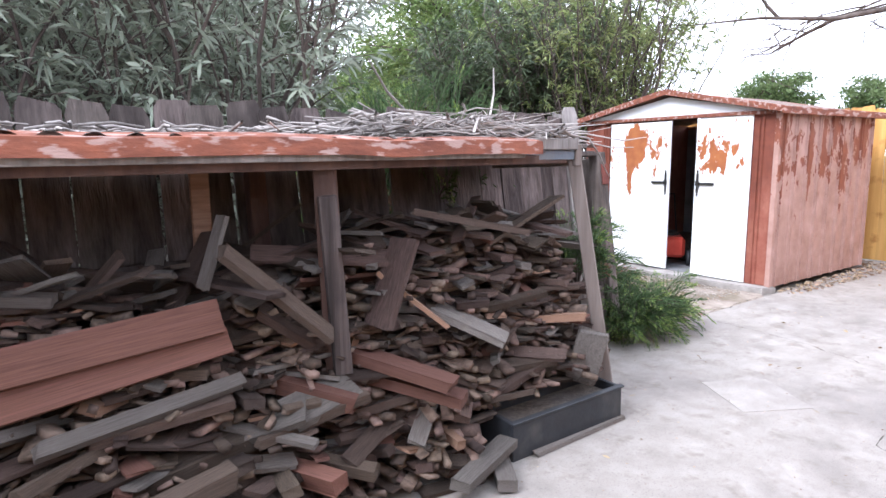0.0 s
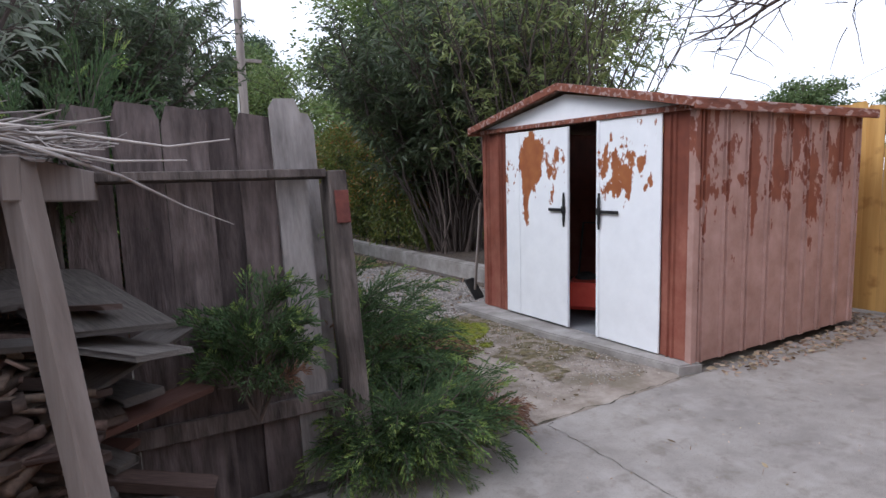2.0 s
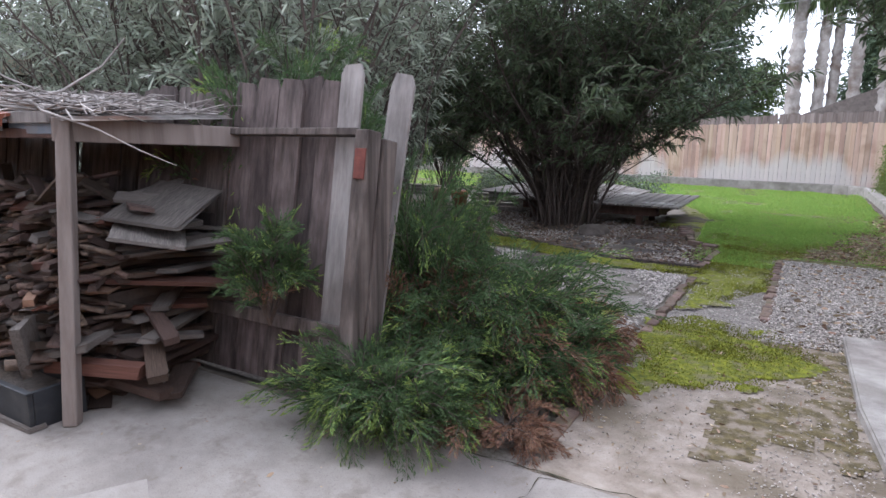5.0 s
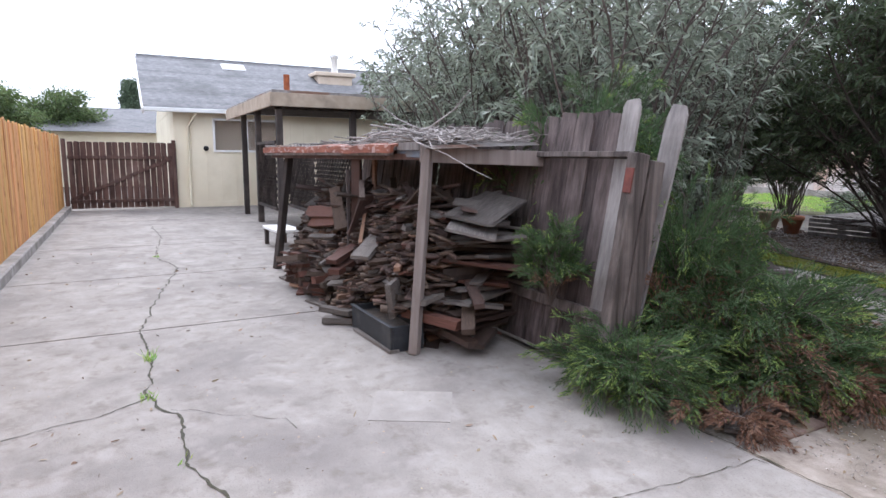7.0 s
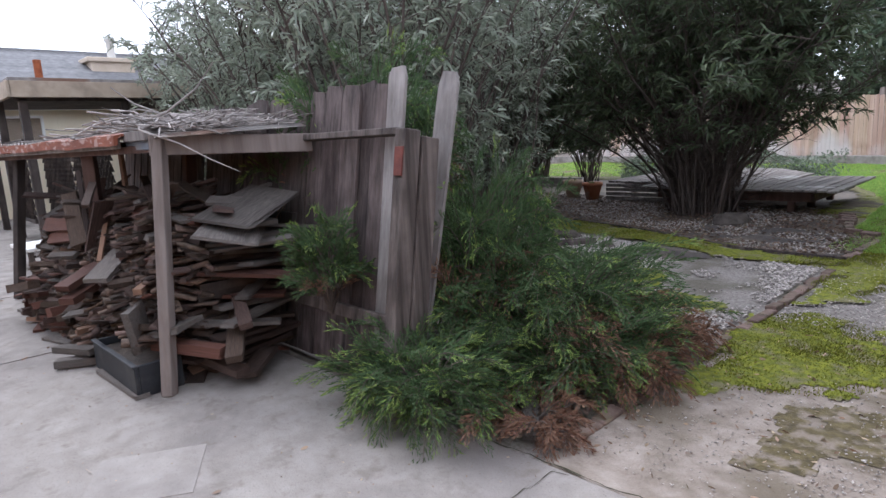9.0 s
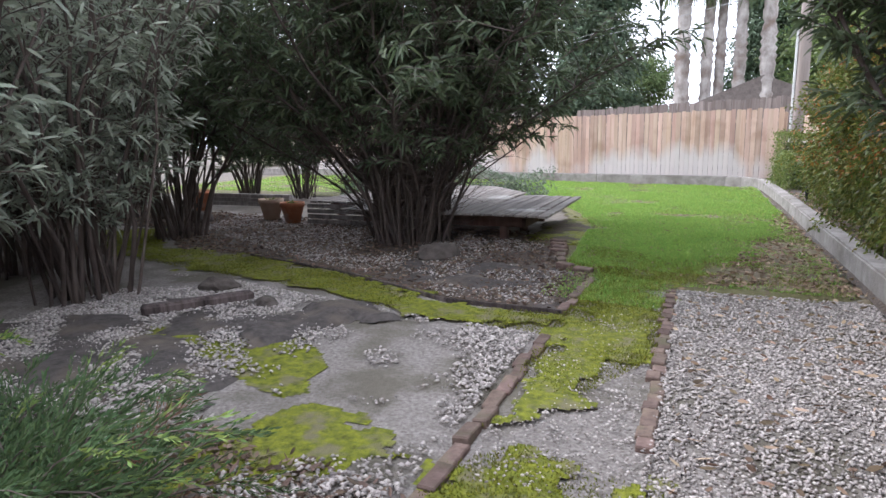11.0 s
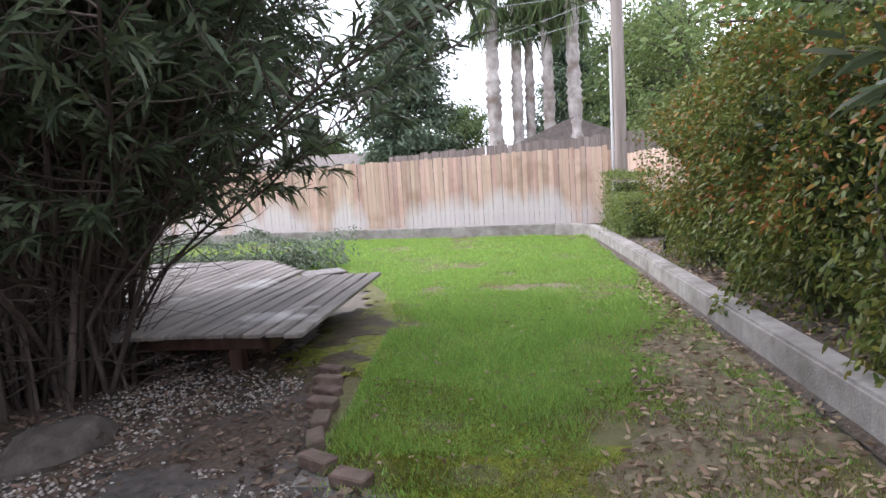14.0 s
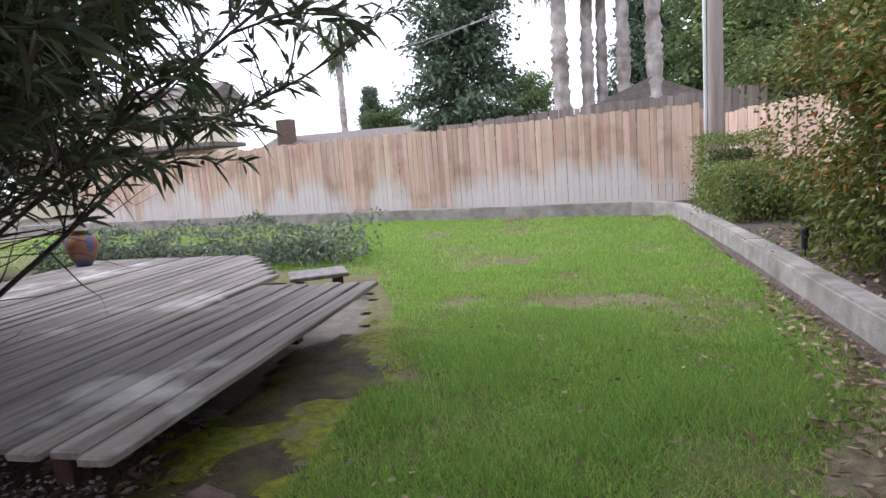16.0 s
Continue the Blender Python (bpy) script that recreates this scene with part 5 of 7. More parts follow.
# planter and scraps at the foot of the front post
planter = thing("planter_box", "black plastic trough full of twigs and offcuts", "planter", pose(0.02, 0.87, 0.0, 0, 0, 1))
bm = bmesh.new()
for args in ((-0.4, -0.14, 0.0, 0.42, -0.115, 0.2), (-0.4, 0.115, 0.0, 0.42, 0.14, 0.2), (-0.4, -0.115, 0.0, -0.375, 0.115, 0.2), (0.395, -0.115, 0.0, 0.42, 0.115, 0.2), (-0.375, -0.115, 0.0, 0.395, 0.115, 0.02)):
    box(*args, 0.004, bm)
part("trough", bm, PLASTIC, planter)
part("rim", box(-0.41, -0.15, 0.19, 0.43, -0.116, 0.205, 0.004), PLASTIC, planter)
part("fill", box(-0.37, -0.11, 0.02, 0.39, 0.11, 0.15), MULCH, planter, "soil and wood chips")
for i, (x, y, L, rz) in enumerate(((0.1, 0.745, 0.7, 3), (-0.75, 0.72, 0.3, -8), (-1.3, 0.68, 0.35, 15), (-1.9, 0.68, 0.3, -20), (-2.6, 0.7, 0.35, 8))):
    ob = new("ground_board", BOARDS[("grey", "plain", "grey", "red")[i % 4]][i % 4])
    ob.matrix_basis = pose(x, y, 0.014, 0, 0, rz) @ Matrix.Diagonal((L, 0.085, 0.022, 1))
    tagged(ob, "loose weathered board lying on the concrete", "board", group="loose boards")
ob = new("ground_board", BOARDS["grey"][0])
ob.matrix_basis = pose(2.34, 2.05, 0.05, 0, 8, -50) @ Matrix.Diagonal((0.5, 0.08, 0.025, 1))
tagged(ob, "pale weathered board under the juniper", "board", group="loose boards")


# ---------------------------------------------------------------- plants
def shrub(name, label, stems, height, spreadr, leaf, bark, seed, clusters=8, per=14, L=(0.09, 0.15), W=0.02, base_r=0.25, low=0.4, droop=0.35, arch=0.5, skirt=0.0, category="shrub", stem_r=0.022, twigs=0, wobble=0.045):
    """Many-stemmed shrub: arching stems that fork, with sprays of narrow leaves towards their ends."""
    r, rng = random.Random(seed), np.random.default_rng(seed)
    root = thing(name, label, category)
    paths, tips = [], []
    for s in range(stems):
        a = 2 * math.pi * s / stems + r.uniform(-0.3, 0.3)
        out = r.uniform(0.15, 1.0) ** 0.7
        h = height * r.uniform(0.72, 1.0) * (1 - 0.32 * out * arch)
        if r.random() < skirt:
            out, h = r.uniform(0.7, 1.05), height * r.uniform(0.42, 0.62)
        p = Vector((math.cos(a) * base_r * r.random(), math.sin(a) * base_r * r.random(), -0.02))
        end = Vector((math.cos(a) * spreadr * out, math.sin(a) * spreadr * out, h))
        pts = []
        thick = r.uniform(0.4, 1.25)
        bend = Vector((r.gauss(0, 0.2), r.gauss(0, 0.2), 0))
        for k in range(8):
            f = k / 7
            q = Vector((p.x + (end.x - p.x) * f ** 1.25, p.y + (end.y - p.y) * f ** 1.25, p.z + (end.z - p.z) * (f ** 0.85)))
            q += bend * math.sin(f * 3.1) + Vector((r.gauss(0, wobble), r.gauss(0, wobble), 0)) * min(1, k)
            pts.append((q, stem_r * thick * (1 - 0.8 * f) + 0.003))
        paths.append(pts)
        for c in range(twigs):
            i = r.choice((0, 1, 1, 2, 2, 3, 3, 4, 5))
            o = pts[i][0].lerp(pts[i + 1][0], r.random())
            d = Vector((r.gauss(0, 1), r.gauss(0, 1), r.uniform(-0.1, 1.4))).normalized()
            ln = r.uniform(0.35, 1.2)
            run_ = [(o, 0.0065 * r.uniform(0.5, 1.3))]
            for k in range(1, 5):
                d = (d + Vector((r.gauss(0, 0.25), r.gauss(0, 0.25), r.gauss(0.05, 0.2)))).normalized()
                run_.append((run_[-1][0] + d * ln / 4, 0.0055 * (1 - k / 5)))
            paths.append(run_)
        for c in range(clusters):
            f = low + (1 - low) * (c + r.random()) / clusters
            i = min(6, int(f * 7))
            o = pts[i][0].lerp(pts[i + 1][0], f * 7 - i)
            b = r.uniform(0, 6.28)
            d = Vector((math.cos(b), math.sin(b), r.uniform(-0.25, 0.75)))
            d = (d + (end - p).normalized() * 0.5).normalized()
            ln = r.uniform(0.25, 0.75) * (spreadr / 2.2) ** 0.5
            q1 = o + d * ln * 0.5 + Vector((0, 0, 0.03))
            q2 = o + d * ln + Vector((0, 0, -0.08 * ln))
            paths.append([(o, 0.007), (q1, 0.005), (q2, 0.003)])
            tips += [(q1, q2), (o, q1)]
    v, f = tubes(paths, 5)
    part("trunk", arrays("trunk", v, f, bark, smooth=True), bark, root, "many slender grey-brown stems")
    a = np.array([tuple(t[0]) for t in tips])
    b = np.array([tuple(t[1]) for t in tips])
    idx = np.repeat(np.arange(len(tips)), per)
    t = rng.random((len(idx), 1))
    base = a[idx] + (b - a)[idx] * (0.25 + 0.85 * t) + rng.normal(0, 0.015, (len(idx), 3))
    axis = (b - a)[idx]
    axis /= np.linalg.norm(axis, axis=1, keepdims=True) + 1e-9
    way = axis * 0.9 + rng.normal(0, 0.6, (len(idx), 3))
    n = len(idx)
    part("crown", leaves(base, way, rng.uniform(L[0], L[1], n), rng.uniform(0.7, 1.2, n) * W, rng.uniform(0.0, 1.0, n) * droop * 2, rng, leaf), leaf, root)
    return root


def at(x, y, z=0.0, rz=0.0, s=1.0, sz=None):
    return pose(x, y, z, 0, 0, rz) @ Matrix.Diagonal((s, s, sz or s, 1))


# the great oleander by the deck
ole = shrub("oleander", "large many-stemmed oleander shading the deck", 130, 4.8, 3.28, OLEANDER, BARK, 31, clusters=18, per=18, L=(0.1, 0.18), W=0.025, base_r=0.6, low=0.4, stem_r=0.022, skirt=0.24, twigs=24, wobble=0.07)
ole.matrix_basis = at(-0.1, 9.75, 0, 0, 1.0)
# grey-green shrubs behind the old fence
screen = shrub("screen_shrub", "tall grey-green oleander screen behind the fence", 46, 4.6, 1.9, OLEANDER_PALE, BARK, 32, clusters=14, per=11, L=(0.09, 0.16), W=0.024, base_r=0.5, low=0.15, stem_r=0.02)
screen.matrix_basis = at(-0.9, 4.0, 0, 10)
screen["group"] = "shrubs behind the old fence"
for x, y, rz, s in ((-2.8, 4.1, 80, 1.02), (-4.7, 4.4, 150, 0.98), (-6.6, 4.6, 220, 0.85), (-3.4, 6.4, 300, 1.1), (-1.6, 6.0, 30, 0.95), (-6.0, 7.0, 30, 1.0)):
    copy_thing(screen, at(x, y, 0, rz, s))
dark = shrub("oleander", "dark green oleander with drooping leaves", 44, 4.6, 2.1, OLEANDER, BARK, 33, clusters=18, per=13, L=(0.1, 0.18), W=0.028, base_r=0.4, low=0.3, stem_r=0.022, skirt=0.18)
dark.matrix_basis = at(-3.6, 9.0, 0, 40, 1.05)
dark["group"] = "dark oleanders"
for x, y, rz, s in ((6.1, 7.6, 10, 1.0), (5.7, 7.5, 290, 0.98), (-6.2, 8.6, 140, 1.0), (-9.0, 6.6, 10, 1.1), (-8.6, 12.6, 240, 1.0), (-11.5, 11.0, 30, 1.1), (-5.6, 14.9, 100, 0.7), (-7.6, 15.2, 200, 0.75), (-6.6, 10.4, 200, 1.1), (-9.5, 9.6, 90, 1.15)):
    copy_thing(dark, at(x, y, (0.2 if y < 8.5 else 0.55) if x > 0 else 0.0, rz, s, s * (1.2 if x > 5 and y < 7 else 0.95)))


# these shrubs take the leaf copy with sunlight painted into it
light = shrub("oleander", "tall airy yellow-green oleander behind the shed, sunlight put into its leaf colour", 46, 5.4, 2.1, OLEANDER_LIGHT, BARK, 34, clusters=9, per=9, L=(0.1, 0.17), W=0.024, base_r=0.5, low=0.3, stem_r=0.02)
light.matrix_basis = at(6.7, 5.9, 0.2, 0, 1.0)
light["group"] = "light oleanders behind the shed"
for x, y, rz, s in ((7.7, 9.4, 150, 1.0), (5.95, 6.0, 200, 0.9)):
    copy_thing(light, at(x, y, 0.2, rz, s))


# junipers: limbs carrying feathery plumes of scale leaves
def juniper(name, label, limbs, plumes, rx, ry, h, seed, dry=0.0, rise=0.5, plume=0.3, size=1.0, shoots=0.35):
    r, rng = random.Random(seed), np.random.default_rng(seed)
    root = thing(name, label, "juniper")
    stems = []
    green, fresh, brown = [], [], []
    for s in range(limbs):
        a = 2 * math.pi * (s * 0.618) + r.uniform(-0.25, 0.25)
        f = 0.3 + 0.7 * ((s + 0.5) / limbs) ** 0.6
        end = Vector((math.cos(a) * rx * f, math.sin(a) * ry * f, h * (1 - 0.8 * f * f) * r.uniform(0.7, 1.1) + 0.06))
        mid = Vector((end.x * 0.5, end.y * 0.5, end.z * (0.4 + rise * 0.5)))
        line = [Vector((0, 0, 0.0)).lerp(mid, k / 3) for k in range(3)] + [mid.lerp(end, k / 3) for k in range(4)]
        stems.append([(p, 0.012 * (1 - k / 7.5)) for k, p in enumerate(line)])
        out = Vector((math.cos(a), math.sin(a), 0.0))
        for q in range(plumes):
            g = 0.3 + 0.7 * (q + r.random()) / plumes
            i = min(5, int(g * 6))
            o = line[i].lerp(line[i + 1], g * 6 - i)
            b = a + r.gauss(0, 0.75)
            d = Vector((math.cos(b), math.sin(b), r.gauss(rise, 0.4))).normalized()
            L = plume * r.uniform(0.6, 1.3)
            bow = r.uniform(0.0, 0.4) * L
            pts = [o + d * L * k / 5 + Vector((0, 0, 0.12 * L * math.sin(k / 5 * 3.1) - bow * (k / 5) ** 2)) for k in range(6)]
            stems.append([(p, 0.004 * (1 - k / 6.5)) for k, p in enumerate(pts)])
            side = d.cross(Vector((r.gauss(0, 0.35), r.gauss(0, 0.35), 1))).normalized()
            up = side.cross(d)
            dead = r.random() < dry and (dry > 0.9 or pts[3].z < h * 0.55)
            young = r.random() < shoots
            for k in range(20):
                u = 0.06 + 0.94 * k / 20
                i2 = min(4, int(u * 5))
                p = pts[i2].lerp(pts[i2 + 1], u * 5 - i2)
                ahead = (pts[i2 + 1] - pts[i2]).normalized()
                w = (ahead + side * (1 if k % 2 else -1) * r.uniform(0.45, 0.8) * (1.1 - 0.6 * u) + up * r.gauss(0.08, 0.16)).normalized()
                ln = L * 0.36 * (1.05 - u) ** 0.7 * r.uniform(0.7, 1.25) + 0.025
                m_ = max(4, int(ln / (0.0085 * size)))
                across = w.cross(up).normalized()
                for t in range(m_):
                    target = brown if dead else (fresh if young and u > 0.55 and t > m_ * 0.35 else green)
                    e = (1 if t % 2 else -1) * 0.28
                    target.append((p + w * ln * t / m_ + Vector((0, 0, -0.12 * ln * (t / m_) ** 2)), w + across * e * r.uniform(0.5, 1.2) + up * r.gauss(0, 0.2)))
    v, f = tubes(stems, 4)
    part("trunk", arrays("trunk", v, f, BARK), BARK, root)
    for nm, data, m_, lab in (("foliage", green, JUNIPER, "feathery green sprays"), ("young_foliage", fresh, JUNIPER_TIP, "lighter green shoot tips"), ("dead_foliage", brown, JUNIPER_DRY, "brown dead sprays")):
        if not data:
            continue
        b = np.array([tuple(q[0]) for q in data])
        w = np.array([tuple(q[1]) for q in data])
        n = len(b)
        part(nm, leaves(b, w, rng.uniform(0.02, 0.032, n) * size, rng.uniform(0.0045, 0.007, n) * size, rng.uniform(-0.1, 0.15, n), rng, m_, nm, True), m_, root, lab)
    return root


j1 = juniper("juniper", "spreading green juniper with light shoot tips beside the slab", 24, 8, 0.48, 0.32, 0.34, 51, dry=0.03, rise=0.35, plume=0.3, shoots=0.7)
j1.matrix_basis = at(1.9, 1.75, 0)
j2 = juniper("juniper", "dark green spreading juniper behind the fence end", 30, 11, 0.7, 0.8, 0.72, 52, dry=0.3, rise=0.35, plume=0.46, size=1.15)
j2.matrix_basis = at(1.85, 2.9, 0)
j3 = juniper("juniper", "small grey-green juniper growing through the old fence", 12, 8, 0.2, 0.15, 0.4, 53, dry=0.25, rise=1.1, plume=0.24)
j3.matrix_basis = at(1.1, 1.7, 0.42, 0, 1.0, 1.1)
j4 = copy_thing(j2, at(0.35, 2.6, 0.5, 100, 0.8, 2.05))
j5 = copy_thing(j2, at(1.35, 2.75, 0.0, 200, 0.75, 1.7))
j6 = copy_thing(j1, at(2.3, 2.6, 0.0, 60, 1.0, 0.9))
j8 = copy_thing(j1, at(1.72, 1.72, 0.02, 140, 0.62, 0.85))
j7 = juniper("juniper", "dead brown juniper sprays at the slab edge", 9, 7, 0.3, 0.24, 0.09, 54, dry=1.0, rise=0.02, plume=0.2)
j7.matrix_basis = at(2.38, 2.0, 0)
copy_thing(j7, at(2.5, 2.75, 0.05, 110, 1.1, 1.3))
copy_thing(j7, at(2.42, 3.4, 0.02, 200, 0.9, 1.2))


# leafy hedges: outer shell of leaves over a twiggy core
def hedge(name, label, x0, y0, z0, x1, y1, z1, count, leaf, seed, L=(0.03, 0.055), W=0.025, lump=0.12, core=NANDINA_DARK, inset=0.2, category="hedge"):
    rng = np.random.default_rng(seed)
    root = thing(name, label, category)
    s = rng.random((count, 3))
    ax = rng.choice(3, count, p=[0.4, 0.28, 0.32])
    for k in range(3):
        pick = ax == k
        s[pick, k] = np.where(rng.random(pick.sum()) < (0.62 if k != 2 else 0.0), 0.0, 1.0)
    s += rng.normal(0, 1, s.shape) * np.array([0.06, 0.025, 0.04])
    b = np.array([x0, y0, z0]) + s * np.array([x1 - x0, y1 - y0, z1 - z0])
    off = np.array([[noise.noise((p[0] * 1.6, p[1] * 1.6, p[2] * 1.6 + seed)), noise.noise((p[0] * 1.6 + 9, p[1] * 1.6, p[2] * 1.6)), noise.noise((p[0] * 1.3, p[1] * 1.3 + 5, p[2]))] for p in b])
    b = b + off * lump * 2
    b[:, 2] = np.maximum(b[:, 2], z0 + 0.01)
    c = np.array([(x0 + x1) / 2, (y0 + y1) / 2, (z0 + z1) / 2])
    way = (b - c) / np.array([x1 - x0, y1 - y0, z1 - z0]) + rng.normal(0, 0.6, b.shape)
    part("foliage", leaves(b, way, rng.uniform(L[0], L[1], count), rng.uniform(0.7, 1.2, count) * W, rng.uniform(0, 0.6, count), rng, leaf, "foliage"), leaf, root)
    if leaf is NANDINA:
        pick = rng.random(count) < np.clip(0.16 + 0.14 * off[:, 1] * 3, 0, 0.4) * (b[:, 2] > 0.9)
        b3_ = b[pick] + rng.normal(0, 0.03, (pick.sum(), 3))
        n3 = len(b3_)
        part("red_foliage", leaves(b3_, way[pick] + rng.normal(0, 0.4, b3_.shape), rng.uniform(L[0], L[1], n3), rng.uniform(0.7, 1.2, n3) * W, rng.uniform(0, 0.6, n3), rng, NANDINA_RED, "red"), NANDINA_RED, root, "orange-red leaf tips")
    # inner leaves; the default core colour has the shade of the interior painted in
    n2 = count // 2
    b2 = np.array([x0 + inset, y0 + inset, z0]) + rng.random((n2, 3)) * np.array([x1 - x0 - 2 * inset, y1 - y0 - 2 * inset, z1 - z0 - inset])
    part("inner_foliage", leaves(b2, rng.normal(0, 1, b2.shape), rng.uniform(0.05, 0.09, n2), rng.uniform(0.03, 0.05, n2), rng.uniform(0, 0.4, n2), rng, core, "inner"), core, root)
    r = random.Random(seed)
    paths = []
    for i in range(int((y1 - y0) * 9)):
        x, y = r.uniform(x0 + 0.15, x1 - 0.15), r.uniform(y0 + 0.1, y1 - 0.1)
        paths.append([((x, y, z0), 0.012), ((x + r.gauss(0, 0.1), y + r.gauss(0, 0.1), (z0 + z1) / 2), 0.009), ((x + r.gauss(0, 0.2), y + r.gauss(0, 0.2), z1 * 0.93), 0.004)])
    v, f = tubes(paths, 4)
    part("trunk", arrays("trunk", v, f, BARK), BARK, root)
    return root


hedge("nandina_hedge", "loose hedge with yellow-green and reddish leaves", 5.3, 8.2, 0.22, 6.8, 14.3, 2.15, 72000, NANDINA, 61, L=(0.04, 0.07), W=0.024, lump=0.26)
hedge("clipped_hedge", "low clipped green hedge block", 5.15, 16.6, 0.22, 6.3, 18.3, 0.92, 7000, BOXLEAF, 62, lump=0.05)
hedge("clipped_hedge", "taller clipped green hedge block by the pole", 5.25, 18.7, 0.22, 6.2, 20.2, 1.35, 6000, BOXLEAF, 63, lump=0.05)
hedge("sage_shrub", "low grey-green shrub beside the deck", -4.6, 15.7, 0.0, -0.15, 16.7, 0.52, 6200, SAGE, 64, L=(0.05, 0.09), W=0.035, lump=0.16, core=SAGE, category="shrub")


# ---------------------------------------------------------------- deck
DB = bpy.data.meshes.new("deck_board")
b_ = box(-0.064, 0, -0.035, 0.064, 1, 0, 0.006)
b_.to_mesh(DB)
b_.free()
DB.materials.append(DECKWOOD)


def deck(label, x0, x1, starts, ends, z, sag):
    """Planks along y from y0 to where ends(i) says, on joists and short legs."""
    root = thing("garden_deck", label, "deck")
    r = random.Random(int(x1 * 100))
    n = int((x1 - x0) / 0.146)
    for i in range(n):
        x = x1 - 0.07 - i * 0.146
        ob = new("deck_board", DB)
        ob.parent = root
        ya, yb = starts(i) + r.uniform(-0.025, 0.025), ends(i) + r.uniform(-0.02, 0.02)
        ob.matrix_basis = pose(x, ya, z + r.uniform(-0.004, 0.004), -0.5 if i < sag else 0, r.uniform(-1.2, 1.2), 2.6 + r.uniform(-0.2, 0.2)) @ Matrix.Diagonal((1, yb - ya, 1, 1))
    for y, xa, xb in ((10.2, -1.1, 1.4), (11.2, x0 + 0.1, 1.4), (12.3, x0 + 0.1, 1.4), (13.9, x0 + 0.1, -0.3)):
        part("joist", box(xa, y - 0.04, z - 0.23, xb, y + 0.04, z - 0.085, 0.004), DARKWOOD, root)
        for x in (xa + 0.2, (xa + xb) / 2, xb - 0.3):
            part("leg", box(x - 0.05, y - 0.05, -0.02, x + 0.05, y + 0.05, z - 0.23, 0.004), DARKWOOD, root)
    part("edge_beam", box(1.42, 9.95, z - 0.2, 1.47, 12.3, z - 0.085, 0.004), DARKWOOD, root)
    return root


deck("long weathered grey plank deck, sagging along one edge", -2.45, 1.83, lambda i: 9.7 if i < 21 else 10.62, lambda i: 12.68 - 0.012 * i if i < 7 else min(13.0 + 0.2 * (i - 7), 14.3), 0.41, 7)
lowdeck = thing("timber_screen", "slatted grey timber skirt in front of the deck", "skirt")
for z in (0.04, 0.125, 0.21, 0.295):
    part("front_slat", box(-2.42, 10.57, z, -1.2, 10.595, z + 0.07, 0.004), PALEWOOD, lowdeck)
planter2 = thing("timber_edging", "low stacked grey timbers beyond the pots", "edging", pose(-5.6, 12.75, 0))
for z in (0.02, 0.11, 0.2):
    part("timber", box(-1.2, -0.05, z, 1.2, 0.05, z + 0.08, 0.006), PALEWOOD, planter2)
steps_ = thing("deck_step", "pale timber step beside the deck", "step", pose(0.55, 13.95, 0, 0, 0, 30))
part("tread", box(-0.3, -0.25, 0.2, 0.3, 0.25, 0.24, 0.006), PALEWOOD, steps_)
for x in (-0.2, 0.2):
    part("support", box(x - 0.04, -0.2, 0, x + 0.04, 0.2, 0.2, 0.004), DARKWOOD, steps_)

vase = thing("clay_vase", "tall brown glazed clay jar on the deck", "vase", pose(-2.35, 13.9, 0.415) @ Matrix.Diagonal((0.8, 0.8, 0.8, 1)))
part("body", lathe([(0.1, 0), (0.17, 0.12), (0.22, 0.3), (0.19, 0.42), (0.12, 0.48), (0.14, 0.52), (0.12, 0.52), (0.1, 0.47), (0.0, 0.3)]), VASE, vase)


def flowerpot(x, y, h, material, label, plant=True):
    root = thing("flower_pot", label, "flower pot", pose(x, y, 0), group="pots beside the deck")
    k = h / 0.3
    part("pot", lathe([(0.1 * k, 0), (0.16 * k, 0.24 * k), (0.175 * k, 0.24 * k), (0.175 * k, 0.3 * k), (0.15 * k, 0.3 * k), (0.14 * k, 0.24 * k), (0.0, 0.24 * k)]), material, root)
    if plant:
        rng = np.random.default_rng(int(abs(x) * 100))
        n = 60
        b = np.column_stack([rng.normal(0, 0.04, n), rng.normal(0, 0.04, n), np.full(n, h * 0.8)])
        w = np.column_stack([rng.normal(0, 0.6, n), rng.normal(0, 0.6, n), np.ones(n)])
        part("plant", leaves(b, w, rng.uniform(0.1, 0.2, n), rng.uniform(0.015, 0.03, n), rng.uniform(0.2, 0.8, n), rng, BOXLEAF, "plant"), BOXLEAF, root, "small green pot plant")
    return root


flowerpot(-2.85, 10.75, 0.36, CLAY, "terracotta flower pot with a small plant")
flowerpot(-3.5, 11.0, 0.38, PALECLAY, "pale clay flower pot with a small plant")
flowerpot(-6.05, 11.9, 0.42, CLAY, "terracotta flower pot beside the timbers")


def rock(x, y, z, s, seed, label="rounded grey rock in the mulch"):
    bm = bmesh.new()
    bmesh.ops.create_icosphere(bm, subdivisions=3, radius=1)
    for v in bm.verts:
        v.co *= 1 + 0.28 * noise.noise(v.co * 1.4 + Vector((seed, 0, 0))) + 0.06 * noise.noise(v.co * 5)
    ob = part("rock", bm, ROCK, m=pose(x, y, z, 0, 0, seed * 40) @ Matrix.Diagonal((s, s * 0.75, s * 0.5, 1)))
    return tagged(ob, label, "rock", group="garden rocks")


rock(-4.6, 10.4, 0.06, 0.22, 1)
rock(-5.6, 10.75, 0.06, 0.3, 6)
rock(0.75, 8.75, 0.03, 0.3, 2)
rock(1.0, 6.25, 0.01, 0.09, 3)
rock(0.2, 6.3, 0.01, 0.12, 4)
rock(-0.6, 6.6, 0.03, 0.18, 5)


# edging: timber, then bricks
edging = thing("bed_edging", "worn half-buried brick and timber edging along the path", "edging", kind="structure")
eb = bpy.data.meshes.new("brick")
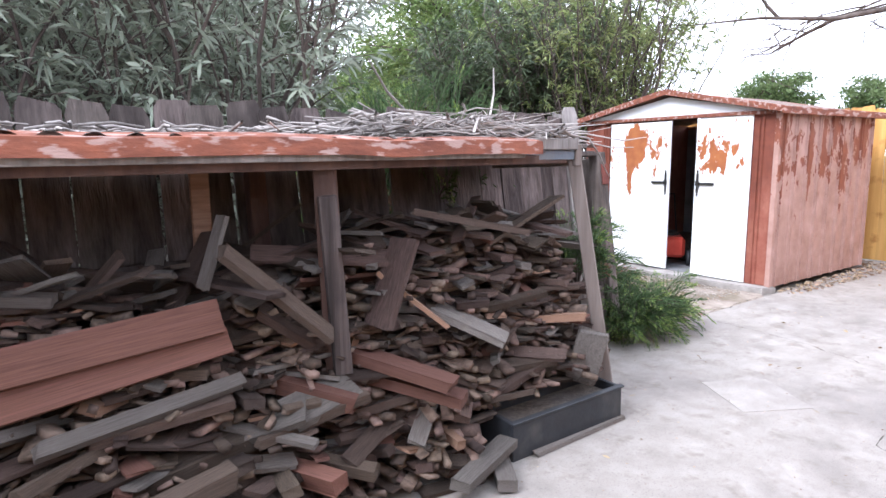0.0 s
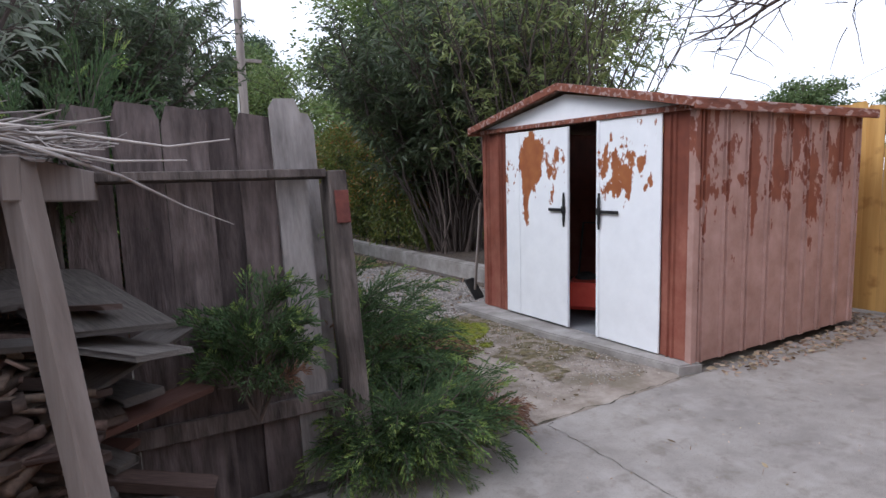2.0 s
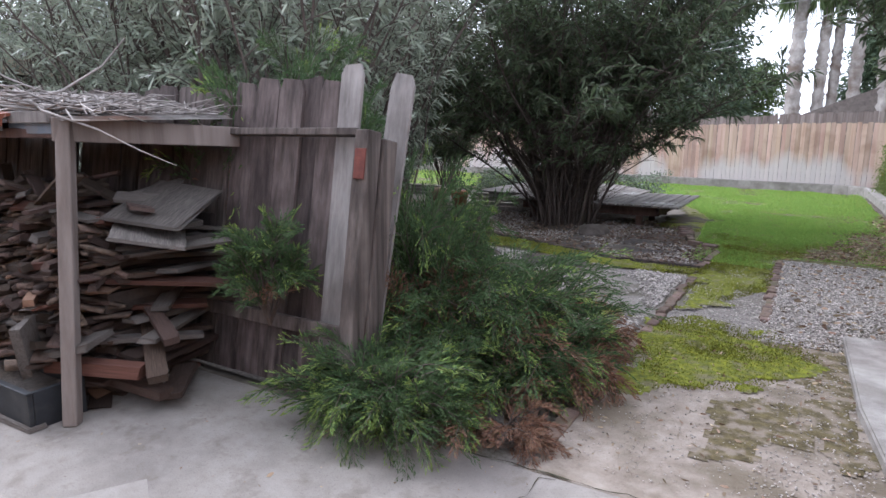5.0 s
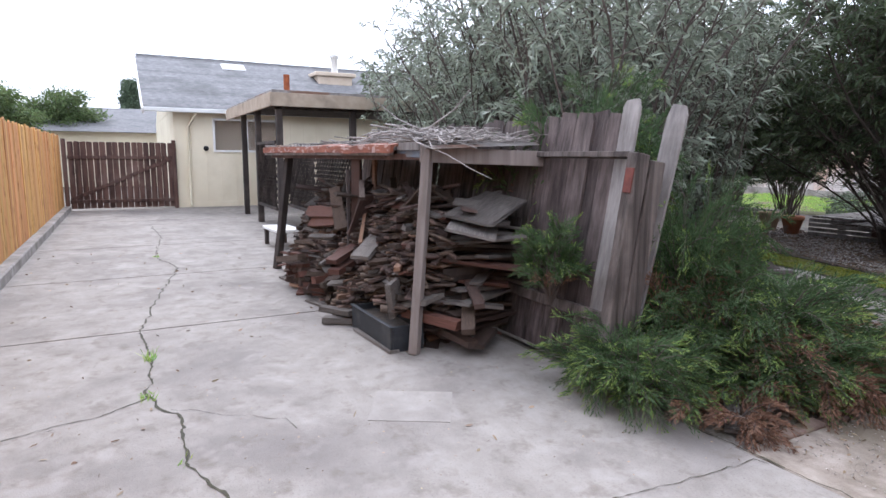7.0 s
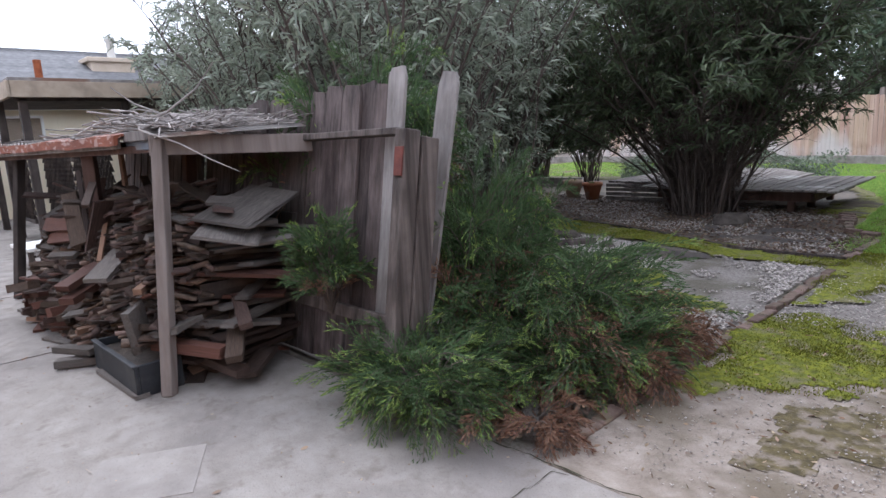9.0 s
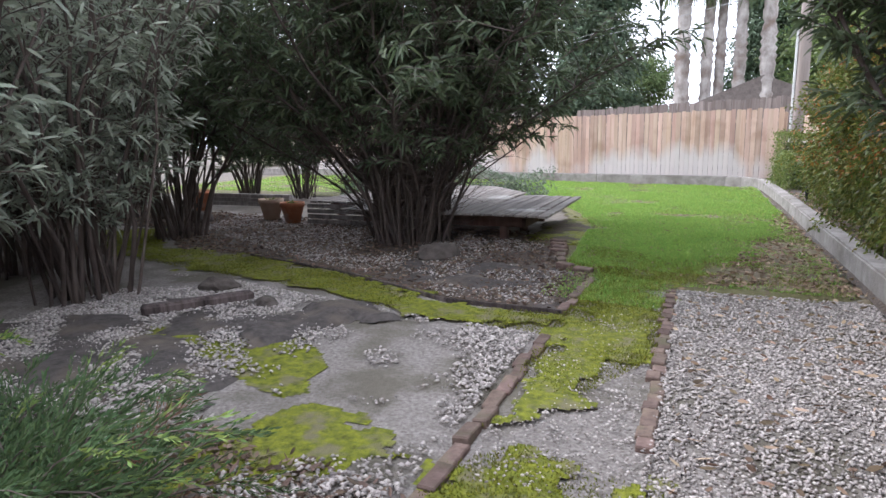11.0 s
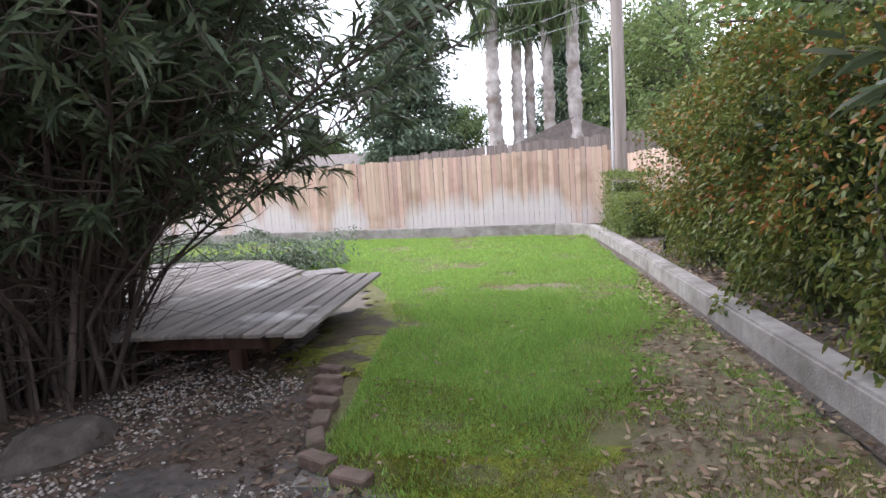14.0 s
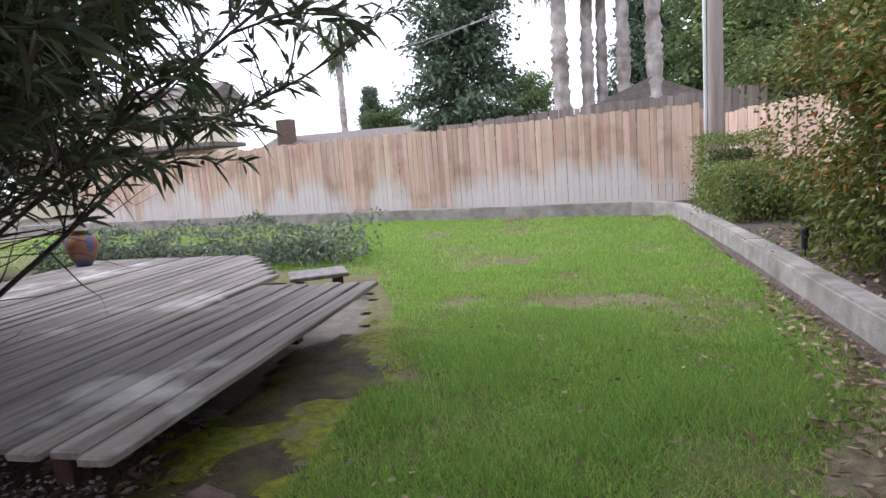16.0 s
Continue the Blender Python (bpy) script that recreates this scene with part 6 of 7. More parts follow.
b_ = box(-0.048, -0.1, -0.04, 0.048, 0.1, 0.03, 0.008)
b_.to_mesh(eb)
b_.free()
eb.materials.append(BRICK)
rb = random.Random(7)


def brick_row(parent, a, b, turn=0.0, step=0.2, z=0.0, jit=0.012, k=1.0):
    d = math.hypot(b[0] - a[0], b[1] - a[1])
    ang = math.degrees(math.atan2(b[1] - a[1], b[0] - a[0])) - 90
    for i in range(int(d / step)):
        f = (i + 0.5) * step / d
        ob = new("brick", eb)
        ob.parent = parent
        ob.matrix_basis = pose(a[0] + (b[0] - a[0]) * f + rb.gauss(0, jit), a[1] + (b[1] - a[1]) * f, z + rb.gauss(0, 0.006), rb.gauss(0, 2.5), rb.gauss(0, 3), ang + turn + rb.gauss(0, 2.5)) @ Matrix.Diagonal((0.85, k, 1, 1))


brick_row(edging, (2.64, 2.0), (2.62, 6.37), step=0.205, z=-0.018)
brick_row(edging, (2.6, 6.93), (2.63, 8.32), step=0.205, z=-0.012)
brick_row(edging, (3.4, 4.9), (3.38, 7.95), step=0.105, z=-0.014, k=0.5)
for x, y, rz in ((2.5, 8.42, 70), (2.28, 8.6, 60), (2.18, 8.85, 20), (2.12, 9.12, 10), (2.04, 9.4, 75), (2.0, 9.62, 65), (1.93, 9.85, 80), (1.88, 10.08, 70)):
    ob = new("brick", eb)
    ob.parent = edging
    ob.matrix_basis = pose(x, y, 0.025, 0, rb.gauss(0, 4), rz) @ Matrix.Diagonal((1.05, 1, 1, 1))
for a, b in (((2.6, 6.92), (1.6, 6.96)), ((1.58, 6.97), (0.2, 7.6)), ((0.18, 7.61), (-1.5, 8.1))):
    tagged(part("edging_board", ribbon([a, b], 0.03, -0.04, 0.018, 0.004), OLD), "thin weathered edging board beside the moss", "edging", kind="structure")
ob = part("log", box(-0.06, -0.45, -0.03, 0.06, 0.45, 0.06, 0.02), OLD, m=pose(-0.3, 6.05, 0.02, 0, 0, -35))
tagged(ob, "short weathered timber lying on the gravel", "timber")

lamp = thing("path_light", "small black path light beside the low wall", "garden light", pose(5.2, 8.9, 0.2), group="path lights")
v, f = tubes([[((0, 0, 0), 0.008), ((0, 0, 0.12), 0.008)]], 8)
part("stake", arrays("stake", v, f, IRON), IRON, lamp)
part("lamp_head", lathe([(0.02, 0.1), (0.03, 0.12), (0.03, 0.26), (0.036, 0.27), (0.02, 0.3), (0.0, 0.3)], 12), PLASTIC, lamp)
copy_thing(lamp, pose(5.2, 14.0, 0.2))


# ---------------------------------------------------------------- house and patio cover
house = thing("house", "cream board-sided house with a grey shingle roof", "house")
HX = -14.1
part("wall", box(HX - 9, 0.38, 0.0, HX, 1.4, 2.75), SIDING, house, "cream vertical siding")
part("wall", box(HX - 9, 1.4, 0.0, HX, 3.3, 1.56), SIDING, house)
part("wall", box(HX - 9, 1.4, 2.5, HX, 3.3, 2.75), SIDING, house)
part("wall", box(HX - 9, 3.3, 0.0, HX, 14, 2.75), SIDING, house)
for i in range(34):
    y = 0.42 + i * 0.4
    if 1.35 < y < 3.35:
        part("batten", box(HX, y - 0.012, 0.15, HX + 0.012, y + 0.012, 1.5, 0.002), SIDING, house)
    else:
        part("batten", box(HX, y - 0.012, 0.15, HX + 0.012, y + 0.012, 2.7, 0.002), SIDING, house)
part("skirt", box(HX, 0.36, 0.0, HX + 0.02, 14, 0.15, 0.003), SIDING, house)
win = part("window", box(HX - 0.06, 1.44, 1.6, HX - 0.04, 3.26, 2.46), GLASS, house, "window with pale closed curtains")
win.visible_shadow = False
for a in ((1.4, 1.56, 3.3, 1.62), (1.4, 2.45, 3.3, 2.51), (1.4, 1.62, 1.46, 2.45), (3.24, 1.62, 3.3, 2.45), (2.33, 1.62, 2.37, 2.45)):
    part("frame", box(HX - 0.03, a[0], a[1], HX + 0.035, a[2], a[3], 0.004), TRIMWHITE, win)
part("curtain", box(HX - 0.2, 1.42, 1.58, HX - 0.16, 3.28, 2.48), BEIGE, house, "pale beige curtain")
# main roof: ridge along y
ridge_x, ridge_z, eave_z = HX - 4.2, 4.75, 2.72
rl = math.hypot(ridge_x - HX - 0.35, ridge_z - eave_z)
ra = math.degrees(math.atan2(ridge_z - eave_z, HX + 0.35 - ridge_x))
roofm = part("roof", box(-rl, -0.35, -0.08, 0, 14.5, 0.0), SHINGLE, house, "grey asphalt shingle roof", pose(HX + 0.35, 0, eave_z, 0, ra, 0))
course = bpy.data.meshes.new("shingle_course")
b_ = box(-0.2, -0.36, 0.0, 0.0, 14.5, 0.012)
b_.to_mesh(course)
b_.free()
course.materials.append(SHINGLE)
for i in range(24):
    ob = new("shingle_course", course)
    ob.parent = roofm
    ob.matrix_basis = pose(-i * 0.19, 0, 0.002, 0, 1.5, 0)
part("roof_back", box(0, -0.35, -0.08, rl, 14.5, 0.0), SHINGLE, house, m=pose(ridge_x, 0, ridge_z, 0, ra, 0))
bm = bmesh.new()
f = bm.faces.new([bm.verts.new(v) for v in ((HX + 0.3, 0.37, 2.7), (ridge_x, 0.37, ridge_z - 0.06), (ridge_x - 4.4, 0.37, 2.7))])
e = bmesh.ops.extrude_face_region(bm, geom=[f])
bmesh.ops.translate(bm, vec=(0, 0.05, 0), verts=[v for v in e["geom"] if isinstance(v, bmesh.types.BMVert)])
bmesh.ops.recalc_face_normals(bm, faces=bm.faces[:])
part("gable", bm, SIDING, house)
part("bargeboard", box(-rl, -0.4, -0.16, 0.02, -0.34, 0.012, 0.004), TRIMWHITE, house, m=pose(HX + 0.35, 0, eave_z, 0, ra, 0))
part("gutter", box(HX + 0.34, -0.36, 2.62, HX + 0.45, 14.4, 2.73, 0.012), GUTTER, house, "white rain gutter")
v, f = tubes([[((HX + 0.38, 0.95, 2.62), 0.035), ((HX + 0.06, 0.75, 2.25), 0.035), ((HX + 0.05, 0.72, 0.15), 0.035), ((HX + 0.2, 0.72, 0.06), 0.035)]], 8)
part("downspout", arrays("downspout", v, f, SIDING), SIDING, house)
chim = part("chimney", box(-17.2, 5.2, 3.5, -16.4, 6.4, 4.2, 0.01), BEIGE, house, "boxed beige chimney with a metal cap")
part("cap", box(-17.3, 5.08, 4.2, -16.3, 6.52, 4.33, 0.02), BEIGE, chim)
v, f = tubes([[((-16.8, 5.9, 4.33), 0.12), ((-16.8, 5.9, 4.85), 0.12), ((-16.8, 5.9, 4.87), 0.16), ((-16.8, 5.9, 4.97), 0.16)]], 12)
part("flue", arrays("flue", v, f, GUTTER), GUTTER, chim)
part("skylight", box(-0.55, 0, 0.0, 0, 0.75, 0.1, 0.02), TRIMWHITE, house, "small roof skylight", pose(ridge_x + 1.1, 2.2, ridge_z - 0.53, 0, ra, 0))
part("meter", lathe([(0.0, 0), (0.07, 0), (0.07, 0.05), (0.0, 0.06)], 12), IRON, house, "round wall meter", pose(HX + 0.005, 1.2, 1.66, 0, 90, 0))

patio = thing("patio_cover", "open timber patio cover with a pale fascia", "patio cover")
PZ = 2.45
part("roof", box(-12.6, 1.6, PZ + 0.18, -7.25, 6.5, PZ + 0.24), TIN, patio, "pale flat patio roof", pose(0, 0, 0))
part("fascia", box(-7.3, 1.6, PZ - 0.06, -7.24, 6.5, PZ + 0.19, 0.005), FASCIA, patio)
part("fascia", box(-12.6, 1.56, PZ - 0.06, -7.24, 1.62, PZ + 0.19, 0.005), FASCIA, patio)
# soffit, posts and beam carry the shade under the roof in their colour
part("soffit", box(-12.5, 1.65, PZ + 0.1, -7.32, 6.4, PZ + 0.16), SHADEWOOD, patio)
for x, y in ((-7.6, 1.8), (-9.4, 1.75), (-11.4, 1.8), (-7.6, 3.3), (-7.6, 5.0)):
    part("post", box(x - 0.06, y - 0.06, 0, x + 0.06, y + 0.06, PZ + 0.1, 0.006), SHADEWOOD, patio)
part("beam", box(-7.66, 1.7, PZ - 0.1, -7.54, 6.4, PZ + 0.1, 0.005), SHADEWOOD, patio)
v, f = tubes([[((-10.2, 2.6, 2.6), 0.07), ((-10.2, 2.6, 3.35), 0.07)]], 10)
part("stove_pipe", arrays("stove_pipe", v, f, RUST), RUST, patio, "rusty stove pipe")


def lattice(label, length, h, m):
    root = thing("lattice_panel", label, "lattice", m, group="lattice screens")
    for y in (0.0, 0.012):
        k = -h
        while k < length:
            a0, a1 = max(0.0, -k), min(h, length - k)
            if a1 - a0 > 0.05:
                s = 1 if y == 0 else -1
                xa, xb = k + a0, k + a1
                if s < 0:
                    xa, xb = length - xa, length - xb
                stick(root, "slat", SHADEWOOD, (xa, y, a0), (xb, y, a1), 0.03, 0.008)
            k += 0.13
    part("rail", box(-0.03, -0.02, -0.06, length + 0.03, 0.03, 0.0, 0.003), SHADEWOOD, root)
    part("rail", box(-0.03, -0.02, h, length + 0.03, 0.03, h + 0.06, 0.003), SHADEWOOD, root)
    return root


for x in (-7.35, -5.48):
    lattice("weathered lattice screen closing the yard, shade put into its dark colour", 1.78, 0.95, pose(x, 1.9, 0.55))
lattice("weathered lattice screen beside the drive, shade put into its dark colour", 1.7, 1.25, pose(-9.35, 1.72, 0.45))
bench = thing("low_bench", "low white-topped bench on dark legs beside the drive", "bench", pose(-5.45, 1.3, 0, 0, 0, 4))
part("seat", box(-0.42, -0.2, 0.26, 0.42, 0.2, 0.31, 0.008), TRIMWHITE, bench, "chalky white top")
for x in (-0.36, 0.36):
    for y in (-0.15, 0.15):
        part("leg", box(x - 0.035, y - 0.03, 0, x + 0.035, y + 0.03, 0.26, 0.004), SHADEWOOD, bench)


# ---------------------------------------------------------------- beyond the fences
def neighbour(name, label, x0, y0, x1, y1, wall_h, ridge, wall, roof, axis="x"):
    root = thing(name, label, "house")
    part("wall", box(x0, y0, 0, x1, y1, wall_h), wall, root)
    o = 0.5
    bm = bmesh.new()
    if axis == "x":
        ym = (y0 + y1) / 2
        P = [(x0 - o, y0 - o, wall_h), (x1 + o, y0 - o, wall_h), (x1 + o, y1 + o, wall_h), (x0 - o, y1 + o, wall_h), (x0 - o, ym, ridge), (x1 + o, ym, ridge)]
    else:
        xm = (x0 + x1) / 2
        P = [(x1 + o, y0 - o, wall_h), (x1 + o, y1 + o, wall_h), (x0 - o, y1 + o, wall_h), (x0 - o, y0 - o, wall_h), (xm, y0 - o, ridge), (xm, y1 + o, ridge)]
    V = [bm.verts.new(p) for p in P]
    for f in ((0, 1, 5, 4), (2, 3, 4, 5), (1, 2, 5), (3, 0, 4), (3, 2, 1, 0)):
        bm.faces.new([V[i] for i in f])
    part("roof", bm, roof, root)
    return root


n1 = neighbour("neighbour_house", "two-storey cream house behind the back fence", -26, 34, -14.0, 36.2, 5.2, 6.0, SIDING, DARKROOF)
wn_ = part("window", box(-16.6, 33.93, 3.9, -15.0, 33.98, 4.9), GLASS, n1)
for a in ((-16.7, 3.82, -14.9, 3.9), (-16.7, 4.9, -14.9, 4.98), (-16.7, 3.9, -16.6, 4.9), (-15.0, 3.9, -14.9, 4.9), (-15.84, 3.9, -15.76, 4.9)):
    part("frame", box(a[0], 33.9, a[1], a[2], 33.99, a[3], 0.01), TRIMWHITE, wn_)
part("porch_roof", box(-26, 31.5, 2.75, -12.2, 34, 2.95, 0.02), DARKROOF, n1)
n2 = neighbour("neighbour_house", "low house with a dark roof beyond the back fence", -15.5, 40, -4, 48, 2.3, 3.7, BEIGE, DARKROOF)
part("chimney", box(-14.9, 42, 2.0, -14.0, 42.8, 4.6, 0.02), BRICK, n2)
neighbour("neighbour_house", "low house with a dark roof beyond the corner", 2.5, 33, 9, 40, 2.4, 3.9, BEIGE, DARKROOF, "y")
neighbour("neighbour_house", "shed-roofed house beyond the side fence", 9.5, 22, 18, 34, 2.4, 3.8, BEIGE, DARKROOF, "y")
neighbour("neighbour_house", "grey-roofed house beyond the gate", -40, -9, -28, 2.0, 2.5, 4.0, SIDING, SHINGLE, "y")


def far_tree(name, label, height, radius, count, leaf, seed, shape="round", size=0.3, trunk=0.2):
    """A tree seen from afar: tapered trunk, limbs, and a crown of many leaf clumps with gaps."""
    r, rng = random.Random(seed), np.random.default_rng(seed)
    root = thing(name, label, "tree")
    paths = [[((0, 0, 0), trunk), ((r.gauss(0, 0.1), r.gauss(0, 0.1), height * 0.5), trunk * 0.65), ((0, 0, height * 0.96), 0.03)]]
    ends = []
    for i in range(46):
        if shape == "cone":
            f = 0.1 + 0.88 * i / 46
            rad = radius * (1.05 - f) ** 0.8 * r.uniform(0.75, 1.1)
        else:
            f = r.uniform(0.35, 0.98)
            rad = radius * math.sqrt(max(0.05, 1 - ((f - 0.62) / 0.42) ** 2)) * r.uniform(0.6, 1.1)
        a = i * 2.4 + r.uniform(-0.4, 0.4)
        o = Vector((0, 0, height * f * 0.92))
        e_ = Vector((math.cos(a) * rad, math.sin(a) * rad, height * f - (0.12 * rad if shape == "cone" else -0.2)))
        paths.append([(o, trunk * 0.3), (o.lerp(e_, 0.5) + Vector((0, 0, 0.1)), trunk * 0.18), (e_, 0.015)])
        ends.append((o, e_))
    v, f_ = tubes(paths, 5)
    part("trunk", arrays("trunk", v, f_, BARK), BARK, root)
    idx = rng.integers(0, len(ends), count)
    a = np.array([tuple(q[0]) for q in ends])[idx]
    b = np.array([tuple(q[1]) for q in ends])[idx]
    t = rng.random((count, 1)) ** 0.6
    base = a + (b - a) * t + rng.normal(0, radius * 0.13, (count, 3)) * np.array([1, 1, 0.7])
    way = (b - a) + rng.normal(0, radius * 0.5, (count, 3))
    part("crown", leaves(base, way, rng.uniform(0.6, 1.3, count) * size, rng.uniform(0.6, 1.2, count) * size * 0.5, rng.uniform(0, 0.6, count), rng, leaf, "crown", True), leaf, root)
    return root


con = far_tree("conifer", "tall dark conifer behind the back fence", 14, 3.3, 30000, CONIFER, 71, "cone", 0.3, 0.25)
con.matrix_basis = at(-2.0, 36, 0)
copy_thing(con, at(7.0, 47, 0, 40, 1.0))
copy_thing(con, at(14, 50, 0, 90, 0.95))
copy_thing(con, at(-45, -0.1, 0, 10, 0.5))
copy_thing(con, at(-15.2, 60, 0, 70, 0.62))
ft = far_tree("garden_tree", "leafy tree beyond the fences", 7.5, 3.0, 15000, FARLEAF, 72, "round", 0.26, 0.18)
ft.matrix_basis = at(17, 30, 0, 20)
ft["group"] = "trees beyond the fences"
for x, y, rz, s in ((10.5, 42, 0, 1.35), (12.5, 27, 80, 0.8), (34.4, 17.5, 30, 0.8), (37, 13, 120, 0.72), (23.5, 5.6, 200, 0.62), (31, 8.5, 60, 0.62), (-26, -6.5, 60, 0.62), (-22, -5.0, 160, 0.5), (-30, -3.5, 160, 0.6), (-24, 20, 10, 0.9),
                    (-17, 14, 200, 0.8), (24, -8, 0, 0.9), (-20, 38, 90, 0.85), (-34, 30, 40, 1.1), (-2, 62, 10, 1.1), (-14, 60, 110, 0.9), (-10, -16, 50, 0.9), (4, -18, 10, 0.9), (-30, -14, 10, 1.0)):
    copy_thing(ft, at(x, y, 0, rz, s))


gt = far_tree("garden_tree", "light green leafy tree rising above the hedge", 6.2, 2.4, 15000, TREELEAF, 73, "round", 0.14, 0.13)
gt.matrix_basis = at(7.7, 12.4, 0.2)
copy_thing(gt, at(8.6, 15.6, 0.2, 70, 1.05))
copy_thing(gt, at(8.9, 9.6, 0.2, 190, 0.95))
copy_thing(gt, at(8.2, 24.5, 0.2, 250, 1.0))


def palm(label, h, r0, seed, crown=True):
    r, rng = random.Random(seed), np.random.default_rng(seed)
    root = thing("palm_tree", label, "palm", group="tall palms behind the fence")
    pts = []
    for k in range(60):
        f = k / 59
        pts.append(((0.15 * math.sin(f * 3 + seed), 0.1 * math.cos(f * 2), h * f), r0 * (1.0 - 0.25 * f) * (1 + 0.25 * (k % 2) + r.uniform(-0.15, 0.22))))
    v, f_ = tubes([pts], 10)
    part("trunk", arrays("trunk", v, f_, PALMBARK), PALMBARK, root, "pale shaggy palm trunk")
    if crown:
        top = np.array(pts[-1][0])
        B, Wd = [], []
        for i in range(34):
            a, el = r.uniform(0, 6.28), r.uniform(-1.1, 0.9)
            d = np.array([math.cos(a) * math.cos(el), math.sin(a) * math.cos(el), math.sin(el)])
            for q in range(26):
                B.append(top + d * (0.7 + 0.05 * q))
                Wd.append(d * 0.8 + rng.normal(0, 0.4, 3) + np.array([0, 0, -0.3]))
        n = len(B)
        part("crown", leaves(np.array(B), np.array(Wd), rng.uniform(0.5, 1.0, n), rng.uniform(0.05, 0.09, n), rng.uniform(0.1, 0.7, n), rng, FARLEAF), FARLEAF, root, "drooping fan leaves")
    return root


p0 = palm("tall shaggy-trunked fan palm", 9.5, 0.36, 3)
p0.matrix_basis = at(2.55, 33, 0, 0, 0.85, 1.0)
for x, y, rz, s in ((3.55, 33.4, 50, 0.8), (4.0, 33.8, 120, 0.7), (4.7, 33, 200, 0.8), (5.9, 32.6, 300, 0.95)):
    copy_thing(p0, at(x, y, 0, rz, s, 1.0))
copy_thing(p0, at(-16.1, 56, 0, 20, 0.9, 1.25))

pole = thing("utility_pole", "weathered wooden utility pole with a crossarm", "utility pole", pose(5.9, 21.6, 0))
v, f = tubes([[((0, 0, 0), 0.17), ((0.0, 0, 4), 0.155), ((-0.02, 0, 8.6), 0.13)]], 12)
part("shaft", arrays("shaft", v, f, POLEWOOD, smooth=True), POLEWOOD, pole)
part("crossarm", box(-0.75, -0.06, 5.62, 0.7, 0.06, 5.74, 0.01), POLEWOOD, pole)
part("conduit", box(-0.22, -0.05, 0.2, -0.16, 0.01, 4.5, 0.01), GUTTER, pole)
cab = []
for za, b, zb, sag in ((5.8, (-26, 24, 0), 7.0, 0.5), (5.3, (-22, 38, 0), 5.2, 0.6), (5.75, (-18, 46, 0), 6.4, 0.5)):
    pts = []
    for k in range(17):
        f_ = k / 16
        pts.append(((5.88 + (b[0] - 5.88) * f_, 21.6 + (b[1] - 21.6) * f_, za + (zb - za) * f_ - sag * 4 * f_ * (1 - f_)), 0.009))
    cab.append(pts)
v, f = tubes(cab, 5)
tagged(part("overhead_cable", arrays("overhead_cable", v, f, CABLE), CABLE), "grey overhead cables from the pole", "cable")

# bare overhanging branches beyond the shed
rbh = random.Random(14)
bare = thing("bare_tree", "bare-branched tree overhanging from beyond the fence", "tree")
paths = [[((10.4, -2.4, 0), 0.2), ((9.9, -1.9, 1.8), 0.16), ((9.1, -0.9, 3.1), 0.1), ((8.2, 0.2, 3.5), 0.07), ((7.37, 1.14, 3.35), 0.05), ((6.4, 2.34, 3.12), 0.03), ((5.7, 2.95, 3.16), 0.018), ((5.1, 3.45, 3.1), 0.008)]]


def limb(o, d, L, r_, depth):
    pts, p = [], Vector(o)
    d = Vector(d).normalized()
    for k in range(6):
        pts.append((p.copy(), r_ * (1 - 0.6 * k / 5)))
        d = (d + Vector((rbh.gauss(0, 0.14), rbh.gauss(0, 0.14), rbh.gauss(-0.02, 0.12)))).normalized()
        p = p + d * L / 5
        if depth and k > 0:
            limb(p, d + Vector((rbh.gauss(0, 0.7), rbh.gauss(0, 0.7), rbh.gauss(0, 0.5))), L * rbh.uniform(0.35, 0.6), r_ * 0.5, depth - 1)
    paths.append(pts)


v, f = tubes(paths, 8)
part("trunk", arrays("trunk", v, f, BARK, smooth=True), BARK, bare)
for o, d, L in (((9.1, -0.9, 3.1), (-0.2, 1, 0.5), 3.0), ((8.2, 0.2, 3.5), (-0.9, 0.9, 0.35), 2.6), ((7.8, 0.7, 3.45), (-0.3, 0.7, -0.25), 1.3), ((7.37, 1.14, 3.35), (-0.4, 1, 0.15), 1.8), ((6.9, 1.7, 3.2), (-0.7, 0.2, 0.5), 1.5), ((6.4, 2.34, 3.12), (0.1, 0.8, -0.3), 0.9), ((5.9, 2.8, 3.15), (-0.6, 0.4, 0.4), 0.9)):
    paths = []
    limb(o, d, L, 0.024, 2)
    v, f = tubes(paths, 5)
    part("limb", arrays("limb", v, f, BARK, smooth=True), BARK, bare, "thin twiggy limb")


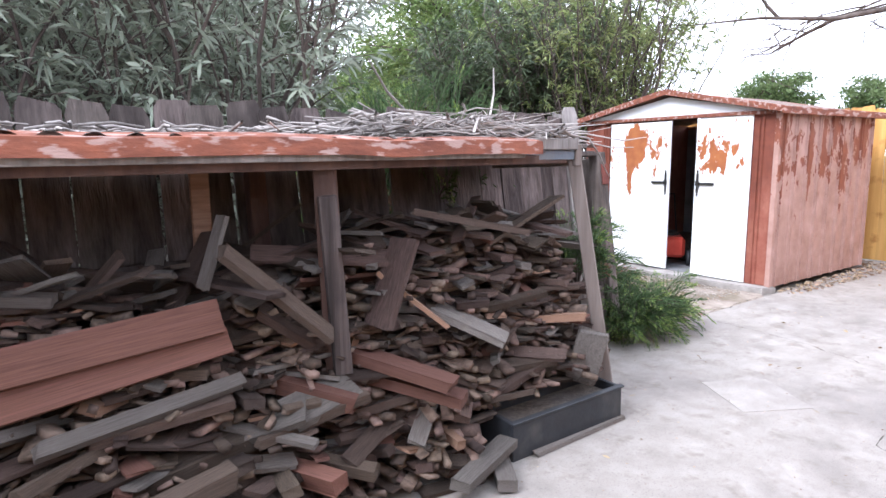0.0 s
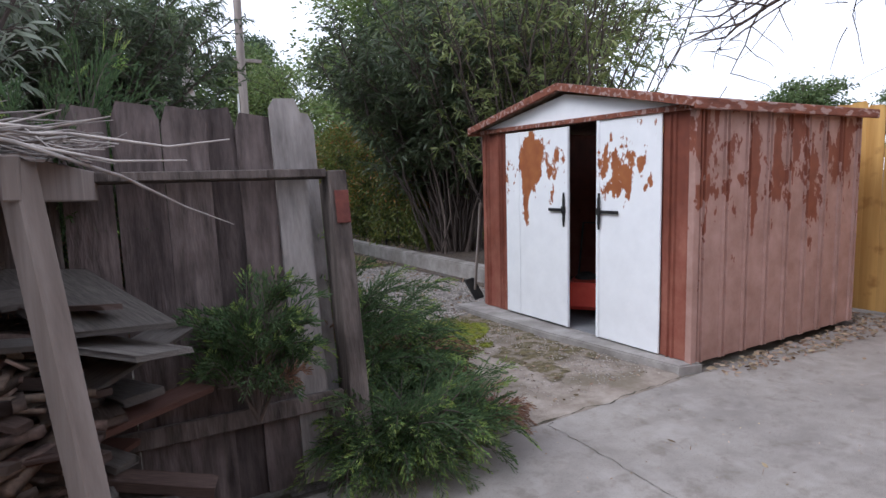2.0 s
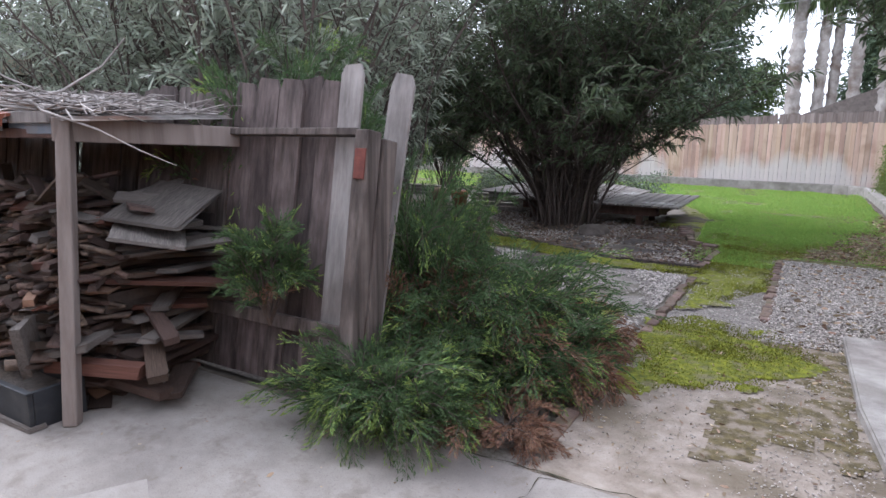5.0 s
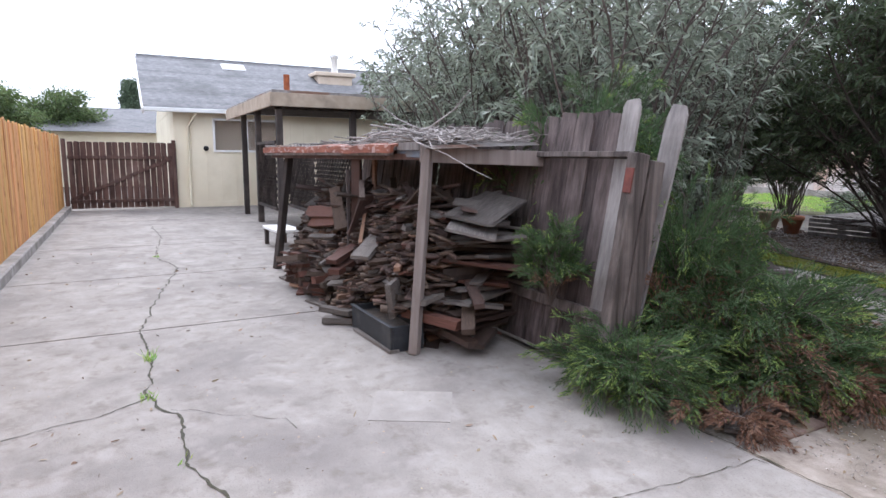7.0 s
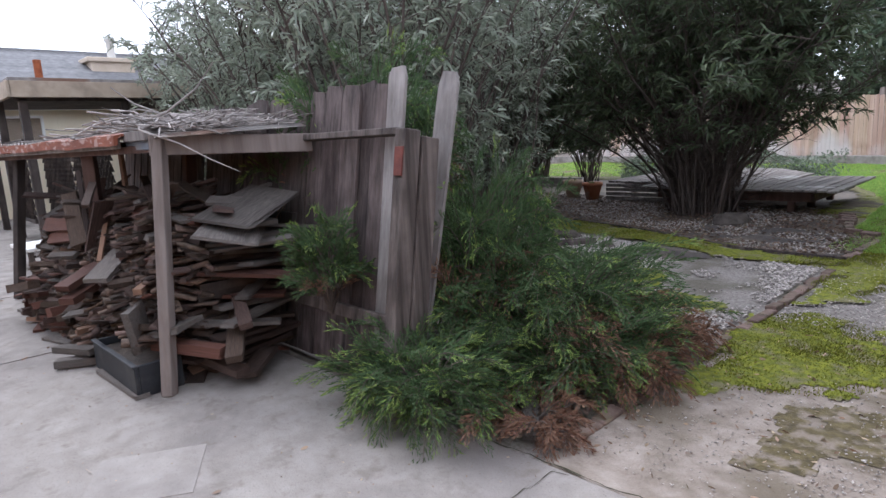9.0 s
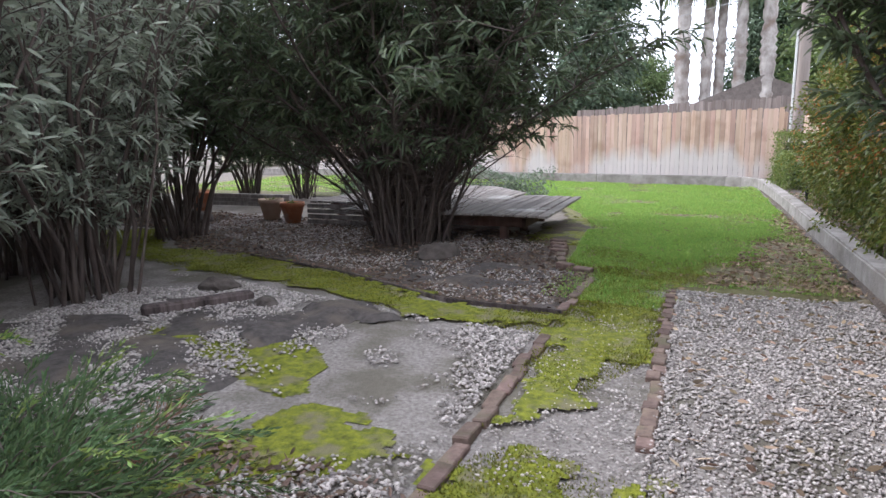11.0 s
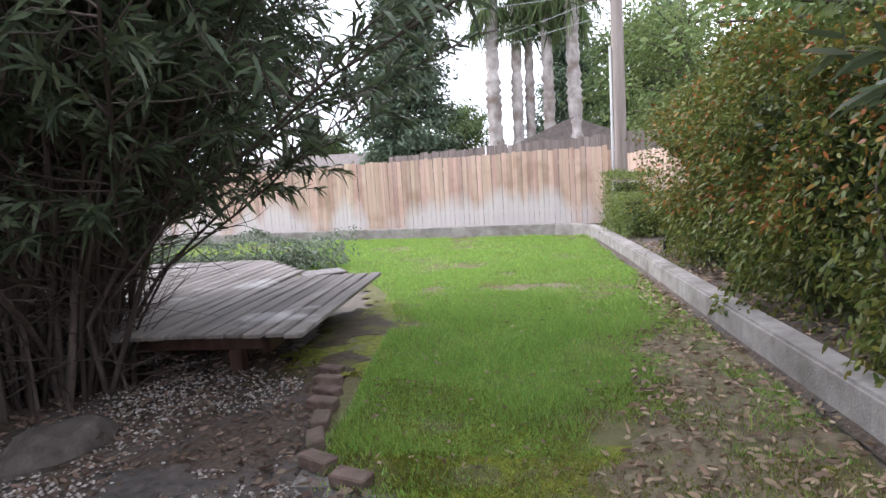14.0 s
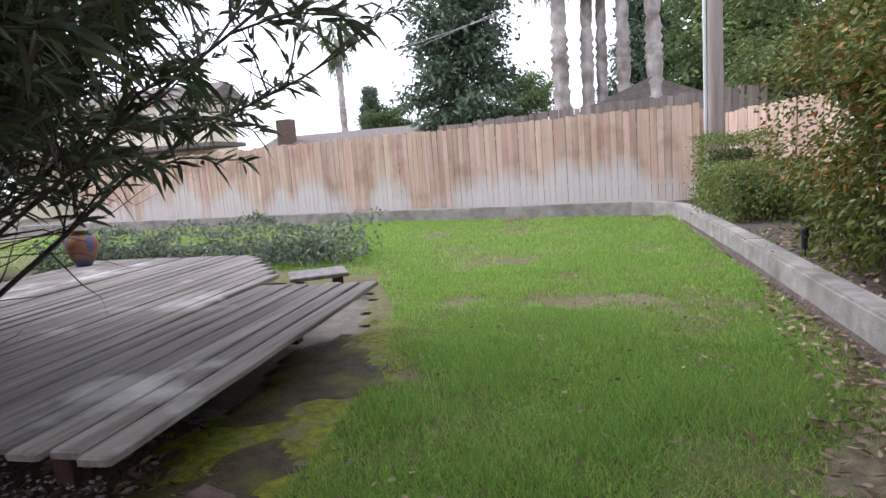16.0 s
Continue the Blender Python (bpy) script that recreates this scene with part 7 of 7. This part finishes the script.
# ---------------------------------------------------------------- gravel, grass and litter
def stones(name, label, poly, count, size, z, seed, patchy=0.0):
    rng = np.random.default_rng(seed)
    x, y = spread(poly, count, rng)
    if patchy:
        ok = np.array([noise.noise((a * 0.9, b * 0.9, 5.5)) + 0.5 * noise.noise((a * 3.1, b * 3.1, 2.5)) for a, b in zip(x, y)]) + rng.uniform(-0.2, 0.2, len(x)) > -0.45 + 0.45 * patchy
        x, y = x[ok], y[ok]
    n = len(x)
    t = np.array([[1, 0, 0], [-1, 0, 0], [0, 1, 0], [0, -1, 0], [0, 0, 1], [0, 0, -0.6]], float)
    s = rng.uniform(0.5, 1.3, (n, 1, 1)) * size * rng.uniform(0.6, 1.3, (n, 6, 1))
    a = rng.uniform(0, 6.28, n)
    ca, sa = np.cos(a)[:, None], np.sin(a)[:, None]
    p = t[None] * s
    p[:, :, 2] *= 0.6
    V = np.stack([p[:, :, 0] * ca - p[:, :, 1] * sa * 0.7, p[:, :, 0] * sa + p[:, :, 1] * ca * 0.7, p[:, :, 2]], 2)
    V += np.stack([x, y, np.full(n, z) + rng.uniform(0, size * 0.5, n)], 1)[:, None, :]
    F = np.array([[0, 2, 4], [2, 1, 4], [1, 3, 4], [3, 0, 4], [2, 0, 5], [1, 2, 5], [3, 1, 5], [0, 3, 5]])
    tri = (np.arange(n)[:, None, None] * 6 + F[None]).reshape(-1, 3)
    return tagged(part(name, arrays(name, V.reshape(-1, 3), tri, STONE), STONE), label, "gravel", kind="stuff")


stones("gravel_stones", "loose pale chip gravel on the pad", GRAV_R, 16000, 0.014, 0.004, 81)
stones("gravel_stones", "loose pale chip gravel in the bed", [(0.2, 3.2), (2.55, 2.6), (2.55, 6.3), (1.2, 6.5), (-1.5, 7.1), (-1.5, 4.4)], 36000, 0.018, 0.004, 82, 0.45)
stones("gravel_stones", "loose pale chip gravel by the path", [(2.7, 4.4), (4.0, 4.4), (3.35, 5.2), (3.32, 7.9), (2.7, 6.3)], 2200, 0.012, 0.0, 83)
stones("gravel_stones", "pale chips mixed in the mulch", [(2.1, 8.5), (1.7, 10.0), (-0.5, 11.0), (-4.5, 11.2), (-4, 9.8), (-1.4, 8.4), (0.3, 8.1)], 13000, 0.016, 0.006, 84, 0.35)
stones("gravel_stones", "sparse chips and clods in the bare mulch", [(2.5, 7.1), (2.3, 8.4), (0.3, 8.3), (-1.3, 8.3), (0.3, 7.7), (1.6, 7.05)], 3200, 0.014, 0.004, 87, 0.5)
stones("gravel_stones", "scattered grit on the worn apron", [(2.7, 1.9), (4.0, 1.95), (3.95, 4.4), (2.7, 4.3)], 1500, 0.007, 0.0, 86)
stones("gravel_stones", "small grit beside the shed kerb", [(3.5, 2.0), (4.1, 2.0), (4.0, 4.5), (3.7, 4.5)], 900, 0.008, 0.002, 85)


WORN = [(2.3, 13.1), (2.9, 12.6), (3.9, 12.3), (4.5, 12.7), (4.2, 13.6), (3.2, 13.9)], [(3.5, 8.2), (4.85, 8.1), (4.85, 11.9), (4.4, 11.2), (4.1, 10.0)]


def grass(name, label, poly, count, h, w, material, seed, z=0.004):
    """Blades in uneven tufts, thinner over worn ground."""
    rng = np.random.default_rng(seed)
    x, y = spread(poly, int(count * 1.6), rng)
    if material is GRASS:
        thin = np.array([any(inside(a + 0.5 * noise.noise((a * 1.6, b * 1.6, 6)) + 0.2 * noise.noise((a * 6, b * 6, 6)), b + 0.5 * noise.noise((a * 1.6, b * 1.6, 9)) + 0.2 * noise.noise((a * 6, b * 6, 9)), q) for q in WORN) for a, b in zip(x, y)])
        patchy = np.array([0.5 + 1.0 * noise.noise((a * 2.2, b * 2.2, 13)) for a, b in zip(x, y)])
        ok = ~thin | (rng.random(len(x)) < patchy)
        x, y = x[ok], y[ok]
    keep = np.array([noise.noise((a * 0.9, b * 0.9, 1.7)) + 0.5 * noise.noise((a * 3, b * 3, 4)) for a, b in zip(x, y)]) + rng.uniform(-0.35, 0.45, len(x)) > -0.12
    x, y = x[keep][:count], y[keep][:count]
    n = len(x)
    tuft = np.array([0.55 + 1.1 * max(0, noise.noise((a * 1.3, b * 1.3, 8.1)) + 0.25) + 0.5 * max(0, noise.noise((a * 5, b * 5, 3.1))) for a, b in zip(x, y)])
    hh = rng.uniform(0.5, 1.2, n) * h * tuft
    a = rng.uniform(0, 6.28, n)
    dx, dy = np.cos(a) * w, np.sin(a) * w
    lx, ly = rng.normal(0, 0.5, n) * hh, rng.normal(0, 0.5, n) * hh
    zz = np.full(n, z)
    V = np.stack([np.stack([x - dx, y - dy, zz], 1), np.stack([x + dx, y + dy, zz], 1), np.stack([x + lx, y + ly, zz + hh], 1)], 1).reshape(-1, 3)
    return tagged(part(name, arrays(name, V, np.arange(3 * n).reshape(-1, 3), material), material), label, "grass", kind="stuff")


grass("lawn_grass", "short bright green lawn grass", [(2.3, 8.7), (4.85, 8.6), (4.85, 13), (1.7, 13), (2.02, 11.8), (2.12, 10.4)], 120000, 0.055, 0.0032, GRASS, 91)
grass("lawn_grass", "short bright green lawn grass", [(1.7, 13), (4.85, 13), (4.85, 19.9), (3.8, 20.4), (-3, 21.9), (-3, 16.4), (0.9, 14.8)], 110000, 0.055, 0.005, GRASS, 92)
grass("lawn_grass", "short bright green lawn grass", [(1.7, 12.7), (4.85, 12.9), (4.85, 15.2), (3.4, 16.1), (1.5, 14.6)], 42000, 0.05, 0.004, GRASS, 133)
grass("lawn_grass", "green grass beyond the deck", [(-3, 16.4), (-3, 21.9), (-12, 23.5), (-12, 16)], 25000, 0.06, 0.008, GRASS, 93)
grass("dry_grass", "straw-coloured dry patch in the lawn", [(2.6, 12.6), (4.4, 12.2), (4.7, 14.5), (3.2, 15.2), (2.4, 14.2)], 9000, 0.03, 0.004, DRYGRASS, 94)
grass("dry_grass", "thin dry grass beside the wall", [(3.2, 8.3), (4.85, 8.2), (4.85, 12), (4.0, 11.5)], 16000, 0.03, 0.004, DRYGRASS, 95)
grow = lambda p: [(x + 0.06 * (1 if x > sum(q[0] for q in p) / len(p) else -1), y + 0.06 * (1 if y > sum(q[1] for q in p) / len(p) else -1)) for x, y in p]
for k, p in enumerate((MOSS_STRIP, MOSS_A, MOSS_B, MOSS_C)):
    grass("moss_tufts", "short yellow-green moss shoots", grow(p), (26000, 12000, 26000, 14000)[k], 0.016, 0.004, MOSSLEAF, 96 + k, 0.004)
grass("moss_tufts", "yellow-green moss creeping into the lawn", [(2.25, 8.5), (3.4, 8.1), (4.6, 8.4), (4.2, 9.8), (3.4, 9.4), (2.35, 9.9)], 11000, 0.02, 0.004, MOSSLEAF, 131, 0.022)
grass("moss_tufts", "grass shoots spreading into the moss", [(2.3, 7.4), (3.3, 7.2), (3.4, 8.1), (4.8, 8.1), (4.8, 9.0), (2.2, 9.0)], 12000, 0.03, 0.004, GRASS, 120, 0.004)


for cx_, cy_ in ((-5.1, -0.6), (0.56, -0.91), (-0.95, -0.9), (-0.2, -0.86), (1.5, -0.78), (-7.4, -0.42)):
    grass("crack_weed", "small green weed tuft in the driveway crack", [(cx_ - 0.07, cy_ - 0.04), (cx_ + 0.07, cy_ - 0.04), (cx_ + 0.07, cy_ + 0.04), (cx_ - 0.07, cy_ + 0.04)], 36, 0.05, 0.004, GRASS, int(cx_ * 10) + 200, 0.0)


def litter(name, label, poly, count, size, z, seed, material=LITTER):
    rng = np.random.default_rng(seed)
    x, y = spread(poly, count, rng)
    n = len(x)
    base = np.stack([x, y, np.full(n, z) + rng.uniform(0.002, 0.012, n)], 1)
    way = np.stack([rng.normal(0, 1, n), rng.normal(0, 1, n), rng.uniform(-0.05, 0.25, n)], 1)
    return tagged(part(name, leaves(base, way, rng.uniform(0.6, 1.3, n) * size, rng.uniform(0.2, 0.45, n) * size, rng.uniform(-0.1, 0.1, n), rng, material, name), material), label, "leaf litter", kind="stuff")


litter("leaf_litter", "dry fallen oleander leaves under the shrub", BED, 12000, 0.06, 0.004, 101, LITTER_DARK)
litter("leaf_litter", "dry leaves scattered on the lawn", [(2.2, 8.6), (4.85, 8.2), (4.85, 14), (2.0, 13)], 650, 0.045, 0.025, 102)
litter("leaf_litter", "dry leaves along the foot of the wall", [(3.6, 8.1), (4.95, 8.0), (4.95, 15), (4.4, 11.5)], 1500, 0.06, 0.03, 103)
litter("leaf_litter", "fallen leaves in the hedge bed", [(5.15, 8), (7, 8), (7, 16), (5.15, 16)], 2500, 0.07, 0.22, 104)
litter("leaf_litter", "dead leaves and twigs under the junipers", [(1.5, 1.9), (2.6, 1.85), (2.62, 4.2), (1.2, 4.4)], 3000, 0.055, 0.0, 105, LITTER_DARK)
litter("leaf_litter", "few dry leaves on the concrete", [(-6, -2.1), (7, -2.1), (7, 1.6), (-6, 0.6)], 160, 0.045, 0.0, 106)
litter("leaf_litter", "leaves gathered beside the shed and fence", [(4.3, 1.6), (7.05, 1.5), (7.05, 2.3), (6.6, 2.3), (6.6, 1.84), (4.3, 1.82)], 700, 0.05, 0.0, 107)
litter("leaf_litter", "crumbs and specks on the concrete", [(-1, -2), (6.5, -2), (6.5, 1.7), (1.5, 1.7), (-1, 0.4)], 900, 0.014, 0.0, 111)
litter("leaf_litter", "leaf crumbs on the worn apron", [(2.7, 1.9), (4.0, 1.95), (3.95, 4.4), (2.7, 4.3)], 260, 0.035, 0.0, 110)
litter("leaf_litter", "leaves on the gravel pad", GRAV_R, 400, 0.06, 0.012, 108)
